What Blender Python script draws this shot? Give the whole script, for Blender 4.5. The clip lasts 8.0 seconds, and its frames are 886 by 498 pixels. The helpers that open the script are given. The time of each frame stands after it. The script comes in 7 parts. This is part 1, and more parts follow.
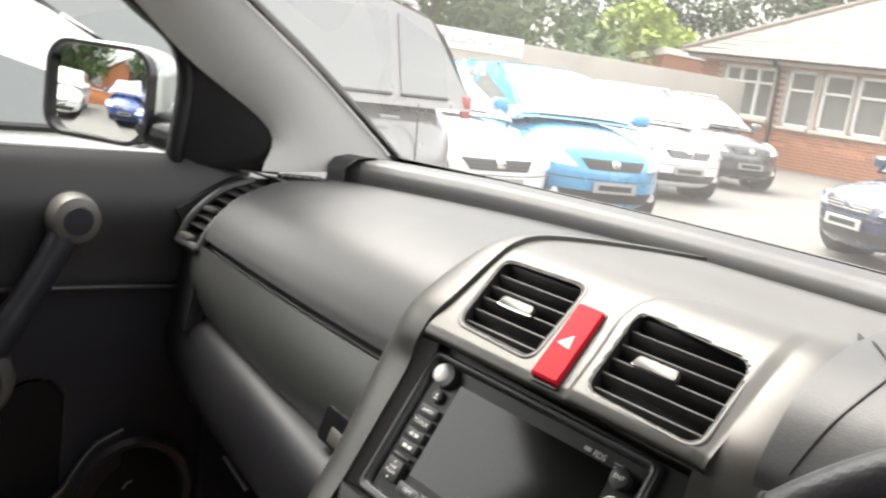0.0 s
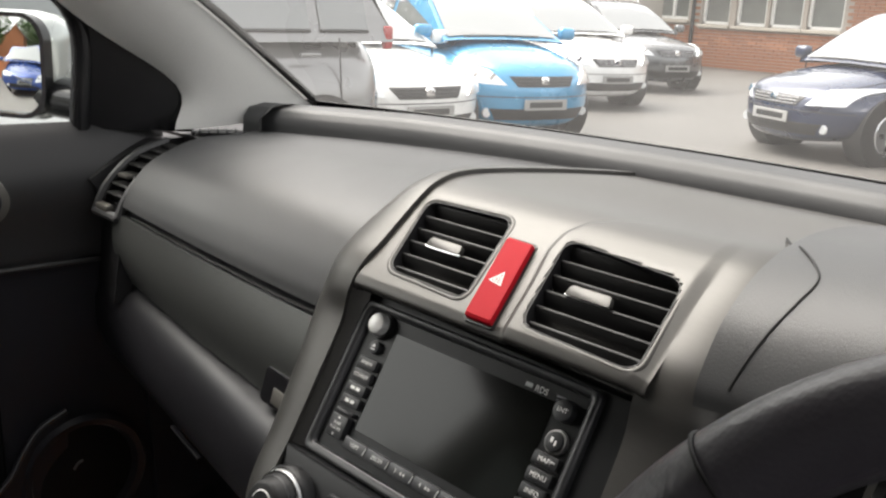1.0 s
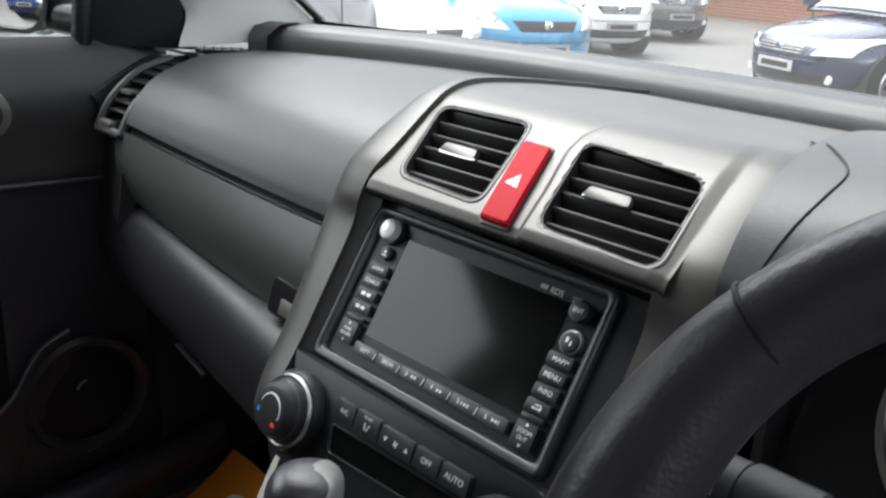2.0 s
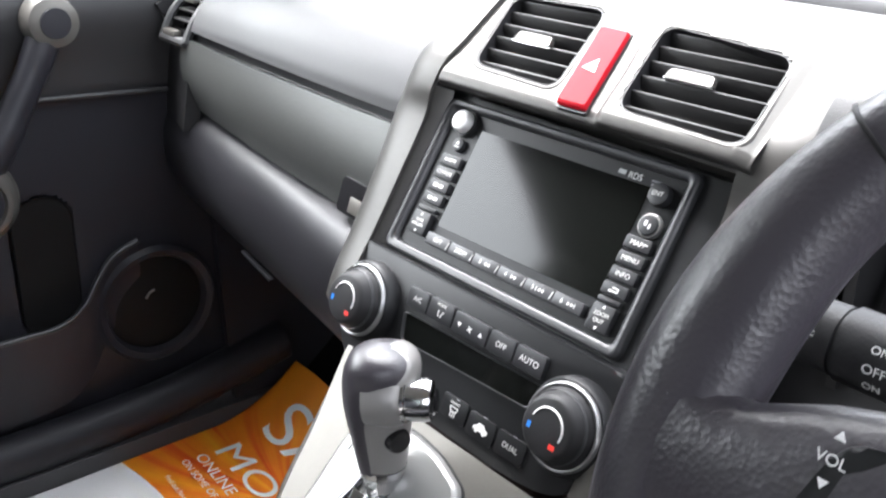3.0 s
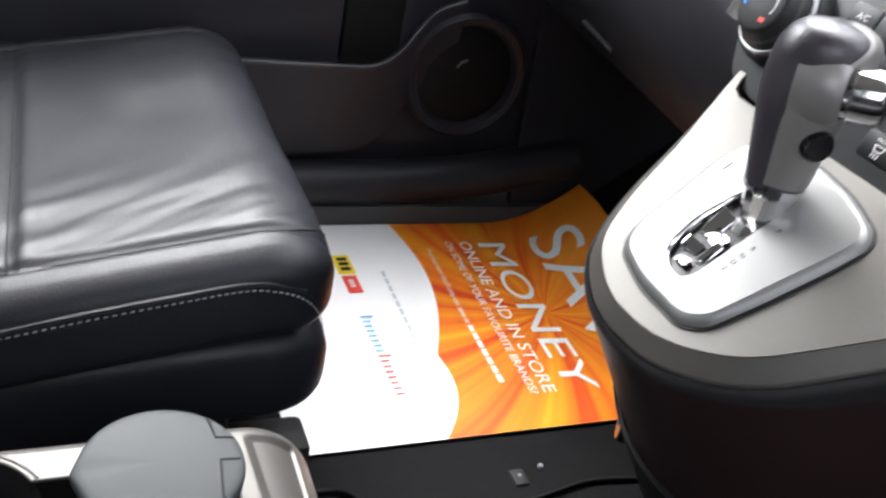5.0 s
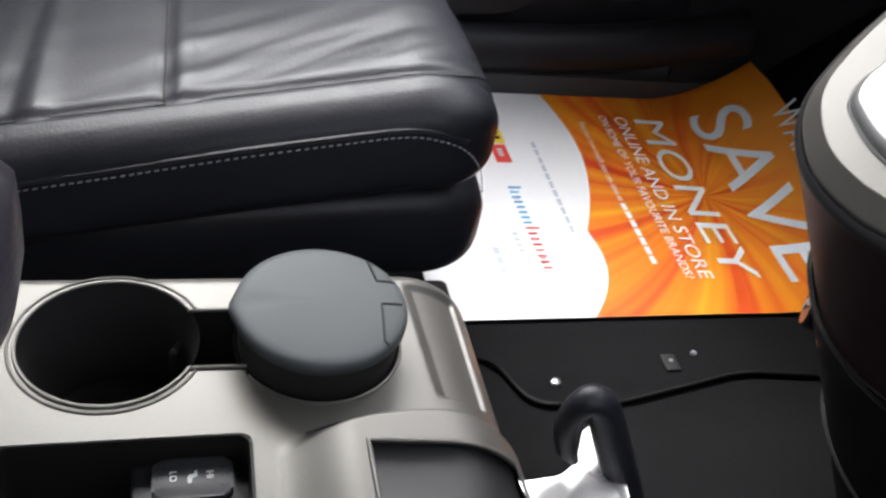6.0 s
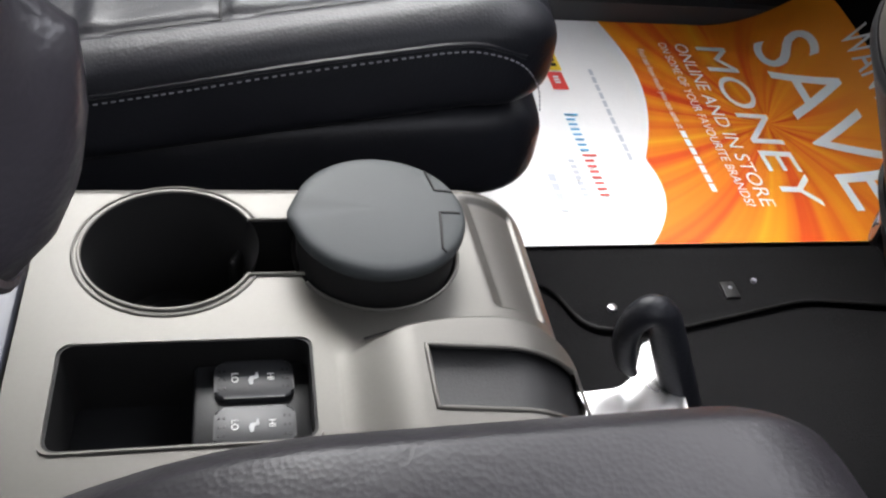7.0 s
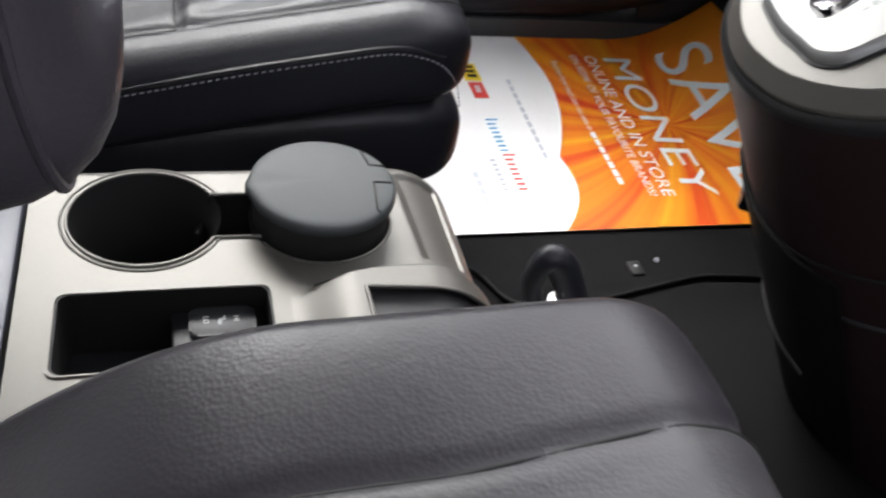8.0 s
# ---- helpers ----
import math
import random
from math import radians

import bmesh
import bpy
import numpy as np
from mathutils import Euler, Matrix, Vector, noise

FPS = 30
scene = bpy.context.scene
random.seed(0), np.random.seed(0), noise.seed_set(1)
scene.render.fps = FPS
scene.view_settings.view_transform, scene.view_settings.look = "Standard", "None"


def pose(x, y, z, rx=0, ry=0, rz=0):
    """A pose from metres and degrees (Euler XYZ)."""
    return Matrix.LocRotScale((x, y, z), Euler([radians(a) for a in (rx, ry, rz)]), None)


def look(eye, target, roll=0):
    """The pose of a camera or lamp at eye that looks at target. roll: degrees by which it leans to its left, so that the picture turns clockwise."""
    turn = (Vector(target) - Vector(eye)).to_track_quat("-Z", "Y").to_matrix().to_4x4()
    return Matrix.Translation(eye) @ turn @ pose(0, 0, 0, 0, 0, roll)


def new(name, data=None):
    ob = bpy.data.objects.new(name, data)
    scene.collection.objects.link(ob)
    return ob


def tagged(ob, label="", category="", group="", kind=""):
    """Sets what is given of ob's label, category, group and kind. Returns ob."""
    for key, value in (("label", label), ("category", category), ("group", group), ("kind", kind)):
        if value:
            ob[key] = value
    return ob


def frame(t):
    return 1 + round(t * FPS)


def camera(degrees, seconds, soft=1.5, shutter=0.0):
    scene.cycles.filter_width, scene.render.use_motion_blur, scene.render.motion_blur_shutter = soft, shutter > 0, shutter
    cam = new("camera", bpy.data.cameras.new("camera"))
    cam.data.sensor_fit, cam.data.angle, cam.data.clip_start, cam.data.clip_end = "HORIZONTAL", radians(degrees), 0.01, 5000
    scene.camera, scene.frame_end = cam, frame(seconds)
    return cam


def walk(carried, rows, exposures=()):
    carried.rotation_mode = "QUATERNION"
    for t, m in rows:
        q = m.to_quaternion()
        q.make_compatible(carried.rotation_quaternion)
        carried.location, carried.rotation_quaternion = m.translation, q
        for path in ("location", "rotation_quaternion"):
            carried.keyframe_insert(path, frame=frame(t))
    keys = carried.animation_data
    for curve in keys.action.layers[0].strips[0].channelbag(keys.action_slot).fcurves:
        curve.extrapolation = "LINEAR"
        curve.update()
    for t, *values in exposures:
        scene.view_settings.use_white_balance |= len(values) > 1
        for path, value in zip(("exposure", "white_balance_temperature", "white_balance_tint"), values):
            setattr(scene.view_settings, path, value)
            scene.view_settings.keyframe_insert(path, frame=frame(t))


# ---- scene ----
cam = camera(52.0, 8.0, soft=2.2, shutter=0.35)
PATH = [
    (0, (0.427, -0.528, 1.349), (-1.056, 0.755, 0.955), 7.9),
    (0.5, (0.427, -0.508, 1.363), (-0.957, 0.868, 0.928), 4.2),
    (1, (0.419, -0.501, 1.356), (-0.947, 0.86, 0.824), 2.5),
    (1.5, (0.42, -0.505, 1.343), (-0.912, 0.869, 0.762), 3.5),
    (1.7, (0.416, -0.506, 1.334), (-0.911, 0.866, 0.737), 3.8),
    (2.8, (0.408, -0.521, 1.29), (-0.958, 0.726, 0.531), 2.4),
    (3, (0.408, -0.528, 1.285), (-0.958, 0.712, 0.513), 2.8),
    (3.5, (0.409, -0.55, 1.257), (-0.973, 0.63, 0.423), 4.2),
    (4, (0.389, -0.572, 1.217), (-1.041, 0.509, 0.331), 7.6),
    (4.5, (0.374, -0.578, 1.135), (-1.084, 0.412, 0.189), 12.4),
    (5, (0.349, -0.577, 1.089), (-1.199, 0.218, 0.103), 12.9),
    (5.2, (0.341, -0.602, 1.076), (-1.184, 0.176, 0.041), 14.2),
    (6.3, (0.314, -0.585, 1.029), (-1.157, -0.115, -0.242), 11.3),
    (6.5, (0.316, -0.586, 1.028), (-1.15, -0.135, -0.255), 10.9),
    (7, (0.325, -0.59, 1.017), (-1.1, -0.167, -0.32), 10.4),
    (7.5, (0.356, -0.601, 1.023), (-1.056, -0.168, -0.326), 10.7),
    (8, (0.417, -0.61, 1.048), (-1.021, -0.049, -0.224), 11.6),
]
EXPO = [(0.0, 2.75, 6900, 12), (0.5, 2.35, 6900, 12), (1.0, 2.1, 6900, 12), (1.7, 2.05, 6300, 10), (2.8, 3.8, 6250, 13), (4.0, 4.15, 6300, 14), (5.2, 3.52, 6300, 14), (6.3, 3.25, 6350, 15), (8.0, 3.27, 6450, 14)]
walk(cam, [(t, look(eye, target, roll)) for t, eye, target, roll in PATH], EXPO)

# ---- sky and sun: an overcast day ----
world = bpy.data.worlds.new("overcast_sky")
scene.world = world
world.use_nodes = True
wn, wl = world.node_tree.nodes, world.node_tree.links
sky = wn.new("ShaderNodeTexSky")
sky.sky_type, sky.sun_disc = "NISHITA", False
sky.sun_elevation, sky.sun_rotation = radians(58), radians(-105)
sky.air_density, sky.dust_density = 1.0, 5.0
soft_sky = wn.new("ShaderNodeHueSaturation")
soft_sky.inputs["Saturation"].default_value = 0.15
wl.new(sky.outputs[0], soft_sky.inputs["Color"])
wl.new(soft_sky.outputs[0], wn["Background"].inputs["Color"])
wn["Background"].inputs["Strength"].default_value = 0.15
sun_data = bpy.data.lights.new("sun", "SUN")
sun_data.energy, sun_data.angle, sun_data.color = 0.5, radians(60), (1.0, 0.95, 0.88)
sun = new("sun", sun_data)
SUN_EL, SUN_AZ = radians(58), radians(-105)
sun.matrix_basis = look((math.sin(SUN_AZ) * math.cos(SUN_EL) * 30, math.cos(SUN_AZ) * math.cos(SUN_EL) * 30, math.sin(SUN_EL) * 30), (0, 0, 0))


# ---- materials ----
def mat(name, color, rough=0.5, metal=0.0, grain=0.0, grain_scale=300.0, bump=0.0, stain=0.0, stain_scale=8.0, spec=0.5, coat=0.0, vary=0.0):
    """Procedural surface: base colour with fine grain and broad stains, bump of the grain."""
    m = bpy.data.materials.new(name)
    m.use_nodes = True
    n, l = m.node_tree.nodes, m.node_tree.links
    b = n["Principled BSDF"]
    b.inputs["Base Color"].default_value = (*color, 1)
    b.inputs["Roughness"].default_value = rough
    b.inputs["Metallic"].default_value = metal
    b.inputs["Specular IOR Level"].default_value = spec
    b.inputs["Coat Weight"].default_value = coat
    co = n.new("ShaderNodeTexCoord")
    last = None

    def mixed(fac_socket, amount, before):
        mul = n.new("ShaderNodeMixRGB")
        mul.blend_type = "MULTIPLY"
        ramp = n.new("ShaderNodeMapRange")
        ramp.inputs["To Min"].default_value, ramp.inputs["To Max"].default_value = 1 - amount, 1 + amount
        l.new(fac_socket, ramp.inputs["Value"])
        mul.inputs[0].default_value = 1
        if before is None:
            mul.inputs[1].default_value = (*color, 1)
        else:
            l.new(before, mul.inputs[1])
        l.new(ramp.outputs[0], mul.inputs[2])
        return mul.outputs[0]

    if grain or bump:
        fine = n.new("ShaderNodeTexNoise")
        fine.inputs["Scale"].default_value, fine.inputs["Detail"].default_value = grain_scale, 4
        l.new(co.outputs["Object"], fine.inputs["Vector"])
        if grain:
            last = mixed(fine.outputs[0], grain, last)
        if bump:
            bp = n.new("ShaderNodeBump")
            bp.inputs["Strength"].default_value, bp.inputs["Distance"].default_value = bump, 0.4 / grain_scale
            l.new(fine.outputs[0], bp.inputs["Height"])
            l.new(bp.outputs[0], b.inputs["Normal"])
    if stain:
        broad = n.new("ShaderNodeTexNoise")
        broad.inputs["Scale"].default_value, broad.inputs["Detail"].default_value = stain_scale, 5
        l.new(co.outputs["Object"], broad.inputs["Vector"])
        last = mixed(broad.outputs[0], stain, last)
        r = n.new("ShaderNodeMapRange")
        r.inputs["To Min"].default_value, r.inputs["To Max"].default_value = rough - 0.12 * (rough > 0.2), min(1, rough + 0.12)
        l.new(broad.outputs[0], r.inputs["Value"])
        l.new(r.outputs[0], b.inputs["Roughness"])
    if vary:
        info = n.new("ShaderNodeObjectInfo")
        last = mixed(info.outputs["Random"], vary, last)
    if last is not None:
        l.new(last, b.inputs["Base Color"])
    return m


def leather_mat(name, color, rough=0.38, spec=0.5):
    """Creased leather: cell-like pores over broad soft wrinkles."""
    m = mat(name, color, rough, stain=0.22, stain_scale=14, spec=spec)
    n, l = m.node_tree.nodes, m.node_tree.links
    b, co = n["Principled BSDF"], n["Texture Coordinate"]
    pores = n.new("ShaderNodeTexVoronoi")
    pores.inputs["Scale"].default_value = 480
    l.new(co.outputs["Object"], pores.inputs["Vector"])
    crease = n.new("ShaderNodeTexNoise")
    crease.inputs["Scale"].default_value, crease.inputs["Detail"].default_value = 85, 7
    crease.inputs["Distortion"].default_value = 1.2
    l.new(co.outputs["Object"], crease.inputs["Vector"])
    b1, b2 = n.new("ShaderNodeBump"), n.new("ShaderNodeBump")
    b1.inputs["Strength"].default_value, b1.inputs["Distance"].default_value = 0.30, 0.0004
    b2.inputs["Strength"].default_value, b2.inputs["Distance"].default_value = 0.28, 0.0008
    l.new(pores.outputs["Distance"], b1.inputs["Height"])
    l.new(crease.outputs[0], b2.inputs["Height"])
    l.new(b2.outputs[0], b1.inputs["Normal"])
    l.new(b1.outputs[0], b.inputs["Normal"])
    return m


def brushed_mat(name, color, rough=0.35, metal=0.6, stretch=(1, 40, 40), amount=0.12):
    m = mat(name, color, rough, metal)
    n, l = m.node_tree.nodes, m.node_tree.links
    b, co = n["Principled BSDF"], n["Texture Coordinate"]
    mp = n.new("ShaderNodeMapping")
    mp.inputs["Scale"].default_value = stretch
    l.new(co.outputs["Object"], mp.inputs["Vector"])
    streak = n.new("ShaderNodeTexNoise")
    streak.inputs["Scale"].default_value, streak.inputs["Detail"].default_value = 18, 6
    l.new(mp.outputs[0], streak.inputs["Vector"])
    ramp = n.new("ShaderNodeMapRange")
    ramp.inputs["To Min"].default_value, ramp.inputs["To Max"].default_value = 1 - amount, 1 + amount
    l.new(streak.outputs[0], ramp.inputs["Value"])
    mul = n.new("ShaderNodeMixRGB")
    mul.blend_type = "MULTIPLY"
    mul.inputs[0].default_value, mul.inputs[1].default_value = 1, (*color, 1)
    l.new(ramp.outputs[0], mul.inputs[2])
    l.new(mul.outputs[0], b.inputs["Base Color"])
    return m


def glass_mat(name, tint=(0.95, 0.97, 0.96), haze=0.0):
    m = bpy.data.materials.new(name)
    m.use_nodes = True
    n, l = m.node_tree.nodes, m.node_tree.links
    n.remove(n["Principled BSDF"])
    see, shine, mix, fr = n.new("ShaderNodeBsdfTransparent"), n.new("ShaderNodeBsdfGlossy"), n.new("ShaderNodeMixShader"), n.new("ShaderNodeLayerWeight")
    see.inputs[0].default_value = (*tint, 1)
    shine.inputs["Roughness"].default_value = 0.02
    rise, span = n.new("ShaderNodeMath"), n.new("ShaderNodeMapRange")
    rise.operation, rise.inputs[1].default_value = "POWER", 5.0
    span.inputs["To Min"].default_value, span.inputs["To Max"].default_value = 0.035, 0.8
    l.new(fr.outputs["Facing"], rise.inputs[0])
    l.new(rise.outputs[0], span.inputs["Value"])
    l.new(span.outputs[0], mix.inputs[0])
    l.new(see.outputs[0], mix.inputs[1])
    l.new(shine.outputs[0], mix.inputs[2])
    last = mix.outputs[0]
    # a pale translucent veil in the glass stands in for glare and haze
    if haze:
        film, over, blot, share = n.new("ShaderNodeBsdfTranslucent"), n.new("ShaderNodeMixShader"), n.new("ShaderNodeTexNoise"), n.new("ShaderNodeMapRange")
        film.inputs[0].default_value = (0.9, 0.89, 0.86, 1)
        blot.inputs["Scale"].default_value = 6
        share.inputs["To Min"].default_value, share.inputs["To Max"].default_value = haze * 0.6, haze * 1.4
        l.new(blot.outputs[0], share.inputs["Value"])
        l.new(share.outputs[0], over.inputs[0])
        l.new(last, over.inputs[1])
        l.new(film.outputs[0], over.inputs[2])
        last = over.outputs[0]
    l.new(last, n["Material Output"].inputs[0])
    return m


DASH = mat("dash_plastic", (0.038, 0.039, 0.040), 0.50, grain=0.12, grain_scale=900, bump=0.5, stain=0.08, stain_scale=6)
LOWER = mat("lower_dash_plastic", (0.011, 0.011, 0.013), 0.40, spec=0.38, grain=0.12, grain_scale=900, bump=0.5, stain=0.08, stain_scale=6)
DASH_DARK = mat("black_trim_plastic", (0.014, 0.014, 0.015), 0.5, spec=0.35, grain=0.1, grain_scale=900, bump=0.35, stain=0.1)
GLOSS_BLACK = mat("gloss_black_plastic", (0.008, 0.008, 0.009), 0.22, stain=0.05)
PANEL_BLACK = mat("satin_black_panel", (0.009, 0.0095, 0.0105), 0.40, spec=0.30, grain=0.06, grain_scale=1200, bump=0.1, stain=0.06)
SILVER = brushed_mat("satin_silver_paint", (0.106, 0.101, 0.091), 0.43, 0.42, (30, 30, 4), 0.06)
SILVER_LIGHT = mat("light_silver_paint", (0.23, 0.23, 0.226), 0.38, 0.45, grain=0.05, grain_scale=1500, stain=0.05)
HOOD = brushed_mat("dark_satin_metal", (0.070, 0.068, 0.064), 0.40, 0.50, (4, 30, 30), 0.08)
GLOVE = brushed_mat("brushed_dark_metal", (0.057, 0.060, 0.057), 0.46, 0.40, (2, 60, 60), 0.25)
CHROME = mat("chrome", (0.80, 0.80, 0.80), 0.10, 1.0)
RED = mat("red_plastic", (0.36, 0.004, 0.012), 0.55, spec=0.10, stain=0.05)
WHITE = mat("white_print", (0.75, 0.75, 0.73), 0.6)
SCREEN = mat("screen_glass", (0.004, 0.0045, 0.004), 0.10, spec=0.32, stain=0.0)
LEATHER = leather_mat("black_leather", (0.010, 0.0108, 0.0140), 0.46, 0.29)
# worn leather, its base lifted to stand in for doorway light on it
LEATHER_WORN_LIT = leather_mat("worn_lit_leather", (0.024, 0.022, 0.026), 0.42, 0.42)
LEATHER_WHEEL = leather_mat("wheel_leather", (0.034, 0.031, 0.037), 0.35, 0.60)
GRIP_SILVER = mat("satin_grip_silver", (0.25, 0.243, 0.235), 0.40, 0.35, grain=0.04, grain_scale=1500, stain=0.05)
CARPET = mat("black_carpet", (0.006, 0.006, 0.0065), 0.95, spec=0.12, grain=0.5, grain_scale=700, bump=1.0, stain=0.3, stain_scale=10)
DOOR_PLASTIC = mat("door_plastic", (0.017, 0.017, 0.021), 0.44, spec=0.30, grain=0.12, grain_scale=800, bump=0.4, stain=0.1)
DOOR_UPPER = mat("door_upper_plastic", (0.030, 0.030, 0.031), 0.50, spec=0.35, grain=0.12, grain_scale=800, bump=0.4, stain=0.1)
GREY_TRIM = mat("grey_pillar_trim", (0.62, 0.62, 0.60), 0.75, grain=0.08, grain_scale=700, bump=0.3, stain=0.05)
HEADLINER = mat("grey_headliner", (0.30, 0.30, 0.29), 0.95, grain=0.1, grain_scale=500, bump=0.4, stain=0.06)
WALL_BLACK = mat("deep_black_plastic", (0.006, 0.006, 0.006), 0.6, spec=0.15, stain=0.1)
RUBBER = mat("black_rubber", (0.009, 0.009, 0.009), 0.6, spec=0.3, stain=0.1)
CAP_GREY = mat("grey_rubbery_plastic", (0.036, 0.042, 0.043), 0.62, grain=0.08, grain_scale=1400, bump=0.3, stain=0.05)
GLASS = glass_mat("clear_glass")
HAZED = glass_mat("hazed_windscreen", haze=0.035)
# rear glass is out of view; its tint is added to dim the cabin
TINTED = glass_mat("cabin_dimming_glass", (0.30, 0.32, 0.31))
MIRROR = mat("mirror_glass", (0.85, 0.86, 0.86), 0.02, 1.0)
STITCH = mat("grey_thread", (0.22, 0.22, 0.24), 0.8)
SLAT = mat("vent_slat_plastic", (0.011, 0.011, 0.011), 0.36, spec=0.45, grain=0.08, grain_scale=900, bump=0.2, stain=0.06)
BEZEL = mat("dark_grey_bezel", (0.030, 0.031, 0.033), 0.34, spec=0.5, grain=0.06, grain_scale=1300, bump=0.1, stain=0.05)
KEYCAP = mat("key_plastic", (0.020, 0.021, 0.023), 0.40, spec=0.45, grain=0.05, grain_scale=1500, stain=0.05)
KEYBAR = mat("preset_key_plastic", (0.050, 0.051, 0.054), 0.34, spec=0.5, grain=0.05, grain_scale=1500, stain=0.05)
PALE_PRINT = mat("pale_print", (0.45, 0.46, 0.46), 0.6)
SILVER_BRIGHT = mat("bright_silver_knob", (0.70, 0.70, 0.69), 0.35, 0.35, stain=0.04)
KNOB_RING = mat("satin_silver_ring", (0.34, 0.34, 0.34), 0.28, 0.9, stain=0.05)
CAP_SILVER = mat("silver_mirror_paint", (0.42, 0.44, 0.43), 0.3, 0.6, coat=0.6, stain=0.04)


# ---- building helpers ----
PLACE = {}


def thing(name, label, category, at=(0, 0, 0), group="", kind="", m=None):
    """An empty that carries the parts of one thing."""
    ob = new(name)
    ob.empty_display_size = 0.05
    PLACE[ob] = m if m is not None else Matrix.Translation(at)
    ob.matrix_basis = PLACE[ob]
    return tagged(ob, label, category, group, kind)


def mesh_of(name, bm, material, angle=38):
    bmesh.ops.recalc_face_normals(bm, faces=bm.faces)
    me = bpy.data.meshes.new(name)
    bm.to_mesh(me)
    bm.free()
    me.materials.append(material)
    me.shade_smooth()
    me.set_sharp_from_angle(angle=radians(angle))
    return me


def put(name, me, parent=None, m=None, label="", kind=""):
    """Links a mesh at the world pose m under its thing or part."""
    ob = new(name, me)
    m = m if m is not None else Matrix()
    PLACE[ob] = m
    if parent is not None:
        ob.parent = parent
        ob.matrix_parent_inverse = PLACE[parent].inverted()
    ob.matrix_basis = m
    return tagged(ob, label, kind=kind)


def part(name, bm, material, parent=None, label="", m=None, kind="", angle=38):
    return put(name, mesh_of(name, bm, material, angle), parent, m, label, kind)


def solid(name, bm, material, label, category, kind="", group="", m=None, angle=38):
    """A thing that is one mesh."""
    return tagged(part(name, bm, material, None, label, m, kind, angle), category=category, group=group)


def join(*many):
    out = bmesh.new()
    for bm in many:
        me = bpy.data.meshes.new("joined")
        bm.to_mesh(me)
        bm.free()
        out.from_mesh(me)
        bpy.data.meshes.remove(me)
    return out


def moved(bm, m):
    bmesh.ops.transform(bm, matrix=m, verts=bm.verts)
    return bm


def rbox(c, s, r=0.004, seg=2, m=None):
    """A box of size s round c with rounded edges."""
    bm = bmesh.new()
    bmesh.ops.create_cube(bm, size=1)
    bmesh.ops.scale(bm, vec=s, verts=bm.verts)
    r = min(r, 0.49 * min(s))
    if r > 0:
        bmesh.ops.bevel(bm, geom=bm.edges[:], offset=r, segments=seg, profile=0.5, affect="EDGES")
    bmesh.ops.translate(bm, vec=c, verts=bm.verts)
    return moved(bm, m) if m is not None else bm


def rect(x0, y0, x1, y1, r=0.01, n=5):
    """A rounded rectangle as an outline."""
    out = []
    for cx, cy, a in ((x1 - r, y1 - r, 0), (x0 + r, y1 - r, 90), (x0 + r, y0 + r, 180), (x1 - r, y0 + r, 270)):
        out += [(cx + r * math.cos(radians(a + 90 * k / n)), cy + r * math.sin(radians(a + 90 * k / n))) for k in range(n + 1)]
    return out


def prism(outline, z0, z1, bevel=0.0, seg=2, m=None):
    """An outline raised from z0 to z1, its upper edge rounded."""
    bm = bmesh.new()
    low = [bm.verts.new((x, y, z0)) for x, y in outline]
    high = [bm.verts.new((x, y, z1)) for x, y in outline]
    k = len(outline)
    bm.faces.new(low[::-1])
    top = bm.faces.new(high)
    for i in range(k):
        bm.faces.new((low[i], low[(i + 1) % k], high[(i + 1) % k], high[i]))
    if bevel:
        bmesh.ops.bevel(bm, geom=list(top.edges), offset=bevel, segments=seg, profile=0.5, affect="EDGES")
    return moved(bm, m) if m is not None else bm


def ring(outer, inner, z0, z1, m=None):
    """The band between two outlines with as many points, raised from z0 to z1."""
    bm = bmesh.new()
    k = len(outer)
    rows = [[bm.verts.new((x, y, z)) for x, y in line] for line, z in ((outer, z0), (outer, z1), (inner, z1), (inner, z0))]
    for a in range(4):
        for i in range(k):
            bm.faces.new((rows[a][i], rows[a][(i + 1) % k], rows[(a + 1) % 4][(i + 1) % k], rows[(a + 1) % 4][i]))
    return moved(bm, m) if m is not None else bm


def loft(rows, closed=False, caps=True):
    """Skins rows of points (each as long as the others). closed: each row is a loop."""
    bm = bmesh.new()
    vs = [[bm.verts.new(p) for p in row] for row in rows]
    k = len(rows[0])
    for a, b in zip(vs, vs[1:]):
        for i in range(k if closed else k - 1):
            bm.faces.new((a[i], a[(i + 1) % k], b[(i + 1) % k], b[i]))
    if caps and closed:
        bm.faces.new(vs[0][::-1])
        bm.faces.new(vs[-1])
    return bm


SEAT = Vector((0.3, -0.55, 1.1))


def thicken(bm, thick):
    """Closes an open skin into a slab; the back lies on the side away from the driver's place."""
    bm.normal_update()
    bm.verts.index_update()
    vs, fs = list(bm.verts), list(bm.faces)
    votes = sum(f.normal.dot(f.calc_center_median() - SEAT) * f.calc_area() for f in fs)
    d = thick if votes > 0 else -thick
    back = [bm.verts.new(v.co + v.normal * d) for v in vs]
    rim = [[v.index for v in lp.edge.verts] if lp.vert == lp.edge.verts[0] else [v.index for v in lp.edge.verts][::-1] for f in fs for lp in f.loops if lp.edge.is_boundary]
    for f in fs:
        bm.faces.new([back[v.index] for v in f.verts][::-1])
    for a, b in rim:
        bm.faces.new((vs[b], vs[a], back[a], back[b]))
    return bm


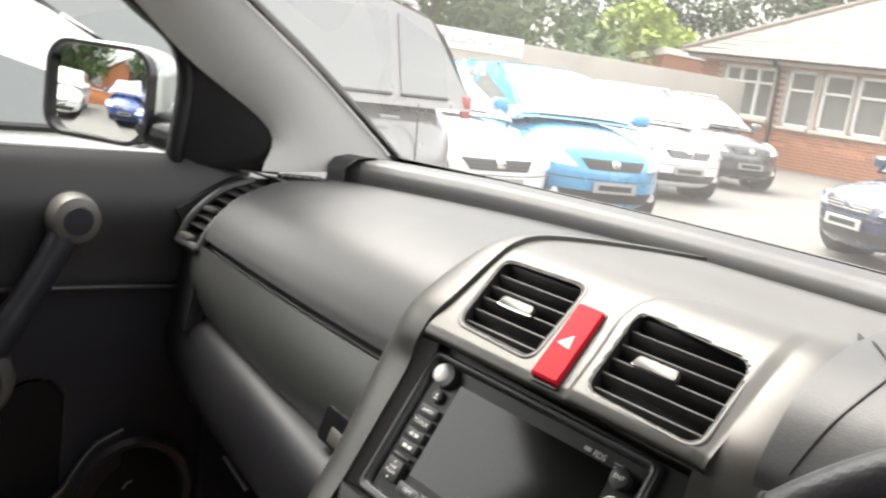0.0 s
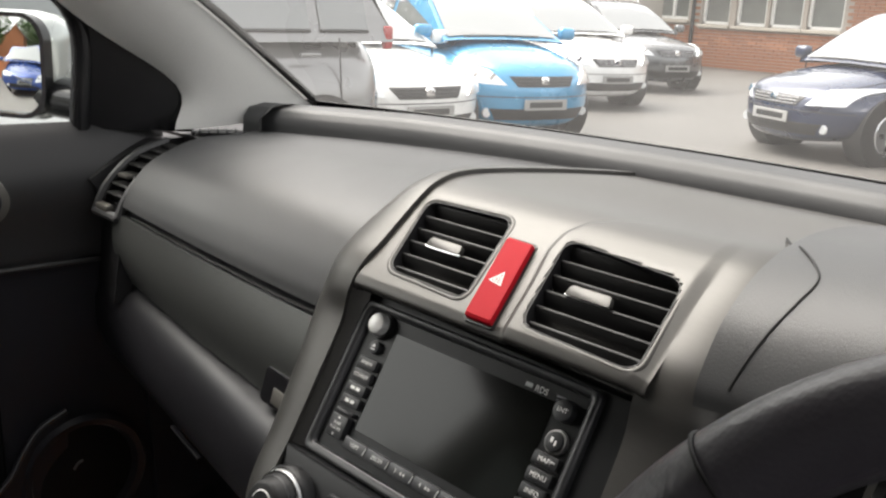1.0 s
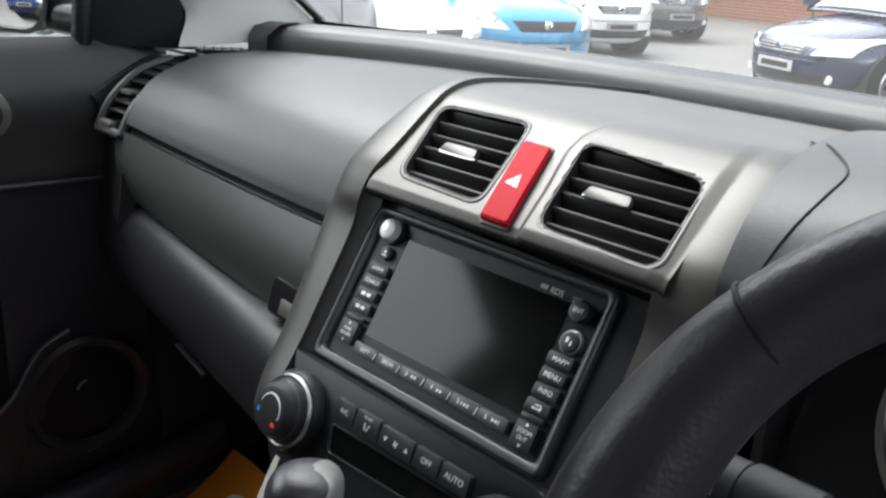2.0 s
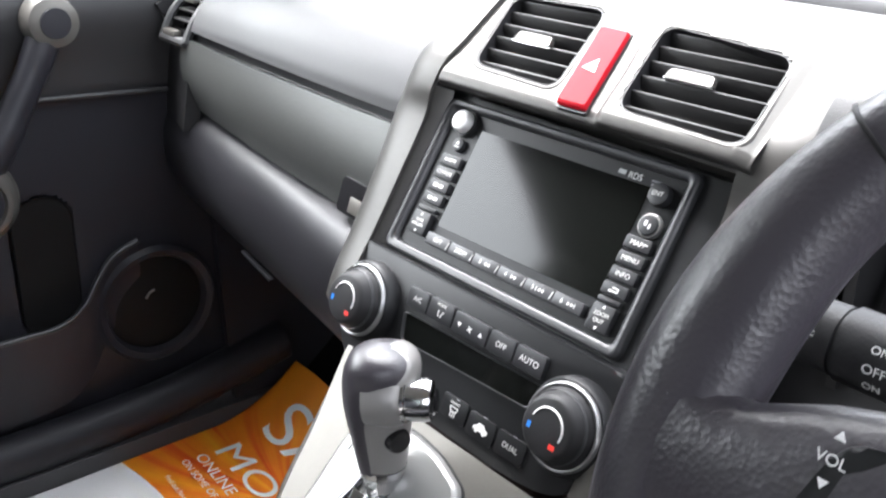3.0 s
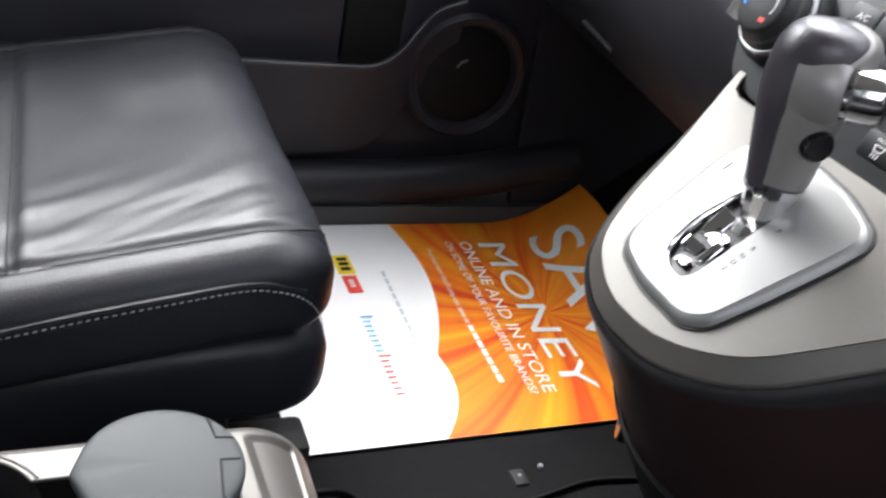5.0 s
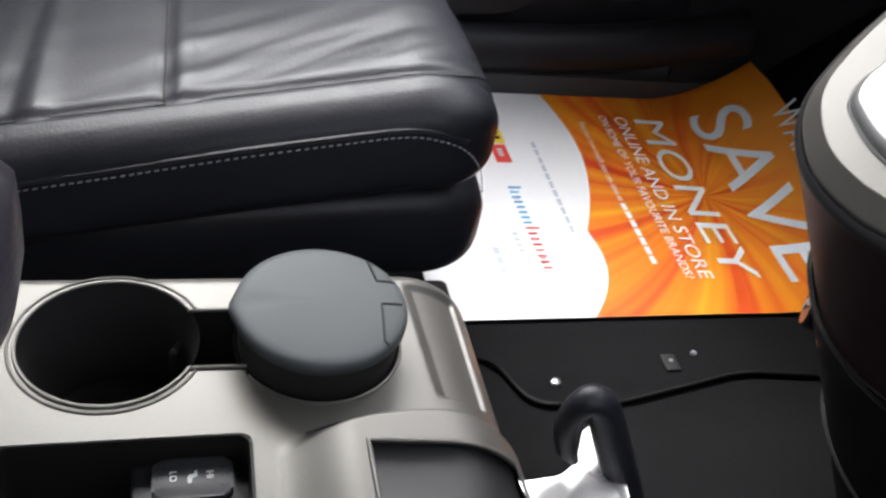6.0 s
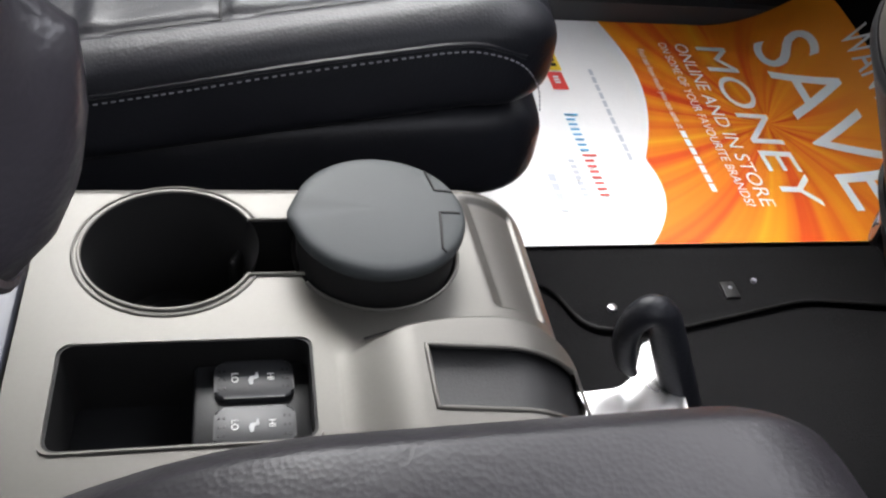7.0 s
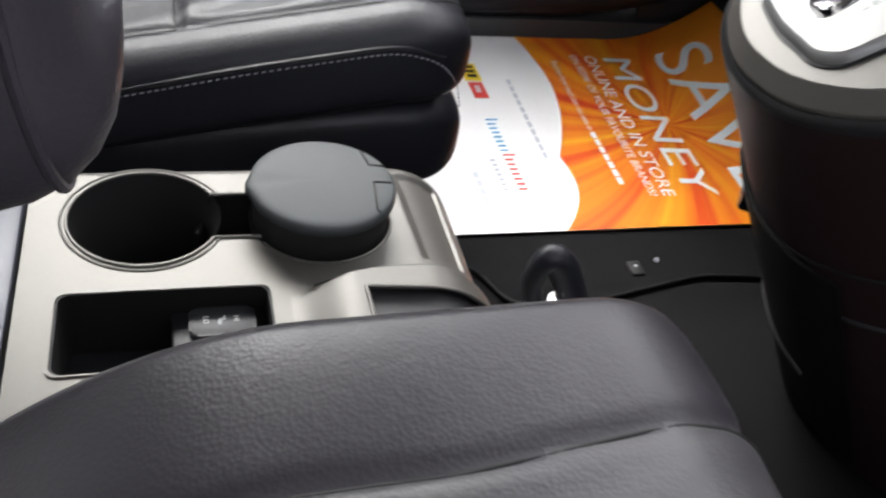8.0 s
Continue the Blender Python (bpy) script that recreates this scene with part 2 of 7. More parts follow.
def sheet(f, nu, nv, thick=0.0, u0=0.0, u1=1.0, v0=0.0, v1=1.0):
    """The surface f(u, v); with a thickness it becomes a closed slab, its back offset along the normals."""
    bm = loft([[f(u0 + (u1 - u0) * a / nu, v0 + (v1 - v0) * b / nv) for b in range(nv + 1)] for a in range(nu + 1)])
    return thicken(bm, thick) if thick else bm


def lathe(profile, n=40, m=None, cap=True):
    """Turns (radius, height) rows round z."""
    rows = [[(r * math.cos(2 * math.pi * i / n), r * math.sin(2 * math.pi * i / n), z) for i in range(n)] for r, z in profile]
    bm = loft(rows, closed=True, caps=cap)
    return moved(bm, m) if m is not None else bm


def tube(points, radius, n=12, closed=False, flat=1.0):
    """A round bar along points; radius may be a list."""
    pts = [Vector(p) for p in points]
    rows, side = [], None
    for i, p in enumerate(pts):
        a = pts[i - 1] if (i or closed) else p
        b = pts[(i + 1) % len(pts)] if (i + 1 < len(pts) or closed) else p
        d = (b - a).normalized()
        if side is None:
            side = d.orthogonal().normalized()
        side = (side - d * side.dot(d)).normalized()
        up = d.cross(side)
        r = radius[i] if isinstance(radius, (list, tuple)) else radius
        rows.append([tuple(p + side * (r * math.cos(2 * math.pi * k / n)) + up * (r * flat * math.sin(2 * math.pi * k / n))) for k in range(n)])
    if closed:
        rows.append(rows[0])
        bm = loft(rows, closed=True, caps=False)
        bmesh.ops.remove_doubles(bm, verts=bm.verts, dist=1e-6)
        return bm
    return loft(rows, closed=True)


def spline(keys, n=8):
    """Points of a smooth line through the keys (Catmull-Rom)."""
    ks = [Vector(k) for k in keys]
    ks = [2 * ks[0] - ks[1]] + ks + [2 * ks[-1] - ks[-2]]
    out = []
    for a, b, c, d in zip(ks, ks[1:], ks[2:], ks[3:]):
        for i in range(n):
            t = i / n
            out.append(0.5 * (2 * b + (c - a) * t + (2 * a - 5 * b + 4 * c - d) * t * t + (3 * b - a - 3 * c + d) * t ** 3))
    return out + [ks[-2]]


def lettering(text, size, material, parent, m, name="lettering", label="", depth=0.0002, align="CENTER", width=1.0, slant=0.0, bold=0.0):
    """Raised letters of the built-in font in the plane of m."""
    cu = bpy.data.curves.new(name, "FONT")
    cu.body, cu.size, cu.extrude, cu.align_x, cu.align_y = text, size, depth, align, "CENTER"
    cu.shear, cu.offset = slant, bold
    ob = bpy.data.objects.new(name, cu)
    scene.collection.objects.link(ob)
    me = bpy.data.meshes.new_from_object(ob.evaluated_get(bpy.context.evaluated_depsgraph_get()))
    bpy.data.objects.remove(ob)
    bpy.data.curves.remove(cu)
    me.materials.clear()
    me.materials.append(material)
    if width != 1.0:
        me.transform(Matrix.Diagonal((width, 1, 1, 1)))
    return put(name, me, parent, m, label)


def axes(o, x, y, z):
    """The pose with these axes at o."""
    return Matrix(((x[0], y[0], z[0], o[0]), (x[1], y[1], z[1], o[1]), (x[2], y[2], z[2], o[2]), (0, 0, 0, 1)))


# ---- the car that the camera is in: floor, roof, pillars, glass ----
def slab(points, thick, axis=(0, 0, -1)):
    """A polygon given thickness along an axis."""
    bm = bmesh.new()
    a = [bm.verts.new(p) for p in points]
    b = [bm.verts.new(Vector(p) + Vector(axis) * thick) for p in points]
    k = len(points)
    bm.faces.new(a)
    bm.faces.new(b[::-1])
    for i in range(k):
        bm.faces.new((a[i], b[i], b[(i + 1) % k], a[(i + 1) % k]))
    return bm


FLOOR_Z = 0.432


def floor_height(x, y):
    """Carpet: flat, a low tunnel in the middle, a toe board that climbs ahead."""
    z = FLOOR_Z + 0.025 * max(0.0, 1 - (x / 0.16) ** 2) * (y < 0.3)
    if y > 0.14:
        z += min(0.55, 0.9 * (y - 0.14) ** 1.15)
    return z


floor = solid("floor", sheet(lambda u, v: (-0.80 + 1.6 * u, -1.3 + 2.0 * v, floor_height(-0.80 + 1.6 * u, -1.3 + 2.0 * v)), 60, 60, 0.012),
              CARPET, "black carpet over the car floor and toe board", "carpet", "structure")

# roof, with its lining below
roof_top = sheet(lambda u, v: (-0.66 + 1.32 * u, -2.4 + 2.25 * v, 1.66 - 0.10 * (2 * u - 1) ** 2 - 0.07 * (2 * v - 1) ** 2 * (v > 0.5) - 0.03 * (v < 0.2)), 16, 16, 0.03)
solid("ceiling", roof_top, HEADLINER, "pale grey fabric headlining of the car", "headlining", "structure")

PILLAR_RIGHT = [(-0.700, 0.330, 1.185), (-0.690, 0.160, 1.313), (-0.680, 0.036, 1.393), (-0.63, -0.15, 1.50), (-0.58, -0.30, 1.575)]
PILLAR_LEFT = [(-0.735, 0.115, 1.165), (-0.745, 0.125, 1.225), (-0.765, 0.012, 1.305), (-0.760, -0.085, 1.383), (-0.68, -0.33, 1.56)]


def pillar_shape(mirror, bulge=0.014):
    """The lining of a windscreen pillar between its two edges, swelling towards the cabin."""
    a, b = spline(PILLAR_LEFT, 5), spline(PILLAR_RIGHT, 5)
    rows = []
    for p, q in zip(a, b):
        row = []
        for k in range(9):
            s = k / 8
            c = p.lerp(q, s) + Vector((0.6, -0.6, -0.2)).normalized() * (bulge * math.sin(math.pi * s) ** 0.7)
            row.append((c.x * mirror, c.y, c.z))
        for k in range(9):
            s = 1 - k / 8
            c = p.lerp(q, s) + Vector((-0.5, 0.6, 0.3)).normalized() * 0.03
            row.append((c.x * mirror, c.y, c.z))
        rows.append(row)
    return loft(rows, closed=True)


for side in (1, -1):
    tagged(part("pillar_trim", pillar_shape(side), GREY_TRIM, None, "pale grey moulded trim along the windscreen pillar", None, "structure"), category="pillar")
    edge = [Vector((p[0] * side + 0.004 * side, p[1] + 0.006, p[2] + 0.006)) for p in PILLAR_RIGHT]
    tagged(part("windscreen_seal", tube(spline(edge, 6), 0.006, 8), RUBBER, None, "black rubber seal along the windscreen edge", None, "structure"), category="seal")


# windscreen, curved, with the black band along its foot
def screen_point(u, v):
    x = -0.72 + 1.44 * u
    s = 2 * u - 1
    y0, z0 = 0.46 - 0.115 * s * s, 1.178
    y1, z1 = -0.26 - 0.05 * s * s, 1.60 - 0.02 * s * s
    return (x * (1 - 0.16 * v), y0 + (y1 - y0) * v, z0 + (z1 - z0) * v + 0.03 * math.sin(math.pi * v))


windscreen = solid("windscreen", sheet(screen_point, 28, 12), HAZED, "clear curved windscreen glass", "windscreen", "structure")
windscreen.visible_shadow = False
solid("windscreen_band", sheet(lambda u, v: tuple(Vector(screen_point(u, 0.055 * v)) + Vector((0, -0.003, -0.004))), 28, 2, 0.001), GLOSS_BLACK,
      "black printed band along the windscreen foot", "glass band", "structure")
# bonnet and scuttle ahead of the glass
solid("car_bonnet", sheet(lambda u, v: ((-0.78 + 1.56 * u) * (1 - 0.1 * v), 0.47 + 0.92 * v - 0.12 * (2 * u - 1) ** 2 * (1 - v), 1.135 - 0.10 * v - 0.22 * v ** 3 - 0.05 * (2 * u - 1) ** 2), 20, 12, 0.02),
      CAP_SILVER, "silver painted bonnet of the car", "bonnet", "structure")

# shell behind and beside: rear bulkhead with a window, sills, driver's pillars
shell_paint = mat("dark_cabin_lining", (0.06, 0.06, 0.062), 0.8, grain=0.1, grain_scale=400, bump=0.3, stain=0.1)
for nm, pts, ax in (("rear_wall", [(-0.72, -2.42, 0.40), (0.72, -2.42, 0.40), (0.72, -2.42, 1.12), (-0.72, -2.42, 1.12)], (0, -1, 0)),
                    ("wall_left_rear", [(-0.80, -2.42, 0.40), (-0.80, -0.95, 0.40), (-0.80, -0.95, 1.14), (-0.80, -2.42, 1.14)], (-1, 0, 0)),
                    ("wall_right_rear", [(0.80, -2.42, 0.40), (0.80, -0.98, 0.40), (0.80, -0.98, 1.14), (0.80, -2.42, 1.14)], (1, 0, 0)),
                    ("wall_right_front", [(0.79, 0.14, 0.40), (0.79, 0.46, 0.40), (0.79, 0.46, 1.15), (0.79, 0.14, 1.15)], (1, 0, 0)),
                    # unseen panel across the driver's open doorway, added to hold back side light
                    ("wall_right_low", [(0.79, -0.98, 0.40), (0.79, 0.14, 0.40), (0.79, 0.14, 0.90), (0.79, -0.40, 0.90), (0.79, -0.50, 1.15), (0.79, -0.98, 1.15)], (1, 0, 0)),
                    ("sill_left", [(-0.83, -1.3, 0.33), (-0.83, 0.45, 0.33), (-0.74, 0.45, 0.33), (-0.74, -1.3, 0.33)], (0, 0, 1)),
                    ("sill_right", [(0.74, -1.3, 0.40), (0.74, 0.45, 0.40), (0.83, 0.45, 0.40), (0.83, -1.3, 0.40)], (0, 0, 1))):
    thick = 0.14 if nm == "sill_left" else 0.07
    solid(nm, slab(pts, thick, ax), shell_paint, "plain dark grey panel added to close the car body", "lining", "structure")
for x_ in (-0.76, 0.76):
    for y0, y1 in ((-0.98, -0.90), (-1.95, -1.88)):
        bm = tube([(x_, y0, 1.12), (x_ * 0.95, y0 + 0.02, 1.35), (x_ * 0.84, y1, 1.60)], [0.055, 0.05, 0.045], 10)
        solid("door_pillar", bm, GREY_TRIM, "pale grey trim of a door pillar", "pillar", "structure")
    for y0, y1 in ((-1.88, -0.98),):
        g = solid("side_window", slab([(x_, y0, 1.13), (x_, y1, 1.13), (x_ * 0.88, y1, 1.58), (x_ * 0.88, y0, 1.58)], 0.004, (1, 0, 0)), TINTED, "tinted rear side window glass", "window", "structure")
        g.visible_shadow = False
rear_glass = solid("rear_window", slab([(-0.68, -2.44, 1.12), (0.68, -2.44, 1.12), (0.58, -2.40, 1.58), (-0.58, -2.40, 1.58)], 0.004, (0, -1, 0)), TINTED, "rear window glass of the car", "window", "structure")
rear_glass.visible_shadow = False
# front bulkhead under the dashboard
solid("bulkhead", rbox((0, 0.50, 0.80), (1.56, 0.05, 0.72), 0.01), CARPET, "black insulated bulkhead behind the dashboard", "bulkhead", "structure")
# rubbery sill strip beside the passenger's feet
strip = tube(spline([(-0.772, -0.95, 0.490), (-0.772, -0.45, 0.490), (-0.770, -0.05, 0.500), (-0.765, 0.18, 0.545)], 6), 0.034, 16)
solid("sill_trim", strip, DOOR_PLASTIC, "black plastic trim along the door sill", "sill trim", "structure")
def kick_point(u, v):
    """Moulded side of the footwell, swelling out over the sill and running ahead to the bulkhead."""
    y, z = 0.085 + 0.43 * u, 0.43 + 0.62 * v
    return (-0.800 + 0.055 * (1 - v) ** 2.5 + 0.05 * u * u, y, z)


solid("kick_panel", sheet(kick_point, 14, 14, 0.012), DOOR_PLASTIC, "black moulded panel beside the footwell", "panel", "structure")


# ---- passenger door ----
door = thing("passenger_door", "black plastic door lining with a silver grab handle, closed", "door", (-0.83, -0.4, 0.45))
DX = -0.805


def door_inner(u, v):
    """Door lining: v from the bottom to the window ledge, u from back to front."""
    y, z = -1.0 + 1.12 * u, 0.50 + 0.675 * v
    x = DX
    x += 0.030 * math.exp(-((z - 1.10) / 0.06) ** 2)
    x += 0.012 * (1 / (1 + math.exp(-(z - 0.985) / 0.004)))
    x -= 0.020 * math.exp(-((z - 1.19) / 0.02) ** 2)
    far = math.hypot(y + 0.165, max(0.0, abs(z - 0.748) - 0.062)) / 0.044
    x -= 0.030 * min(1.0, max(0.0, (1.0 - far) * 4.5))
    return (x, y, z)


part("door_panel", sheet(door_inner, 190, 90, 0.02, v1=0.722), DOOR_PLASTIC, door, "blue-black lower lining")
part("door_upper", sheet(door_inner, 40, 24, 0.02, v0=0.722), DOOR_UPPER, door, "dark grey upper lining")
part("outer_skin", slab([(-0.86, -1.02, 0.40), (-0.86, 0.30, 0.40), (-0.86, 0.30, 1.12), (-0.86, -1.02, 1.12)], 0.02, (-1, 0, 0)), CAP_SILVER, door, "silver painted door skin")
part("window_ledge", tube([(-0.822, -1.0, 1.168), (-0.822, -0.3, 1.168), (-0.822, 0.09, 1.160)], 0.011, 10), RUBBER, door, "black rubber window seal")
part("trim_line", tube(spline([(DX + 0.014, -1.0, 0.992), (DX + 0.014, -0.4, 0.992), (DX + 0.014, -0.02, 0.984), (DX + 0.012, 0.05, 0.978)], 5), 0.0035, 8), DASH, door, "pale ledge along the lining")
glass = part("pane", slab([(-0.825, -0.98, 1.16), (-0.825, 0.03, 1.16), (-0.80, 0.012, 1.31), (-0.775, -0.10, 1.40), (-0.72, -0.34, 1.57), (-0.72, -0.95, 1.57)], 0.004, (-1, 0, 0)), GLASS, door)
glass.visible_shadow = False
part("sail_panel", slab([(-0.795, 0.018, 1.165), (-0.748, 0.150, 1.158), (-0.742, 0.160, 1.228), (-0.756, 0.100, 1.285), (-0.782, 0.016, 1.335)], 0.018, (-1, 0.2, 0)), GLOSS_BLACK, door, "black triangular panel behind the mirror")
part("window_frame", tube(spline([(-0.800, 0.010, 1.165), (-0.792, 0.010, 1.312), (-0.772, -0.09, 1.392), (-0.70, -0.35, 1.572), (-0.70, -0.95, 1.58)], 6), 0.014, 10), GLOSS_BLACK, door, "black window frame")
# grab handle: upper boss, slanting bar, round lower ring, armrest
bar = tube(spline([(-0.755, -0.140, 1.092), (-0.752, -0.165, 1.04), (-0.750, -0.205, 0.97), (-0.750, -0.245, 0.905)], 8), [0.020] * 8 + [0.019] * 8 + [0.021] * 9, 14)
part("grab_bar", bar, DOOR_PLASTIC, door, "black slanting grab bar")
face = pose(-0.748, -0.140, 1.092, 0, 90, 0)
part("upper_boss", lathe([(0.0, -0.05), (0.030, -0.05), (0.034, -0.01), (0.030, 0.012), (0.022, 0.016), (0.0, 0.016)], 32, face), SILVER, door, "satin silver boss")
part("boss_cap", lathe([(0.0, 0.0165), (0.019, 0.0165), (0.018, 0.018), (0.0, 0.0185)], 32, face), DOOR_PLASTIC, door)
face = pose(-0.735, -0.262, 0.882, 0, 90, 0)
part("lower_ring", lathe([(0.0, -0.07), (0.057, -0.07), (0.0600, -0.030), (0.0575, -0.010), (0.0520, 0.001), (0.0470, 0.0045), (0.0455, 0.0085), (0.0420, 0.0110), (0.0370, 0.0105), (0.0350, 0.0050), (0.0, 0.0050)], 48, face), SILVER, door, "satin silver ring", angle=50)
part("ring_cap", lathe([(0.0, 0.0055), (0.0345, 0.0055), (0.033, 0.0085), (0.0, 0.010)], 40, face), DOOR_PLASTIC, door)
arm = loft([[(-0.775 + 0.040 * math.copysign(abs(math.cos(a)) ** 0.6, math.cos(a)), y, 0.885 + (0.045 - 0.005 * k) * math.copysign(abs(math.sin(a)) ** 0.7, math.sin(a)))
             for a in [2 * math.pi * i / 24 for i in range(24)]] for k, y in enumerate((-0.30, -0.42, -0.60, -0.80, -0.92))], closed=True)
part("armrest", arm, LEATHER, door, "padded armrest")
bowl = rect(-0.2065, 0.643, -0.1235, 0.853, 0.040, 10)
part("pull_recess", loft([[(DX + d, -0.165 + (y + 0.165) * k, 0.748 + (z - 0.748) * (1 - (1 - k) * 0.4)) for y, z in bowl] for k, d in ((1.0, 0.0005), (0.99, 0.0022), (0.95, 0.0012), (0.90, -0.012), (0.78, -0.020), (0.5, -0.0245), (0.2, -0.026), (0.02, -0.0265))], closed=True), WALL_BLACK, door, "deep black recess", angle=60)
pocket = spline([(DX + 0.03, -0.95, 0.668), (DX + 0.03, -0.40, 0.668), (DX + 0.03, -0.23, 0.668), (DX + 0.028, -0.165, 0.670), (DX + 0.024, -0.128, 0.692), (DX + 0.020, -0.106, 0.722), (DX + 0.016, -0.080, 0.750), (DX + 0.014, -0.040, 0.766)], 8)
# the rim's edge highlight is put into a paler material
part("pocket_rim", tube(pocket, 0.0045, 10), BEZEL, door, "rim of the door pocket, paler for its edge highlight")
part("pocket_wall", sheet(lambda u, v: tuple(Vector(pocket[min(len(pocket) - 1, int(u * (len(pocket) - 1)))]) + Vector((0.004 - 0.01 * v, 0, -0.145 * v * (1 - 0.3 * u)))), len(pocket) - 1, 4, 0.006), DOOR_PLASTIC, door, "door pocket")
sp = pose(DX + 0.004, -0.02, 0.66, 0, 90, 0)
part("speaker_ring", lathe([(0.072, 0.0), (0.080, 0.0), (0.094, 0.014), (0.088, 0.022), (0.079, 0.019), (0.074, 0.008)], 48, sp, cap=False), DOOR_PLASTIC, door, "round speaker surround")
speaker = part("speaker_mesh", lathe([(0.0, 0.010), (0.03, 0.0098), (0.06, 0.008), (0.078, 0.004)], 48, sp), WALL_BLACK, door, "black speaker mesh")
part("speaker_badge", tube(spline([(DX + 0.017, -0.036, 0.672), (DX + 0.017, -0.030, 0.680), (DX + 0.017, -0.022, 0.683)], 4), 0.002, 6), SILVER, speaker)

# door mirror outside the glass
mirror = thing("door_mirror", "silver door mirror with a dark rim and clear glass", "mirror", (-0.90, 0.06, 1.17))
MC = Vector((-0.985, -0.035, 1.240))
mf = Vector((0.50, -0.866, 0.03)).normalized()
mr = Vector((0.866, 0.50, 0)).normalized()
mu = mf.cross(mr) * -1
MM = axes(MC, mr, mu, mf)
shape = [(x, y) for x, y in rect(-0.098, -0.072, 0.098, 0.076, 0.040, 8)]
part("mirror_glass", loft([[tuple(MM @ Vector((x * 0.93 * k, y * 0.92 * k, 0.004 - ((x * k) ** 2 + (y * k) ** 2) / 2.6))) for x, y in shape] for k in (1.0, 0.85, 0.7, 0.55, 0.4, 0.25, 0.1, 0.01)], closed=True), MIRROR, mirror, "clear mirror glass")
part("mirror_rim", ring(shape, [(x * 0.93, y * 0.92) for x, y in shape], -0.012, 0.010, MM), GLOSS_BLACK, mirror, "black rim")
back = [[tuple(MM @ Vector((x * k, y * k, -d))) for x, y in shape] for k, d in ((1.0, 0.007), (1.05, 0.02), (1.0, 0.06), (0.86, 0.09), (0.55, 0.108), (0.1, 0.113))]
part("housing", loft(back, closed=True), CAP_SILVER, mirror, "silver painted housing")
part("mirror_foot", loft([[tuple(Vector(c) + Vector((0, 0.035 * math.cos(a), 0.030 * math.sin(a)))) for a in [2 * math.pi * i / 16 for i in range(16)]] for c in ((-0.80, 0.075, 1.19), (-0.85, 0.06, 1.19), (-0.93, 0.03, 1.195))], closed=True), GLOSS_BLACK, mirror, "black foot")


# ---- dashboard ----
dash = thing("dashboard", "dark grey dashboard with brushed trim and a padded top", "dashboard", (-0.3, 0.1, 0.75))
# profile of the padded top from the screen to the gap above the glovebox trim: beside the centre, and at the door
PAD_IN = [(0.345, 1.176), (0.24, 1.182), (0.13, 1.184), (0.06, 1.176), (0.012, 1.158), (-0.016, 1.128), (-0.030, 1.100), (-0.034, 1.083)]
PAD_OUT = [(0.255, 1.163), (0.20, 1.165), (0.13, 1.163), (0.085, 1.153), (0.045, 1.135), (0.022, 1.112), (0.010, 1.092), (0.006, 1.081)]


def pad_point(u, v, lift=0.0):
    """u from the door (0) to the centre (1), v from the screen to the gap."""
    x = -0.675 + 0.555 * u
    w = 1 - (1 - u) ** 1.6
    a, b = PAD_ROWS[0], PAD_ROWS[1]
    k = v * (len(a) - 1)
    i = min(int(k), len(a) - 2)
    pa, pb = a[i].lerp(a[i + 1], k - i), b[i].lerp(b[i + 1], k - i)
    p = pb.lerp(pa, w)
    return (x, p.x, p.y + lift)


PAD_ROWS = ([Vector((y, z)) for y, z in [(q.x, q.y) for q in spline([(y, z, 0) for y, z in PAD_IN], 6)]],
            [Vector((y, z)) for y, z in [(q.x, q.y) for q in spline([(y, z, 0) for y, z in PAD_OUT], 6)]])
part("top_pad", sheet(pad_point, 40, 42, 0.006), DASH, dash, "padded grey upper dashboard", angle=60)


def strip_point(y0, z0, y1, z1, bulge=0.0, slew=0.0):
    """A band along the passenger side: (y, z) at its top and bottom beside the centre; it moves ahead towards the door."""
    def f(u, v):
        x = -0.705 + 0.535 * u
        w = (1 - u) ** 1.6
        return (x, y0 + (y1 - y0) * v + 0.042 * w + slew * v * max(0.0, -0.19 - x) - bulge * math.sin(math.pi * v), z0 + (z1 - z0) * v - 0.004 * w)
    return f


part("gap_strip", sheet(strip_point(-0.022, 1.088, -0.028, 1.066), 30, 2, 0.004), GLOSS_BLACK, dash, "black gap under the pad")
part("glovebox_trim", sheet(strip_point(-0.035, 1.073, -0.054, 0.978, 0.010, 0.065), 36, 12, 0.006), GLOVE, dash, "brushed dark metal glovebox trim", angle=60)
ROLL = [(-0.030, 0.982), (-0.058, 0.979), (-0.083, 0.970), (-0.097, 0.945), (-0.098, 0.905), (-0.088, 0.870), (-0.066, 0.835), (-0.034, 0.800), (0.02, 0.765), (0.10, 0.740), (0.20, 0.735)]
ROLL_PTS = spline([(0, y, z) for y, z in ROLL], 5)


def roll_point(u, v):
    x = -0.79 + 0.665 * u
    w = (1 - u) ** 1.5
    ahead = 0.178 * max(0.0, -0.172 - x)
    k = v * (len(ROLL_PTS) - 1)
    i = min(int(k), len(ROLL_PTS) - 2)
    p = ROLL_PTS[i].lerp(ROLL_PTS[i + 1], k - i)
    return (x, p.y + ahead, p.z - 0.014 * w)


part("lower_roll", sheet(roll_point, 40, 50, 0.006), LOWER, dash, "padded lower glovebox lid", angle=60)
slot = axes((-0.226, -0.060, 0.999), (0.993, -0.115, 0), (0.0, 0.30, 0.954), (-0.115, -0.954, 0.30))
# flat black plate paints the shade of the sunken latch
handle_recess = part("handle_recess", prism(rect(-0.034, -0.017, 0.034, 0.017, 0.006, 4), -0.010, 0.0012, 0.0006, 1, slot), GLOSS_BLACK, dash, "black plate in place of the shaded latch recess")
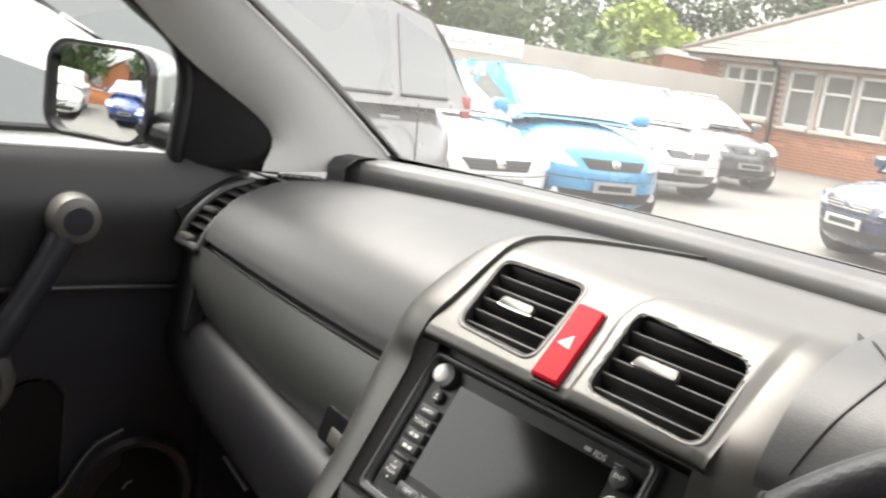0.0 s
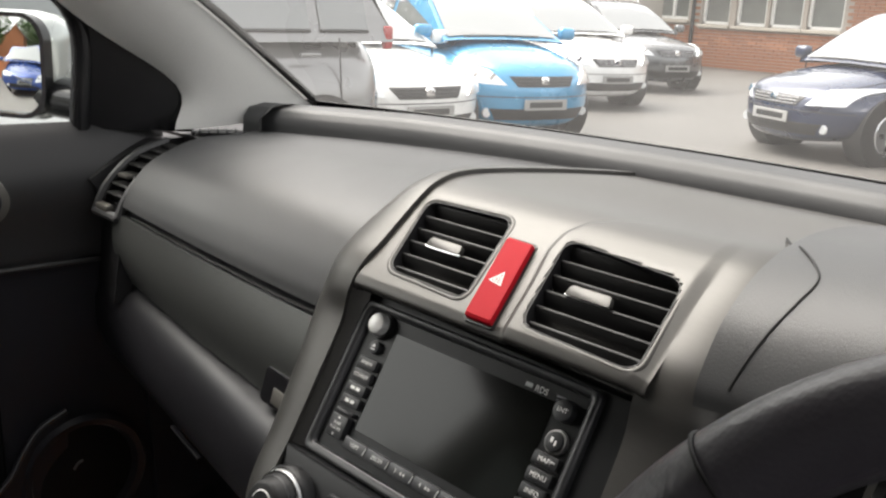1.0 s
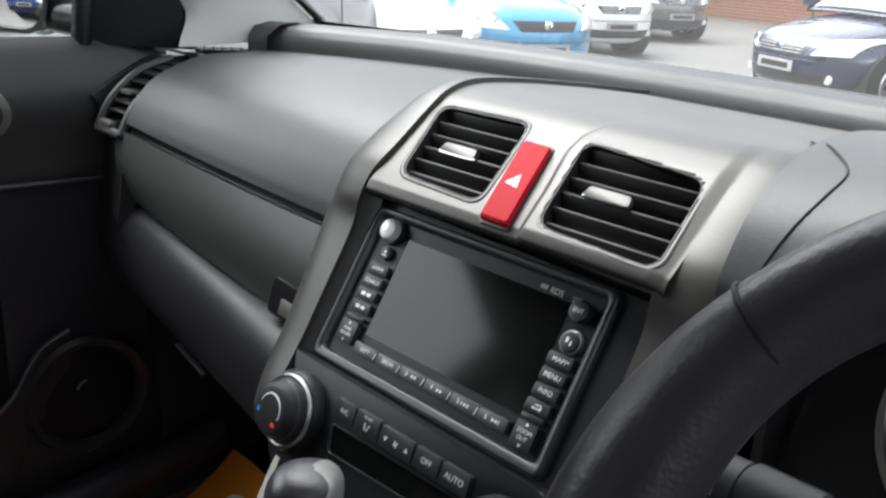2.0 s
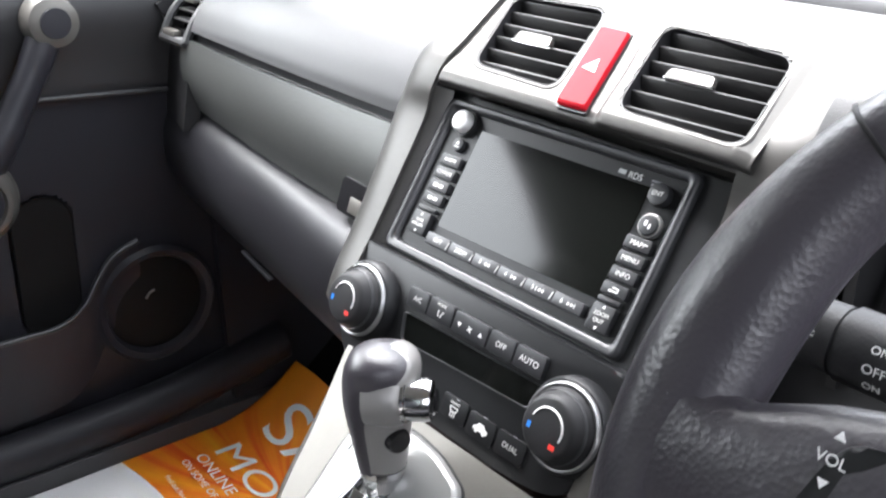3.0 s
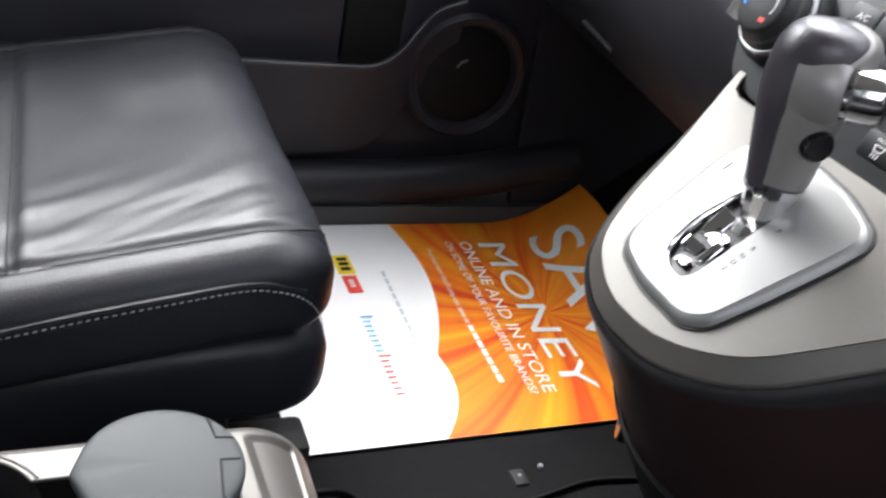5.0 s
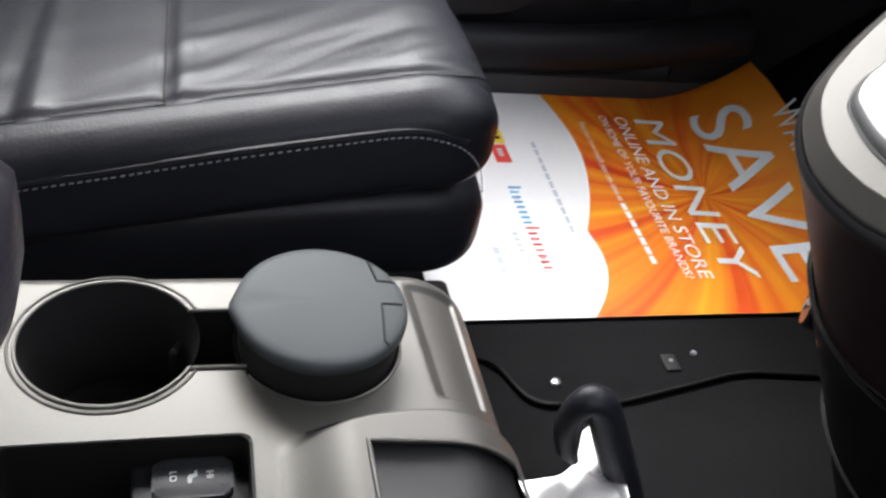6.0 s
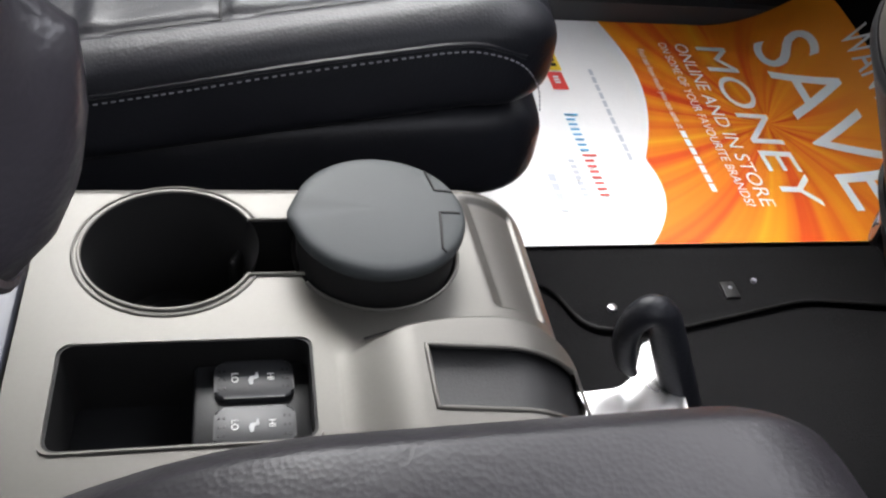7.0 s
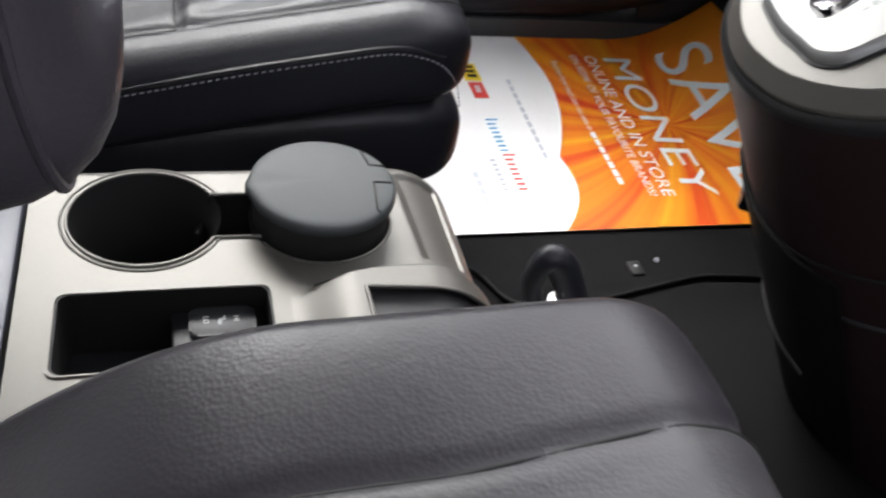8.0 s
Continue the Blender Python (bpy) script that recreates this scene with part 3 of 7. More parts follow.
part("latch", rbox((0.009, -0.0055, 0.0012), (0.042, 0.015, 0.003), 0.0012, 2, slot), SILVER, handle_recess, "silver latch")
part("lid_clip", rbox((0, 0, 0), (0.094, 0.006, 0.004), 0.0012, 2, axes((-0.497, -0.013, 0.826), (0.986, -0.164, -0.02), (0.16, 0.98, 0), (0.02, 0, 1))), LOWER, dash, "small pale edge clip")
# raised roll along the foot of the screen, with the dark step before it
def cowl_line(x):
    return 0.395 - 0.27 * x * x


def cowl_point(u, v):
    x = -0.70 + 1.45 * u
    y = cowl_line(x)
    prof = [(-0.062, 1.158), (-0.060, 1.190), (-0.050, 1.203), (-0.025, 1.208), (0.0, 1.203), (0.025, 1.192), (0.05, 1.180)]
    k = v * (len(prof) - 1)
    i = min(int(k), len(prof) - 2)
    dy, z = Vector(prof[i]).lerp(Vector(prof[i + 1]), k - i)
    return (x, y + dy, z - 0.028 * max(0.0, abs(x) - 0.45) ** 1.0)


part("screen_roll", sheet(cowl_point, 50, 18, 0.006), DASH, dash, "padded roll along the screen foot", angle=60)
end = [[(-0.705 + 0.055 * k / 3, cowl_line(-0.68) + dy * (1 - 0.12 * (3 - k)), z - (0.006 + 0.004 * (3 - k))) for dy, z in ((-0.072, 1.150), (-0.070, 1.192), (-0.05, 1.207), (-0.02, 1.210), (0.02, 1.198))] for k in range(4)]
part("roll_end", loft(end), DASH, dash, "rounded end cap of the roll", angle=80)
part("cowl_filler", sheet(lambda u, v: (-0.72 + 1.46 * u, cowl_line(-0.72 + 1.46 * u) + 0.03 + 0.09 * v, 1.186 - 0.012 * v - 0.02 * max(0, abs(-0.72 + 1.46 * u) - 0.45)), 30, 3, 0.004), RUBBER, dash, "black strip under the glass")
# round defroster outlet in the corner
dv = Matrix.Translation((-0.680, 0.150, 1.1655)) @ Matrix.Rotation(radians(60), 4, "Z")
defroster = part("corner_outlet", prism([(0.036 * math.cos(a), 0.017 * math.sin(a)) for a in [2 * math.pi * i / 28 for i in range(28)]], -0.004, 0.0022, 0.001, 1, dv), GLOSS_BLACK, dash, "oval window outlet")
for i in range(5):
    part("fin", rbox((-0.024 + 0.012 * i, 0, 0.003), (0.003, 0.026, 0.003), 0.001, 1, dv), DASH, defroster)
# upright outlet at the door end
def side_line(v, off):
    keys = [(-0.745 + off, 0.105, 1.150), (-0.748 + off, 0.058, 1.134), (-0.752 + off, 0.020, 1.100), (-0.756 + off, 0.002, 1.064)]
    pts = spline(keys, 6)
    return pts[min(len(pts) - 1, int(round(v * (len(pts) - 1))))]


sv = part("side_outlet", sheet(lambda u, v: tuple(side_line(v, 0.010 + 0.062 * u) + Vector((0, 0.018, -0.012))), 8, 18, 0.008), GLOSS_BLACK, dash, "black side air outlet")
for i in range(7):
    p = side_line(0.10 + 0.115 * i, 0.0)
    part("slat", rbox((p.x + 0.040, p.y + 0.010, p.z), (0.050, 0.018, 0.0035), 0.001, 1, None), RUBBER, sv)
part("outlet_tab", rbox((-0.712, 0.030, 1.113), (0.026, 0.012, 0.006), 0.002, 2), SILVER, sv, "silver tab")
part("outlet_wheel", rbox((-0.724, 0.004, 1.072), (0.034, 0.012, 0.010), 0.003, 2), SILVER, sv, "thumb wheel")
for off in (0.008, 0.073):
    part("outlet_frame", tube([side_line(k / 18, off) for k in range(19)], 0.006, 8), DASH, dash, "frame of the side outlet")
part("outlet_foot", tube([side_line(1, 0.008), side_line(1, 0.073)], 0.006, 8), DASH, dash)
part("end_panel", sheet(lambda u, v: (-0.80 + 0.115 * u, 0.012 - 0.02 * v + 0.012 * (1 - u) * v + 0.02 * (1 - u), 1.075 - 0.125 * v), 8, 8, 0.02), DASH_DARK, dash, "black end panel beside the door")
part("end_fill", sheet(lambda u, v: (-0.82 + 0.165 * u, 0.34 - 0.20 * v, 1.128 - 0.004 * v), 4, 8, 0.03), DASH_DARK, dash)
part("end_side", sheet(lambda u, v: (-0.81 + 0.055 * u, 0.16 - 0.16 * v, 1.150 - 0.09 * max(0, v - 0.4) ** 1.3), 4, 12, 0.03), DASH_DARK, dash)

# driver's side: binnacle, lower dashboard
BIN = [(0.345, 1.176), (0.25, 1.190), (0.15, 1.206), (0.07, 1.211), (0.01, 1.202), (-0.030, 1.180), (-0.052, 1.150), (-0.055, 1.135)]
BIN_PTS = spline([(0, y, z) for y, z in BIN], 6)


def binnacle_point(u, v):
    x = 0.186 + 0.60 * u
    k = v * (len(BIN_PTS) - 1)
    i = min(int(k), len(BIN_PTS) - 2)
    p = BIN_PTS[i].lerp(BIN_PTS[i + 1], k - i)
    hump = 0.030 * math.exp(-((x - 0.42) / 0.17) ** 2) * min(1, v * 2.2)
    return (x, p.y + 0.02 * (u - 0.2), p.z + hump)


part("binnacle_top", sheet(binnacle_point, 40, 42, 0.006), DASH, dash, "grey hood over the instruments", angle=60)
part("driver_lower", sheet(lambda u, v: (0.15 + 0.65 * u, -0.045 - 0.065 * math.sin(math.pi * v * 0.8) + 0.25 * max(0, v - 0.6), 1.035 - 0.36 * v), 16, 24, 0.006), DASH_DARK, dash, "black lower dashboard")
part("binnacle_side", sheet(lambda u, v: (0.222 + 0.004 * v, -0.055 + 0.10 * u, 1.150 - 0.13 * v), 6, 8, 0.006), DASH_DARK, dash, "black wall of the binnacle")
cluster = thing("instrument_cluster", "black instrument panel with silver ringed dials", "instruments", (0.43, 0.03, 1.08))
CM = axes((0.432, -0.018, 1.105), (1, 0, 0), (0, 0.42, 0.907), (0, -0.907, 0.42))
part("panel", prism(rect(-0.20, -0.07, 0.20, 0.065, 0.03, 6), -0.02, 0.0, 0, 1, CM), GLOSS_BLACK, cluster)
for cx, marks in ((-0.095, ("0", "1", "2", "3", "4", "5", "6", "7")), (0.095, ("0", "20", "40", "60", "80", "100", "120", "140"))):
    dm = CM @ Matrix.Translation((cx, -0.005, 0.001))
    dial = part("dial", lathe([(0.0, 0.0), (0.058, 0.0), (0.058, 0.001), (0.0, 0.001)], 48, dm), PANEL_BLACK, cluster, "black dial")
    part("dial_ring", lathe([(0.057, 0.0), (0.062, 0.006), (0.066, 0.006), (0.068, 0.0)], 60, dm, cap=False), CHROME, dial, "silver ring")
    for i, s in enumerate(marks):
        a = radians(222 - 264 * i / (len(marks) - 1))
        lettering(s, 0.013, WHITE, dial, dm @ Matrix.Translation((0.041 * math.cos(a), 0.041 * math.sin(a), 0.0018)), "numeral", depth=0.0001)
        part("tick", rbox((0.052, 0, 0.0016), (0.007, 0.0016, 0.0004), 0, 1, dm @ Matrix.Rotation(a, 4, "Z")), WHITE, dial)
    part("needle", rbox((0.026, 0, 0.003), (0.05, 0.002, 0.001), 0, 1, dm @ Matrix.Rotation(radians(222), 4, "Z")), RED, dial)


# ---- centre stack ----
def tilted(o, slope):
    """Pose of a panel through o that leans back by slope degrees from level; its y axis runs up the panel."""
    a = radians(slope)
    return axes(o, (1, 0, 0), (0, math.cos(a), math.sin(a)), (0, -math.sin(a), math.cos(a)))


def rounded(poly, r=0.006, n=4):
    """A polygon with rounded corners, as an outline."""
    out, k = [], len(poly)
    for i in range(k):
        p, a, b = Vector(poly[i]), Vector(poly[i - 1]), Vector(poly[(i + 1) % k])
        d = min(r, 0.45 * (a - p).length, 0.45 * (b - p).length)
        s, e = p + (a - p).normalized() * d, p + (b - p).normalized() * d
        for j in range(n + 1):
            t = j / n
            q = s * (1 - t) ** 2 + p * 2 * t * (1 - t) + e * t * t
            out.append((q.x, q.y))
    return out


def scaled(outline, by):
    """The outline moved outwards by about so many metres."""
    cx, cy = sum(p[0] for p in outline) / len(outline), sum(p[1] for p in outline) / len(outline)
    out = []
    for x, y in outline:
        d = math.hypot(x - cx, y - cy) or 1
        out.append((x + (x - cx) / d * by, y + (y - cy) / d * by))
    return out


VENT, NAV, CLIMATE, SHIFT = tilted((0, 0, 1.184), 38), tilted((0, -0.075, 1.063), 59), tilted((0, -0.141, 0.960), 69.4), tilted((0, -0.25, 0.845), 40)
stack = thing("centre_stack", "dark metallic centre stack with a silver lower panel", "centre stack", (0, 0.0, 0.45))

# hood over the outlets, open where the outlets sit
HOOD_PTS = spline([(0, y, z) for y, z in ((0.325, 1.180), (0.22, 1.194), (0.12, 1.205), (0.060, 1.2085), (0.030, 1.2035), (0.010, 1.192), (-0.020, 1.1685), (-0.050, 1.1450), (-0.0575, 1.1385), (-0.0600, 1.1320), (-0.0540, 1.1270))], 7)
VENT_L = [(-0.1145, 0.016), (-0.0215, 0.018), (-0.0125, -0.062), (-0.0990, -0.058)]
VENT_R = [(0.0350, 0.012), (0.1360, 0.004), (0.1420, -0.070), (0.0460, -0.066)]


def inside(p, poly):
    hit = False
    for (x0, y0), (x1, y1) in zip(poly, poly[1:] + poly[:1]):
        if (y0 > p[1]) != (y1 > p[1]) and p[0] < (x1 - x0) * (p[1] - y0) / (y1 - y0) + x0:
            hit = not hit
    return hit


STEP_Y, STEP_X = (-0.080, -0.035, 0.0, 0.018, 0.034, 0.046, 0.054, 0.060), (0.038, 0.0325, 0.026, 0.0285, 0.040, 0.058, 0.080, 0.112)


def hood_step(x, yl):
    """How far the hood stands proud: the half round the driver's outlet overlaps the other along a curved crease."""
    if yl > 0.060:
        return 0.0
    s = min(1.0, max(0.0, (x - float(np.interp(yl, STEP_Y, STEP_X))) / 0.0045 + 0.5))
    return 0.0032 * s * s * (3 - 2 * s) * min(1.0, (0.060 - yl) / 0.05) * min(1.0, max(0.0, (0.150 - x) / 0.010))


def hood_point(u, v):
    x = -0.1225 + 0.2745 * u
    k = v * (len(HOOD_PTS) - 1)
    i = min(int(k), len(HOOD_PTS) - 2)
    p = HOOD_PTS[i].lerp(HOOD_PTS[i + 1], k - i)
    h = hood_step(x, p.y * 0.788 + (p.z - 1.184) * 0.616)
    return (x, p.y - 0.55 * h, p.z + 0.83 * h)


hood = sheet(hood_point, 150, 150)
flat = VENT.inverted()
doomed, cut_l, cut_r = [], scaled(rounded(VENT_L, 0.013, 6), 0.001), scaled(rounded(VENT_R, 0.013, 6), 0.001)
for f in hood.faces:
    c = flat @ f.calc_center_median()
    if abs(c.z) < 0.012 and (inside((c.x, c.y), cut_l) or inside((c.x, c.y), cut_r)):
        doomed.append(f)
bmesh.ops.delete(hood, geom=doomed, context="FACES")
part("hood", hood, HOOD, stack, "dark satin metal hood round the outlets", angle=60)
seam = spline([(0.160, 0.085, 1.2090), (0.178, 0.052, 1.2145), (0.195, 0.029, 1.2192), (0.2144, 0.0069, 1.2157), (0.2215, -0.0071, 1.2112), (0.2193, -0.0239, 1.2020), (0.2139, -0.0417, 1.1875), (0.2091, -0.0534, 1.1720), (0.2048, -0.0626, 1.1553)], 8)
part("panel_seam", tube(seam, 0.0008, 6), RUBBER, stack, "thin black panel gap")
CHEEK_IN = ((0.325, 1.180), (0.22, 1.194), (0.12, 1.205), (0.06, 1.2085), (0.03, 1.2035), (0.01, 1.192), (-0.02, 1.1685), (-0.046, 1.147), (-0.057, 1.126), (-0.063, 1.10), (-0.088, 1.055), (-0.114, 1.01), (-0.137, 0.975), (-0.145, 0.955))
LEFT_OUT = ((0.325, 1.170), (0.24, 1.180), (0.15, 1.1825), (0.09, 1.1805), (0.06, 1.1770), (0.035, 1.1685), (0.008, 1.1565), (-0.012, 1.138), (-0.028, 1.116), (-0.048, 1.095), (-0.062, 1.05), (-0.074, 1.005), (-0.080, 0.97), (-0.083, 0.952))
RIGHT_OUT = ((0.325, 1.176), (0.23, 1.190), (0.14, 1.200), (0.085, 1.203), (0.06, 1.196), (0.045, 1.184), (0.015, 1.158), (-0.005, 1.136), (-0.020, 1.116), (-0.035, 1.09), (-0.055, 1.05), (-0.070, 1.005), (-0.080, 0.97), (-0.085, 0.952))


def cheek(out, x0, x1, xe, short=0):
    """The rounded cheek beside the outlets and the screen, from the back of the dashboard down to the lower panel."""
    n = len(CHEEK_IN) - short
    a, b = spline([(0, y, z) for y, z in CHEEK_IN[:n]], 6), spline([(0, y, z) for y, z in out[:n]], 6)
    rows = []
    for k, (p, q) in enumerate(zip(a, b)):
        s = min(1.0, max(0.0, (k / (len(a) - 1) - 0.50) / 0.15))
        xi = x0 + (x1 - x0) * s
        row = []
        for j in range(15):
            t = j / 14
            b = min(1.0, max(0.0, (k / (len(a) - 1) - 0.30) / 0.25))
            w = (1 - b) * t ** 2 + b * (1 - math.sqrt(max(0.0, 1 - t ** 2.4)))
            row.append((xi + (xe - xi) * (t ** 0.9), p.y + (q.y - p.y) * w, p.z + (q.z - p.z) * w))
        rows.append(row)
    return thicken(loft(rows), 0.004)


part("passenger_cheek", cheek(LEFT_OUT, -0.1225, -0.1305, -0.178), HOOD, stack, "dark metallic cheek", angle=70)
back_in = []
for y, z in CHEEK_IN[8:]:
    back_in.append([(-0.1310, y, z), (-0.1285, y + 0.0010, z - 0.0004), (-0.1190, y + 0.0115, z - 0.0034)])
part("cheek_return", thicken(loft(back_in), 0.002), HOOD, stack, "narrow metallic return beside the screen")
part("driver_cheek", cheek(RIGHT_OUT, 0.152, 0.142, 0.203, 3), HOOD, stack, "dark metallic cheek", angle=70)
flank_in = spline([(0.141, -0.0895, 1.0555), (0.132, -0.101, 1.026), (0.1300, -0.132, 0.987), (0.1275, -0.147, 0.957), (0.121, -0.153, 0.929)], 6)
flank_out = spline([(0.203, -0.0555, 1.051), (0.202, -0.078, 1.020), (0.190, -0.108, 0.985), (0.172, -0.138, 0.952), (0.150, -0.160, 0.922)], 6)
rows = []
for p, q in zip(flank_in, flank_out):
    rows.append([tuple(p + (q - p) * (j / 10) + Vector((0.10, -0.85, 0.5)) * 0.007 * math.sin(math.pi * (j / 10) ** 0.8)) for j in range(11)])
part("driver_flank", thicken(loft(rows), 0.004), SILVER, stack, "satin silver flank beside the climate panel", angle=70)
part("ledge", prism(rounded([(-0.134, -0.001), (0.146, -0.009), (0.150, 0.009), (-0.124, 0.016)], 0.004), -0.03, 0.0015, 0.0015, 2, NAV @ Matrix.Translation((0, 0.0745, 0.010))), HOOD, stack, "satin metallic ledge under the outlets")


def air_outlet(outline, tab_at, slats, lift):
    """A louvred outlet let into the hood."""
    o = rounded(outline, 0.013, 6)
    v = part("air_outlet", ring(o, scaled(o, -0.0010), -0.036, lift + 0.0002, VENT), DASH_DARK, stack, "black air outlet with a silver tab")
    rows_ = [[tuple(VENT @ Vector((x, y, z))) for x, y in scaled(o, d)] for d, z in ((0.0052, lift - 0.0012), (0.0040, lift + 0.0007), (0.0022, lift + 0.0010), (0.0006, lift + 0.0002), (0.0, lift - 0.0020), (-0.0004, lift - 0.006))]
    part("outlet_lip", loft(rows_, closed=True, caps=False), HOOD, v, "rolled metallic lip", angle=80)
    part("outlet_back", prism(o, -0.042, -0.036, 0, 1, VENT), RUBBER, v)
    top, bottom = max(p[1] for p in outline), min(p[1] for p in outline)
    for i in range(slats):
        k = (i + 0.5) / slats
        y = top + (bottom - top) * k
        x0 = outline[0][0] + (outline[3][0] - outline[0][0]) * k + 0.0012
        x1 = outline[1][0] + (outline[2][0] - outline[1][0]) * k - 0.0012
        if i in (0, slats - 1):
            x0, x1 = x0 + 0.002, x1 - 0.002
        m = VENT @ Matrix.Translation(((x0 + x1) / 2, y, lift - 0.0105)) @ Matrix.Rotation(radians(57), 4, "X")
        part("slat", rbox((0, 0, 0), (x1 - x0, 0.0165, 0.0030), 0.0012, 2, m), SLAT, v)
    m = VENT @ Matrix.Translation((tab_at[0], tab_at[1], lift - 0.001)) @ Matrix.Rotation(radians(8), 4, "X")
    tab = part("tab", prism(rounded([(-0.0185, -0.0050), (0.0185, -0.0050), (0.0165, 0.0030), (-0.0165, 0.0030)], 0.0016), -0.003, 0.0020, 0.0010, 2, m), HOOD, v, "grey tab")
    part("tab_edge", tube([m @ Vector((x, -0.0053 + 0.0006 * (abs(x) / 0.0190) ** 3, 0.0002)) for x in [-0.0190 + 0.0038 * i for i in range(11)]], 0.0011, 8), CHROME, tab, "thin chrome edge")


air_outlet(VENT_L, (-0.064, -0.0215), 6, 0.0)
air_outlet(VENT_R, (0.080, -0.0270), 6, 0.0024)
hz = rounded([(-0.0120, -0.0010), (0.0140, -0.0020), (0.0270, -0.0745), (0.0012, -0.0745)], 0.0025)
hz_in = [(x * 0.93 + 0.0006, y * 0.94 - 0.0022) for x, y in hz]
button = part("hazard_switch", loft([[tuple(VENT @ Vector((x, y, z))) for x, y in o] for o, z in ((hz, -0.008), (hz, 0.0030), ([(x * 0.985, y * 0.988 - 0.0004) for x, y in hz], 0.0042), (hz_in, 0.0056))], closed=True), RED, stack, "red hazard light switch", angle=25)
tri = VENT @ Matrix.Translation((0.0080, -0.0395, 0.0057)) @ Matrix.Rotation(radians(-9), 4, "Z")
for r_, t_ in ((0.0074, 0.0011), (0.0042, 0.0008)):
    tri_o = [(r_ * math.cos(radians(a)), r_ * math.sin(radians(a))) for a in (90, 210, 330)]
    part("warning_triangle", ring(tri_o, [(x * (1 - 2 * t_ / r_ * 0.8), y * (1 - 2 * t_ / r_ * 0.8)) for x, y in tri_o], 0.0, 0.0003, tri), WHITE, button, "white triangle")
part("warning_dot", rbox((0, 0.0, 0.0001), (0.0009, 0.0026, 0.0003), 0, 1, tri), WHITE, button)
part("hazard_surround", ring(scaled(hz, 0.0022), hz, -0.008, 0.0016, VENT), DASH_DARK, stack, "dark surround")

# black face round the navigation unit and the climate panel
part("upper_face", prism(rounded([(-0.136, 0.068), (0.147, 0.062), (0.146, -0.078), (-0.142, -0.078)], 0.006), -0.030, -0.002, 0.001, 1, NAV), PANEL_BLACK, stack, "satin black face")
nav = thing("navigation_unit", "black navigation unit with a dark screen and side buttons", "navigation", (0, -0.07, 1.0))
outer, inner = rect(-0.1205, -0.0665, 0.1130, 0.0610, 0.006), rect(-0.1125, -0.0590, 0.1055, 0.0545, 0.004)
lip_rows = [[tuple(NAV @ Vector((x, y, z))) for x, y in scaled(o_, d)] for o_, d, z in ((outer, 0.0022, -0.003), (outer, 0.0016, 0.0016), (outer, 0.0002, 0.0036), (outer, -0.0022, 0.0040), (inner, 0.0036, 0.0034), (inner, 0.0016, 0.0018), (inner, 0.0, -0.0030), (inner, -0.0004, -0.0045))]
part("bezel", loft(lip_rows, closed=True, caps=False), BEZEL, nav, "rounded dark grey bezel", angle=80)
part("face", prism(inner, -0.010, -0.0025, 0, 1, NAV), GLOSS_BLACK, nav, "gloss black face")
part("screen", prism(rect(-0.0790, -0.0365, 0.0805, 0.0440, 0.001, 2), -0.004, -0.0014, 0, 1, NAV), SCREEN, nav, "dark glossy screen, switched off")
kn = NAV @ Matrix.Translation((-0.0965, 0.0455, -0.0020))
part("power_collar", lathe([(0.0, 0), (0.0112, 0), (0.0108, 0.004), (0.0, 0.004)], 28, kn), DASH_DARK, nav)
part("power_knob", lathe([(0.0, 0.003), (0.0090, 0.003), (0.0088, 0.0085), (0.0078, 0.0105), (0.005, 0.0116), (0.0, 0.012)], 28, kn), SILVER_BRIGHT, nav, "bright silver power knob")


def key(parent, m, x, y, w, h, text="", size=0.0042, bars=(), r=0.0012, round_=False, tall=0.0022, cap=None):
    """A push button with its print."""
    o = [(x + w / 2 * math.cos(2 * math.pi * i / 24), y + w / 2 * math.sin(2 * math.pi * i / 24)) for i in range(24)] if round_ else rect(x - w / 2, y - h / 2, x + w / 2, y + h / 2, r, 3)
    k = part("button", prism(o, -0.003, tall, 0.0007, 2, m), cap or KEYCAP, parent)
    for i, line in enumerate(text.split("\n") if text else ()):
        n = len(text.split("\n"))
        lettering(line, size, WHITE, k, m @ Matrix.Translation((x, y + ((n - 1) / 2 - i) * size * 1.15, tall + 0.0001)), "lettering", depth=0.00005)
    for bx, by, bw, bh in bars:
        part("mark", rbox((x + bx, y + by, tall + 0.0001), (bw, bh, 0.0002), 0, 1, m), WHITE, k)
    return k


def pointer(parent, m, x, y, size, z, turn=0):
    """A small white triangle printed on a key."""
    p = [(size * math.cos(radians(a + turn)), size * math.sin(radians(a + turn))) for a in (90, 210, 330)]
    part("mark", prism(p, z, z + 0.0002, 0, 1, m @ Matrix.Translation((x, y, 0))), WHITE, parent)


eject = key(nav, NAV, -0.0938, 0.0275, 0.0110, 0.0110, "", bars=((0, -0.0018, 0.0048, 0.0010),), round_=True)
pointer(eject, NAV, -0.0938, 0.0285, 0.0020, 0.0022)
for y_, s_ in ((0.0135, "AM/FM"), (0.0028, "CD/AUX"), (-0.0080, ""), (-0.0188, "")):
    key(nav, NAV, -0.0935, y_, 0.0215, 0.0088, s_, 0.0044, bars=() if s_ else ((-0.0030, 0, 0.0045, 0.0026), (0.0030, 0, 0.0045, 0.0026)))
tune = key(nav, NAV, -0.0948, -0.0400, 0.0190, 0.0180, "TUNE\nFOLDER", 0.0034, tall=0.0034)
pointer(tune, NAV, -0.0948, -0.0335, 0.0014, 0.0034)
pointer(tune, NAV, -0.0948, -0.0468, 0.0014, 0.0034, 180)
lettering("RDS", 0.0062, WHITE, nav, NAV @ Matrix.Translation((0.0680, 0.0472, 0.0012)), "lettering", depth=0.00005)
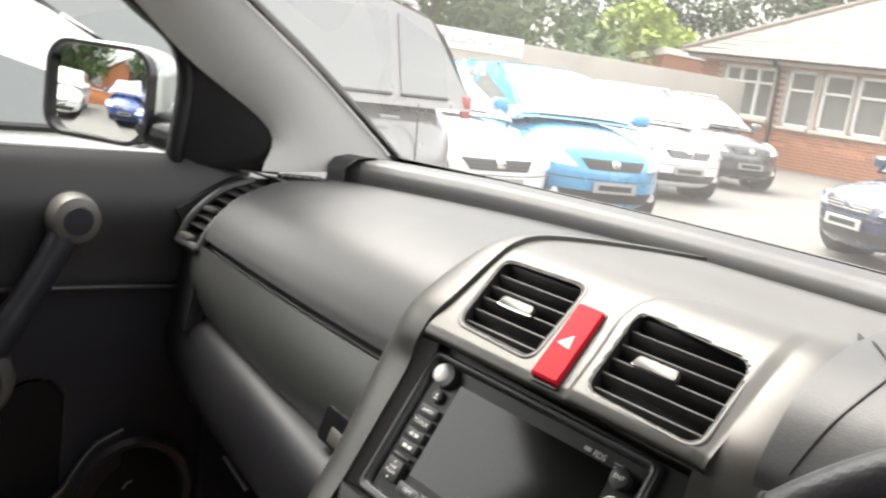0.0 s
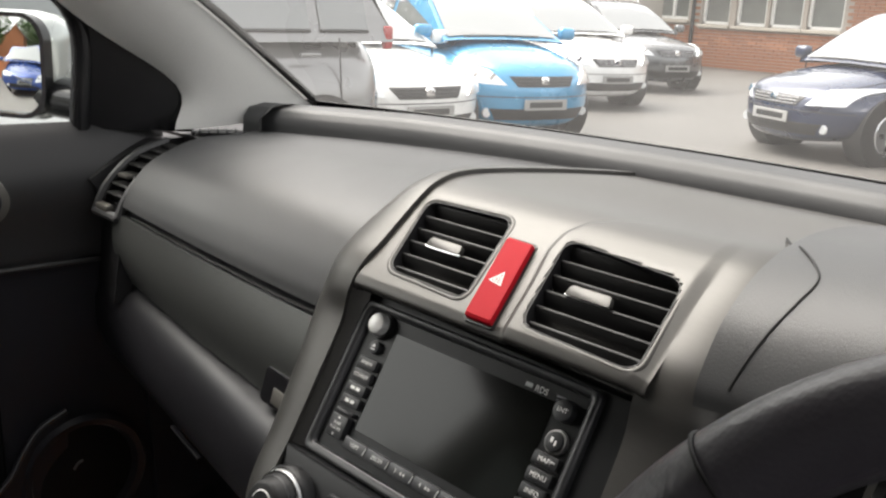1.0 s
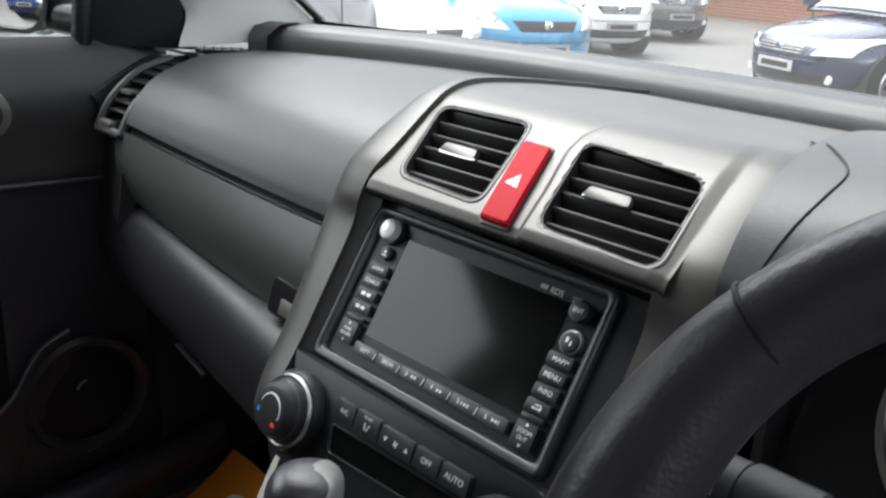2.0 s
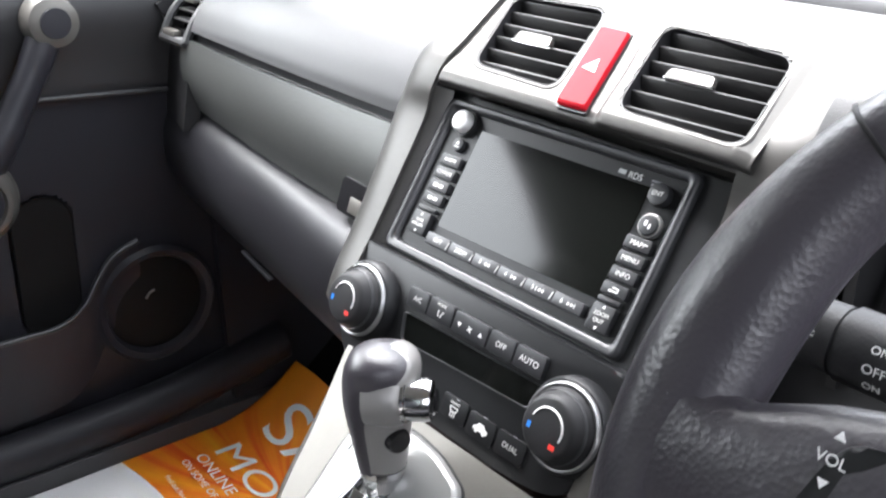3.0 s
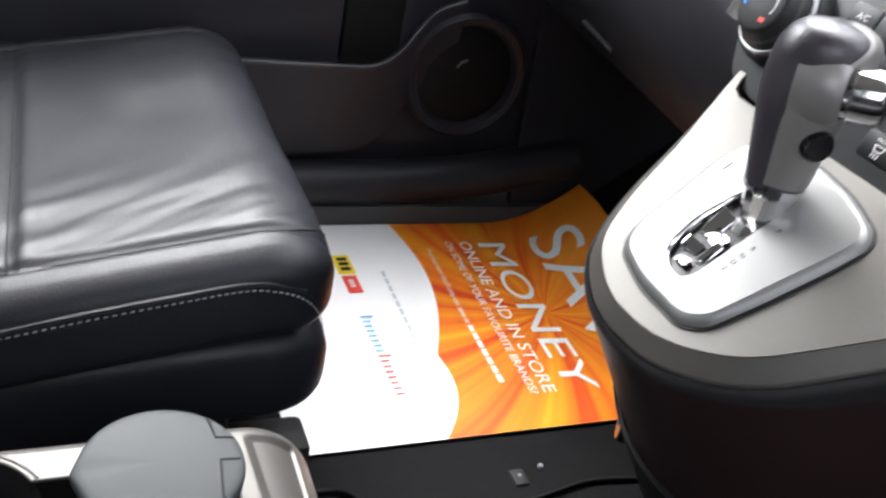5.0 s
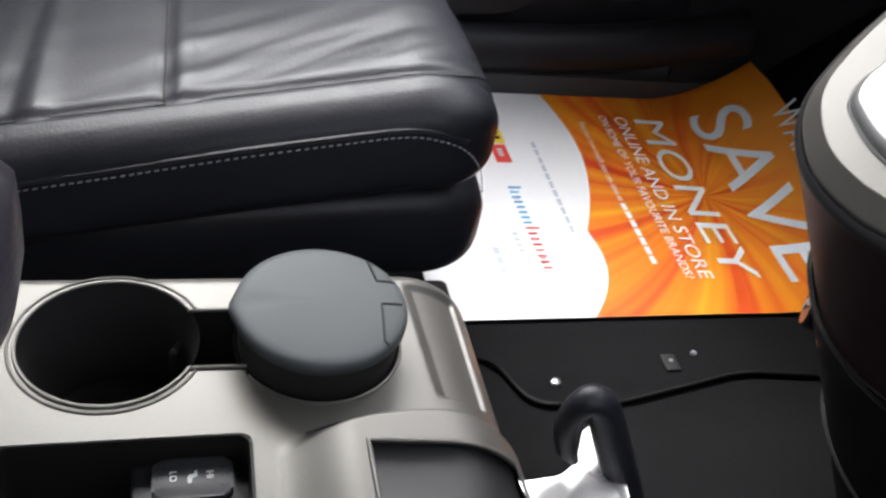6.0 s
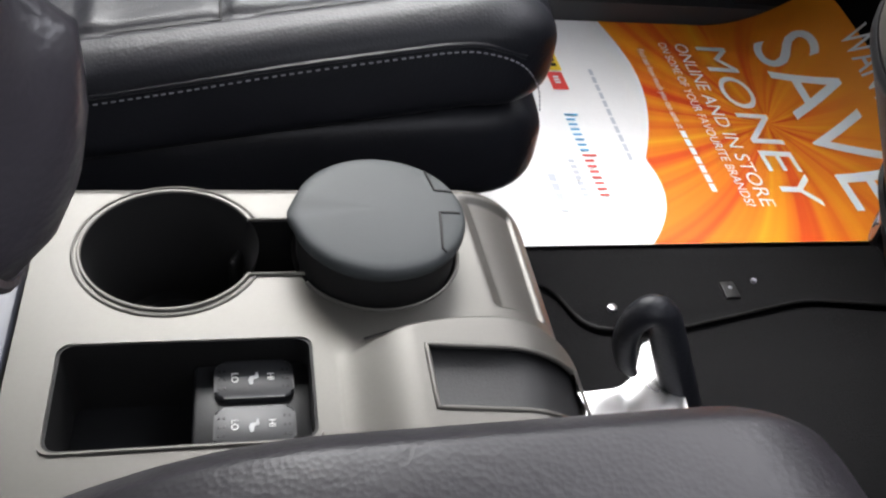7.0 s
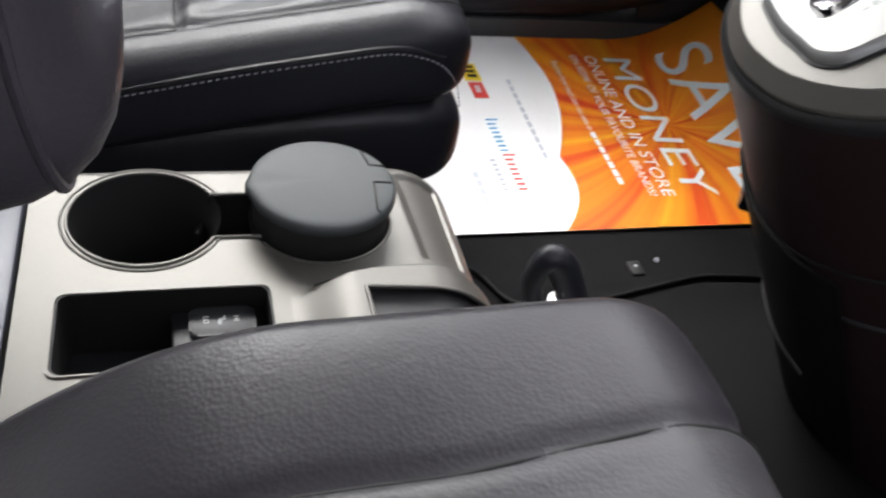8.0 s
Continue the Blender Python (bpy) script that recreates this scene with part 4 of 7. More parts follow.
part("sign", rbox((0.0570, 0.0478, 0.0013), (0.0060, 0.0030, 0.0003), 0, 1, NAV), PALE_PRINT, nav)
part("sign", rbox((0.0850, 0.0480, 0.0013), (0.0080, 0.0014, 0.0003), 0, 1, NAV), STITCH, nav)
part("sign", rbox((0.0850, 0.0455, 0.0013), (0.0066, 0.0014, 0.0003), 0, 1, NAV), STITCH, nav)
part("key_lip", rbox((-0.0940, -0.0280, 0.0005), (0.0200, 0.0036, 0.004), 0.0010, 2, NAV), KEYCAP, nav)
key(nav, NAV, 0.0915, 0.0405, 0.0150, 0.0150, "ENT", 0.0046, round_=True, tall=0.0050)
for a_ in range(4):
    pointer(nav, NAV, 0.0915 + 0.0108 * math.cos(radians(90 * a_)), 0.0405 + 0.0108 * math.sin(radians(90 * a_)), 0.0011, -0.0024, 90 * a_ - 90)
k_ = key(nav, NAV, 0.0935, 0.0198, 0.0135, 0.0135, "", bars=((-0.0016, 0.0008, 0.0020, 0.0034), (0.0018, -0.0008, 0.0014, 0.0034)), round_=True, tall=0.0036)
part("chrome_collar", lathe([(0.0068, 0.0), (0.0086, 0.0), (0.0082, 0.0036), (0.0072, 0.0040)], 28, NAV @ Matrix.Translation((0.0935, 0.0198, -0.0020)), cap=False), SILVER_LIGHT, k_)
for y_, s_ in ((0.0062, "MAP/"), (-0.0050, "MENU"), (-0.0160, "INFO")):
    key(nav, NAV, 0.0920, y_, 0.0205, 0.0088, s_, 0.0050)
part("mark", rbox((0.0985, 0.0070, 0.0024), (0.0030, 0.0008, 0.0002), 0, 1, NAV), WHITE, nav)
back_key = key(nav, NAV, 0.0910, -0.0268, 0.0200, 0.0086, "", bars=((0.0006, 0.0012, 0.0050, 0.0008), (0.0030, 0.0, 0.0008, 0.0028), (0.0006, -0.0012, 0.0050, 0.0008)))
pointer(back_key, NAV, 0.0880, -0.0280, 0.0013, 0.0022, 90)
part("key_lip", rbox((0.0908, -0.0345, 0.0005), (0.0185, 0.0036, 0.004), 0.0010, 2, NAV), KEYCAP, nav)
zoom = key(nav, NAV, 0.0908, -0.0468, 0.0175, 0.0180, "ZOOM\nOUT", 0.0040, tall=0.0034)
pointer(zoom, NAV, 0.0908, -0.0398, 0.0015, 0.0034)
pointer(zoom, NAV, 0.0908, -0.0538, 0.0015, 0.0034, 180)
lettering("R·D·S", 0.0072, PALE_PRINT, nav, NAV @ Matrix.Translation((0.0620, 0.0490, -0.0022)), "lettering", depth=0.00005, slant=0.25)
for dx in (-0.0022, 0.0022):
    part("disc_mark", lathe([(0.0014, 0.0), (0.0024, 0.0), (0.0024, 0.0003), (0.0014, 0.0003)], 20, NAV @ Matrix.Translation((0.0478 + dx, 0.0490, -0.0024)), cap=False), PALE_PRINT, nav)
for dy in (0.0012, -0.0014):
    part("mark", rbox((0.0765, 0.0492 + dy, -0.0023), (0.0075, 0.0014, 0.0003), 0, 1, NAV), STITCH, nav)
part("mark", rbox((-0.0800, 0.0502, -0.0023), (0.0075, 0.0022, 0.0003), 0, 1, NAV), STITCH, nav)
for i, s_ in enumerate(("1RPT", "2RDM", "3◄◄", "4►►", "5|◄◄", "6►►|")):
    xk = -0.0682 + 0.0263 * i
    pk = key(nav, NAV, xk, -0.0475, 0.0258, 0.0092, s_.strip("|◄►") if i > 1 else s_, 0.0048, tall=0.0030, cap=KEYBAR) if i < 2 else key(nav, NAV, xk, -0.0475, 0.0258, 0.0092, "", tall=0.0030, cap=KEYBAR)
    if i > 1:
        lettering(str(i + 1), 0.0048, WHITE, pk, NAV @ Matrix.Translation((xk - 0.0052, -0.0475, 0.0031)), "lettering", depth=0.00005)
        for j in range(2):
            pointer(pk, NAV, xk + 0.0008 + 0.0030 * j, -0.0475, 0.0016, 0.0030, 90 if i % 2 == 0 else -90)
        if i > 3:
            part("mark", rbox((xk + (-0.0020 if i == 4 else 0.0062), -0.0475, 0.0031), (0.0006, 0.0030, 0.0002), 0, 1, NAV), WHITE, pk)
    if i < 5:
        part("slash", rbox((0, 0, 0), (0.0006, 0.0060, 0.0003), 0, 1, NAV @ pose(xk + 0.0118, -0.0475, 0.0031, 0, 0, -12)), WHITE, pk)

climate = thing("climate_panel", "black climate panel with two round knobs and white print", "climate control", (0, -0.13, 0.92))
CL_OUT = rounded([(-0.142, 0.053), (0.131, 0.051), (0.137, 0.004), (0.127, -0.022), (0.113, -0.0405), (0.093, -0.0462), (0.060, -0.0490), (0.010, -0.0480), (-0.040, -0.0470), (-0.090, -0.0440), (-0.122, -0.038), (-0.140, -0.010)], 0.010, 5)
part("panel", prism(CL_OUT, -0.03, -0.003, 0.002, 2, CLIMATE), PANEL_BLACK, climate, "satin black panel")
for x_, w_, s_, z_ in ((-0.0540, 0.0225, "A/C", 0.0054), (0.0340, 0.0245, "OFF", 0.0058), (0.0605, 0.0265, "AUTO", 0.0062)):
    key(climate, CLIMATE, x_, 0.0300, w_, 0.0155, s_, z_, tall=0.0010, r=0.002)
mk = key(climate, CLIMATE, -0.0285, 0.0305, 0.0265, 0.0155, "", tall=0.0010, r=0.002)
lettering("MODE", 0.0034, WHITE, mk, CLIMATE @ Matrix.Translation((-0.0285, 0.0350, 0.0011)), "lettering", depth=0.00005)
part("mark", tube([CLIMATE @ Vector((x, y, 0.0012)) for x, y in ((-0.0302, 0.0312), (-0.0298, 0.0268), (-0.0268, 0.0266), (-0.0266, 0.0290))], 0.0005, 6), WHITE, mk)
pointer(mk, CLIMATE, -0.0255, 0.0300, 0.0012, 0.0010, -90)
fk = key(climate, CLIMATE, 0.0030, 0.0300, 0.0345, 0.0155, "", tall=0.0010, r=0.002)
pointer(fk, CLIMATE, -0.0075, 0.0295, 0.0022, 0.0010, 180)
pointer(fk, CLIMATE, 0.0140, 0.0290, 0.0022, 0.0010)
for a_ in range(4):
    part("mark", rbox((0.0013, 0, 0), (0.0022, 0.0010, 0.0002), 0, 1, CLIMATE @ pose(0.0030, 0.0292, 0.0011, 0, 0, 90 * a_ + 30)), WHITE, fk)
disp = rounded([(-0.0640, 0.0165), (0.0770, 0.0185), (0.0690, 0.0010), (-0.0590, -0.0040)], 0.004)
part("display", prism(disp, -0.004, -0.0020, 0, 1, CLIMATE), SCREEN, climate, "gloss black display window")
part("display_edge", loft([[tuple(CLIMATE @ Vector((x, y, z))) for x, y in scaled(disp, d)] for d, z in ((0.0030, -0.0035), (0.0026, -0.0012), (0.0014, -0.0006), (0.0, -0.0016), (-0.0002, -0.0030))], closed=True, caps=False), BEZEL, climate, "satin rim of the display")
for x_ in (0.0105, 0.0385, 0.0668):
    kk = key(climate, CLIMATE, x_, -0.0280 - 0.0015 * (x_ > 0.02), 0.0265, 0.0170, "DUAL" if x_ > 0.05 else "", 0.0054, tall=-0.0016, r=0.003, cap=PANEL_BLACK)
    if x_ < 0.02:
        lettering("FRONT", 0.0028, WHITE, kk, CLIMATE @ Matrix.Translation((x_, -0.0240, -0.0015)), "lettering", depth=0.00005)
        part("mark", ring(rounded([(x_ - 0.0042, -0.0265), (x_ + 0.0042, -0.0265), (x_ + 0.0028, -0.0305), (x_ - 0.0028, -0.0305)], 0.001), rounded([(x_ - 0.0034, -0.0271), (x_ + 0.0034, -0.0271), (x_ + 0.0022, -0.0299), (x_ - 0.0022, -0.0299)], 0.001), -0.0016, -0.0013, CLIMATE), WHITE, kk)
        for dx in (-0.002, 0, 0.002):
            part("mark", rbox((x_ + dx, -0.0325, -0.0015), (0.0006, 0.0034, 0.0002), 0, 1, CLIMATE), WHITE, kk)
    elif x_ < 0.05:
        part("car_mark", prism([(x_ - 0.0066, -0.0318), (x_ + 0.0066, -0.0318), (x_ + 0.0066, -0.0292), (x_ + 0.0040, -0.0284), (x_ + 0.0022, -0.0262), (x_ - 0.0024, -0.0262), (x_ - 0.0044, -0.0286), (x_ - 0.0066, -0.0294)], -0.0016, -0.0013, 0, 1, CLIMATE), WHITE, kk, "white car sign")
        for dx in (-0.0036, 0.0036):
            part("car_mark", lathe([(0.0, 0.0), (0.0013, 0.0), (0.0013, 0.0003), (0.0, 0.0003)], 12, CLIMATE @ Matrix.Translation((x_ + dx, -0.0322, -0.0016))), WHITE, kk)
    part("tell_tale", rbox((x_ + 0.0015, -0.0205, -0.0016), (0.0034, 0.0009, 0.0003), 0, 1, CLIMATE), STITCH, kk)
BLUE = mat("blue_print", (0.02, 0.22, 0.75), 0.5)
RED_PRINT = mat("red_print", (0.70, 0.03, 0.02), 0.5)
for x_, y_ in ((-0.1065, 0.0095), (0.1065, 0.0060)):
    m = CLIMATE @ Matrix.Translation((x_, y_, 0))
    knob = part("knob", lathe([(0.0, 0.004), (0.0268, 0.004), (0.0264, 0.0100), (0.0236, 0.0150), (0.0226, 0.0168), (0.0206, 0.0222), (0.0190, 0.0246), (0.0170, 0.0254), (0.0, 0.0250)], 56, m), DASH_DARK, climate, "black temperature knob")
    part("knob_base", lathe([(0.0, -0.004), (0.0325, -0.004), (0.0318, 0.0050), (0.0296, 0.0078), (0.0268, 0.0082), (0.0, 0.0082)], 56, m), PANEL_BLACK, knob)
    part("knob_ring", lathe([(0.0262, 0.0112), (0.0270, 0.0118), (0.0280, 0.0112), (0.0287, 0.0080), (0.0262, 0.0080)], 64, m, cap=False), KNOB_RING, knob, "satin silver ring", angle=70)
    part("inner_ring", lathe([(0.0222, 0.0164), (0.0230, 0.0170), (0.0238, 0.0160), (0.0236, 0.0150)], 64, m, cap=False), BEZEL, knob, "thin grey ring", angle=70)
    arc = [m @ Vector((0.0125 * math.cos(radians(a)), 0.0125 * math.sin(radians(a)), 0.0254)) for a in range(-20, 168, 8)]
    part("scale_arc", tube(arc, 0.0009, 6, flat=0.4), WHITE, knob, "white scale")
    part("cold_mark", rbox((-0.0130, -0.0035, 0.0255), (0.0026, 0.0040, 0.0005), 0, 1, m), BLUE, knob, "blue mark")
    part("hot_mark", rbox((0.0082, -0.0095, 0.0255), (0.0045, 0.0030, 0.0005), 0, 1, m), RED_PRINT, knob, "red mark")

# silver lower panel, its dark rim and the wall under it
S_OUT = rounded([(-0.132, 0.165), (-0.126, 0.134), (-0.104, 0.072), (-0.088, 0.015), (-0.066, -0.026), (-0.020, -0.047), (0.036, -0.043), (0.084, -0.012), (0.122, 0.055), (0.150, 0.115), (0.160, 0.165)], 0.03, 5)
S_IN = [p for p in scaled(S_OUT, -0.012) if p[1] <= 0.138]
S_TOP = [(0.128, 0.138), (0.1205, 0.127), (0.113, 0.118), (0.102, 0.1145), (-0.095, 0.1145), (-0.104, 0.118), (-0.109, 0.127), (-0.112, 0.138)]
part("silver_panel", prism(S_IN + S_TOP, -0.012, -0.0002, 0, 1, SHIFT), SILVER, stack, "satin silver lower panel")
part("panel_bevel", loft([[tuple(SHIFT @ Vector((x, y, z))) for x, y in o] for o, z in ((S_OUT, -0.030), (S_OUT, -0.0105), (scaled(S_OUT, -0.0008), -0.0090), (scaled(S_OUT, -0.0115), -0.0008), (scaled(S_OUT, -0.0125), -0.0016))], closed=True, caps=False), SILVER, stack, "bevelled silver edge", angle=20)
rim_o = scaled(S_OUT, 0.0055)
part("panel_rim", loft([[tuple(SHIFT @ Vector((x, y, z))) for x, y in scaled(S_OUT, d)] for d, z in ((0.0002, -0.030), (0.0004, -0.0125), (0.0012, -0.0115), (0.0040, -0.0130), (0.0056, -0.0165), (0.0058, -0.034))], closed=True, caps=False), DASH_DARK, stack, "dark rim", angle=70)
def wall_loop(s, out=0.0):
    """The wall under the panel at the share s of its way down to the floor."""
    row = []
    for x, y in rim_o:
        p = SHIFT @ Vector((x, y, -0.018))
        k = 1.0 - 0.09 * math.sin(math.pi * min(0.5, s * 1.4)) + out / 0.1
        row.append((0.01 + (p.x - 0.01) * k, p.y + 0.222 * s - out * (p.y < -0.2), p.z + (0.435 - p.z) * s))
    return row


# reddish base tint stands in for a red reflection on the black wall
part("lower_wall", loft([wall_loop(k / 14) for k in range(15)], closed=True), mat("red_reflection_plastic", (0.022, 0.0125, 0.0125), 0.52, spec=0.16, grain=0.1, grain_scale=800, bump=0.3, stain=0.1), stack, "black plastic wall down to the floor", angle=60)
part("wall_seam", tube(wall_loop(0.30, 0.0006), 0.0013, 6, closed=True), RUBBER, stack, "thin gap in the wall")
part("wall_ledge", tube(wall_loop(0.42, 0.0), 0.0030, 8, closed=True), DASH_DARK, stack)
# black sheet on the wall stands in for the cubby's shaded inside
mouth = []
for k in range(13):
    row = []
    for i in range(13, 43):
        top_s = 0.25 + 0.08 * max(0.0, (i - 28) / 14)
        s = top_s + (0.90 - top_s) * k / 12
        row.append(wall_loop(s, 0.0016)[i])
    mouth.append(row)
part("cubby", thicken(loft(mouth), 0.003), WALL_BLACK, stack, "black sheet in place of the shaded cubby opening", angle=60)
lip_line = [wall_loop(0.58 + 0.11 * k / 16, 0.004)[21 + k] for k in range(17)]
part("cubby_lip", tube(spline(lip_line, 3), 0.0032, 8), DASH, stack, "grey lip of the cubby")
so_p = Vector(wall_loop(0.35, 0.002)[28])
so = axes(so_p, (0.83, -0.56, 0), (0.0, 0.0, 1.0), (-0.56, -0.83, 0))
socket_ = part("power_socket", lathe([(0.0, -0.012), (0.0150, -0.012), (0.0150, 0.004), (0.0130, 0.006), (0.0, 0.0062)], 32, so), GLOSS_BLACK, stack, "round socket cap")
part("socket_mark", rbox((0.0, 0.0015, 0.0064), (0.0085, 0.0020, 0.0006), 0, 1, so), STITCH, socket_)
part("socket_mark", rbox((-0.0030, -0.0030, 0.0064), (0.0018, 0.0060, 0.0006), 0, 1, so), STITCH, socket_)

# ---- gear lever ----
lever = thing("gear_lever", "black and silver automatic gear lever in a silver gate plate", "gear lever", (0, -0.22, 0.87))
PL = rounded([(-0.0400, 0.1000), (-0.0530, 0.0890), (-0.0555, 0.0720), (-0.0515, 0.0350), (-0.0475, 0.0020), (-0.0375, -0.0115), (-0.0080, -0.0180), (0.0328, -0.0172), (0.0452, -0.0072), (0.0520, 0.0220), (0.0590, 0.0610), (0.0615, 0.0830), (0.0550, 0.0925), (0.0270, 0.1020), (-0.0060, 0.1055)], 0.010, 4)
GATE = rounded([(-0.0140, 0.0790), (-0.0180, 0.0600), (-0.0212, 0.0330), (-0.0170, 0.0115), (-0.0077, 0.0022), (0.0077, 0.0008), (0.0128, 0.0084), (0.0115, 0.0460), (0.0130, 0.0760), (0.0, 0.0860)], 0.006, 4)


def hole_plate(outer, inner, z0, z1, m):
    """A plate with a hole: both outlines are walked by angle round the hole's middle."""
    cx, cy = sum(p[0] for p in inner) / len(inner), sum(p[1] for p in inner) / len(inner)

    def at(poly, a):
        best = 0
        dx, dy = math.cos(a), math.sin(a)
        for (x0, y0), (x1, y1) in zip(poly, poly[1:] + poly[:1]):
            ex, ey = x1 - x0, y1 - y0
            den = dx * ey - dy * ex
            if abs(den) < 1e-12:
                continue
            t = ((x0 - cx) * ey - (y0 - cy) * ex) / den
            s = ((x0 - cx) * dy - (y0 - cy) * dx) / den
            if t > 0 and -1e-6 <= s <= 1 + 1e-6:
                best = max(best, t)
        return (cx + dx * best, cy + dy * best)

    n = 96
    return ring([at(outer, 2 * math.pi * i / n) for i in range(n)], [at(inner, 2 * math.pi * i / n) for i in range(n)], z0, z1, m)


part("gate_rim", prism(scaled(PL, 0.0016), -0.004, 0.0010, 0.0006, 1, SHIFT), DASH_DARK, lever, "dark edge round the plate")
plate = part("gate_plate", hole_plate(scaled(PL, -0.0052), scaled(GATE, 0.0012), 0.0045, 0.0062, SHIFT), SILVER_LIGHT, lever, "bright silver gate plate")
part("plate_bevel", loft([[tuple(SHIFT @ Vector((x, y, z))) for x, y in scaled(PL, d)] for d, z in ((-0.0056, 0.0061), (-0.0030, 0.0052), (-0.0010, 0.0034), (0.0, 0.0008))], closed=True, caps=False), SILVER_LIGHT, plate, "rounded edge of the plate", angle=80)
part("gate_wall", loft([[tuple(SHIFT @ Vector((x, y, z))) for x, y in scaled(GATE, d)] for d, z in ((0.0016, 0.0061), (0.0002, 0.0056), (-0.0008, 0.0040), (-0.0010, 0.0002))], closed=True, caps=False), CHROME, lever, "chrome gate edge", angle=80)
part("gate_floor", prism(GATE, 0.0004, 0.0010, 0, 1, SHIFT), GLOSS_BLACK, lever, "black gate")
for x_, y_, w_, h_, a_, b_ in ((-0.0080, 0.0205, 0.0130, 0.0085, 8, 14), (-0.0020, 0.0330, 0.0150, 0.0100, -6, -12), (-0.0105, 0.0400, 0.0110, 0.0200, 6, 22), (-0.0035, 0.0100, 0.0120, 0.0060, 4, -16), (0.0045, 0.0230, 0.0060, 0.0180, 0, 24)):
    part("gate_step", rbox((0, 0, 0), (w_, h_, 0.0030), 0.0012, 2, SHIFT @ pose(x_, y_, 0.0024, b_ * 0.6, b_, a_)), CHROME, lever, "polished gate step")
for s_, x_, y_ in (("P", 0.0222, 0.0580), ("R", 0.0222, 0.0410), ("N", 0.0220, 0.0340), ("D", 0.0220, 0.0280), ("2", 0.0218, 0.0222)):
    lettering(s_, 0.0046, DASH_DARK, plate, SHIFT @ Matrix.Translation((x_, y_, 0.0063)), "lettering", depth=0.00005)
part("lock_slot", rbox((-0.0420, 0.0700, 0.0062), (0.0014, 0.0075, 0.0005), 0, 1, SHIFT), DASH_DARK, plate)
# the knob in axes of its own: e along its release button, f square to that, both level
KO = Vector((0.0, -0.207, 0.0))
KE, KF = Vector((0.617, 0.787, 0)), Vector((0.787, -0.617, 0))
KNOB = spline([(-0.0155, 0.0015, 0.9045), (-0.0175, 0.0012, 0.9150), (-0.0195, 0.0, 0.9300), (-0.0220, -0.0012, 0.9480), (-0.0240, -0.0014, 0.9650), (-0.0250, 0.0, 0.9800), (-0.0232, 0.0016, 0.9905), (-0.0180, 0.0024, 0.9965), (-0.0085, 0.0030, 0.9995), (-0.0010, 0.0032, 1.0000)], 4)


def knob_point(row, a, grow=0.0):
    """The knob's surface: a row of the profile (half width, offset, height) and the angle from e towards f."""
    half, off, z = -row.x + grow, row.y, row.z + grow * 0.4
    c, s = math.cos(a), math.sin(a)
    e = off + half * math.copysign(abs(c) ** 0.9, c)
    f = 0.004 * (z - 0.905) / 0.09 + half * 0.98 * math.copysign(abs(s) ** 0.9, s)
    return tuple(KO + KE * e + KF * f + Vector((0, 0, z)))


part("grip", loft([[knob_point(r, 2 * math.pi * i / 44) for i in range(44)] for r in KNOB], closed=True), LEATHER_WHEEL, lever, "black leather grip", angle=70)
cover = []
for i, r in enumerate(KNOB[2:-1]):
    k = min(1.0, max(0.0, (r.z - 0.945) / 0.054))
    a0, a1 = -60, 112 - 74 * k * k
    cover.append([knob_point(r, radians(a0 + (a1 - a0) * j / 30), 0.0009 * min(1.0, j / 2, (30 - j) / 2)) for j in range(31)])
part("grip_face", thicken(loft(cover), 0.0012), GRIP_SILVER, lever, "satin silver face", angle=70)


def across(e, f, z, tilt=0.0):
    """A pose at the knob's own place whose z axis runs along its release button."""
    d = (KE * 0.965 + KF * 0.22 + Vector((0, 0, 0.10 + tilt))).normalized()
    side_ = Vector((0, 0, 1)).cross(d).normalized()
    return axes(KO + KE * e + KF * f + Vector((0, 0, z)), side_, d.cross(side_), d)


part("button_boss", lathe([(0.0, -0.014), (0.0190, -0.012), (0.0205, 0.0), (0.0200, 0.008), (0.0182, 0.0125), (0.0160, 0.0140), (0.0, 0.0140)], 40, across(0.0030, 0.0130, 0.9690)), GRIP_SILVER, lever, "satin silver boss", angle=70)
release = part("release_button", lathe([(0.0, 0.0), (0.0150, 0.0), (0.0152, 0.0022), (0.0140, 0.0030), (0.0140, 0.0150), (0.0130, 0.0185), (0.0095, 0.0205), (0.0, 0.0210)], 40, across(0.0150, 0.0195, 0.9705)), CHROME, lever, "chrome release button", angle=30)
part("button_recess", lathe([(0.0, 0.0202), (0.0080, 0.0206), (0.0070, 0.0216), (0.0, 0.0216)], 24, across(0.0150, 0.0195, 0.9705)), GLOSS_BLACK, release)
part("round_button", lathe([(0.0, -0.010), (0.0088, -0.010), (0.0088, 0.0040), (0.0076, 0.0060), (0.0, 0.0064)], 28, axes(KO + KE * 0.0105 + KF * 0.0180 + Vector((0, 0, 0.9395)), KF * 0.50 - KE * 0.866, Vector((0, 0, -1)), KE * 0.50 + KF * 0.866)), GLOSS_BLACK, lever, "black round button")
part("chrome_collar", lathe([(0.0, 0.0), (0.0135, 0.0), (0.0105, 0.006), (0.0112, 0.010), (0.0150, 0.0265), (0.0168, 0.0285), (0.0172, 0.0340), (0.0, 0.0350)], 14, pose(0.0010, -0.2050, 0.8740)), CHROME, lever, "faceted chrome collar", angle=20)


# ---- steering wheel and stalk ----
wheel = thing("steering_wheel", "black leather steering wheel with grey spokes and buttons", "steering wheel", (0.434, -0.22, 1.05))
WT = tilted((0.434, -0.294, 1.118), 66.7)


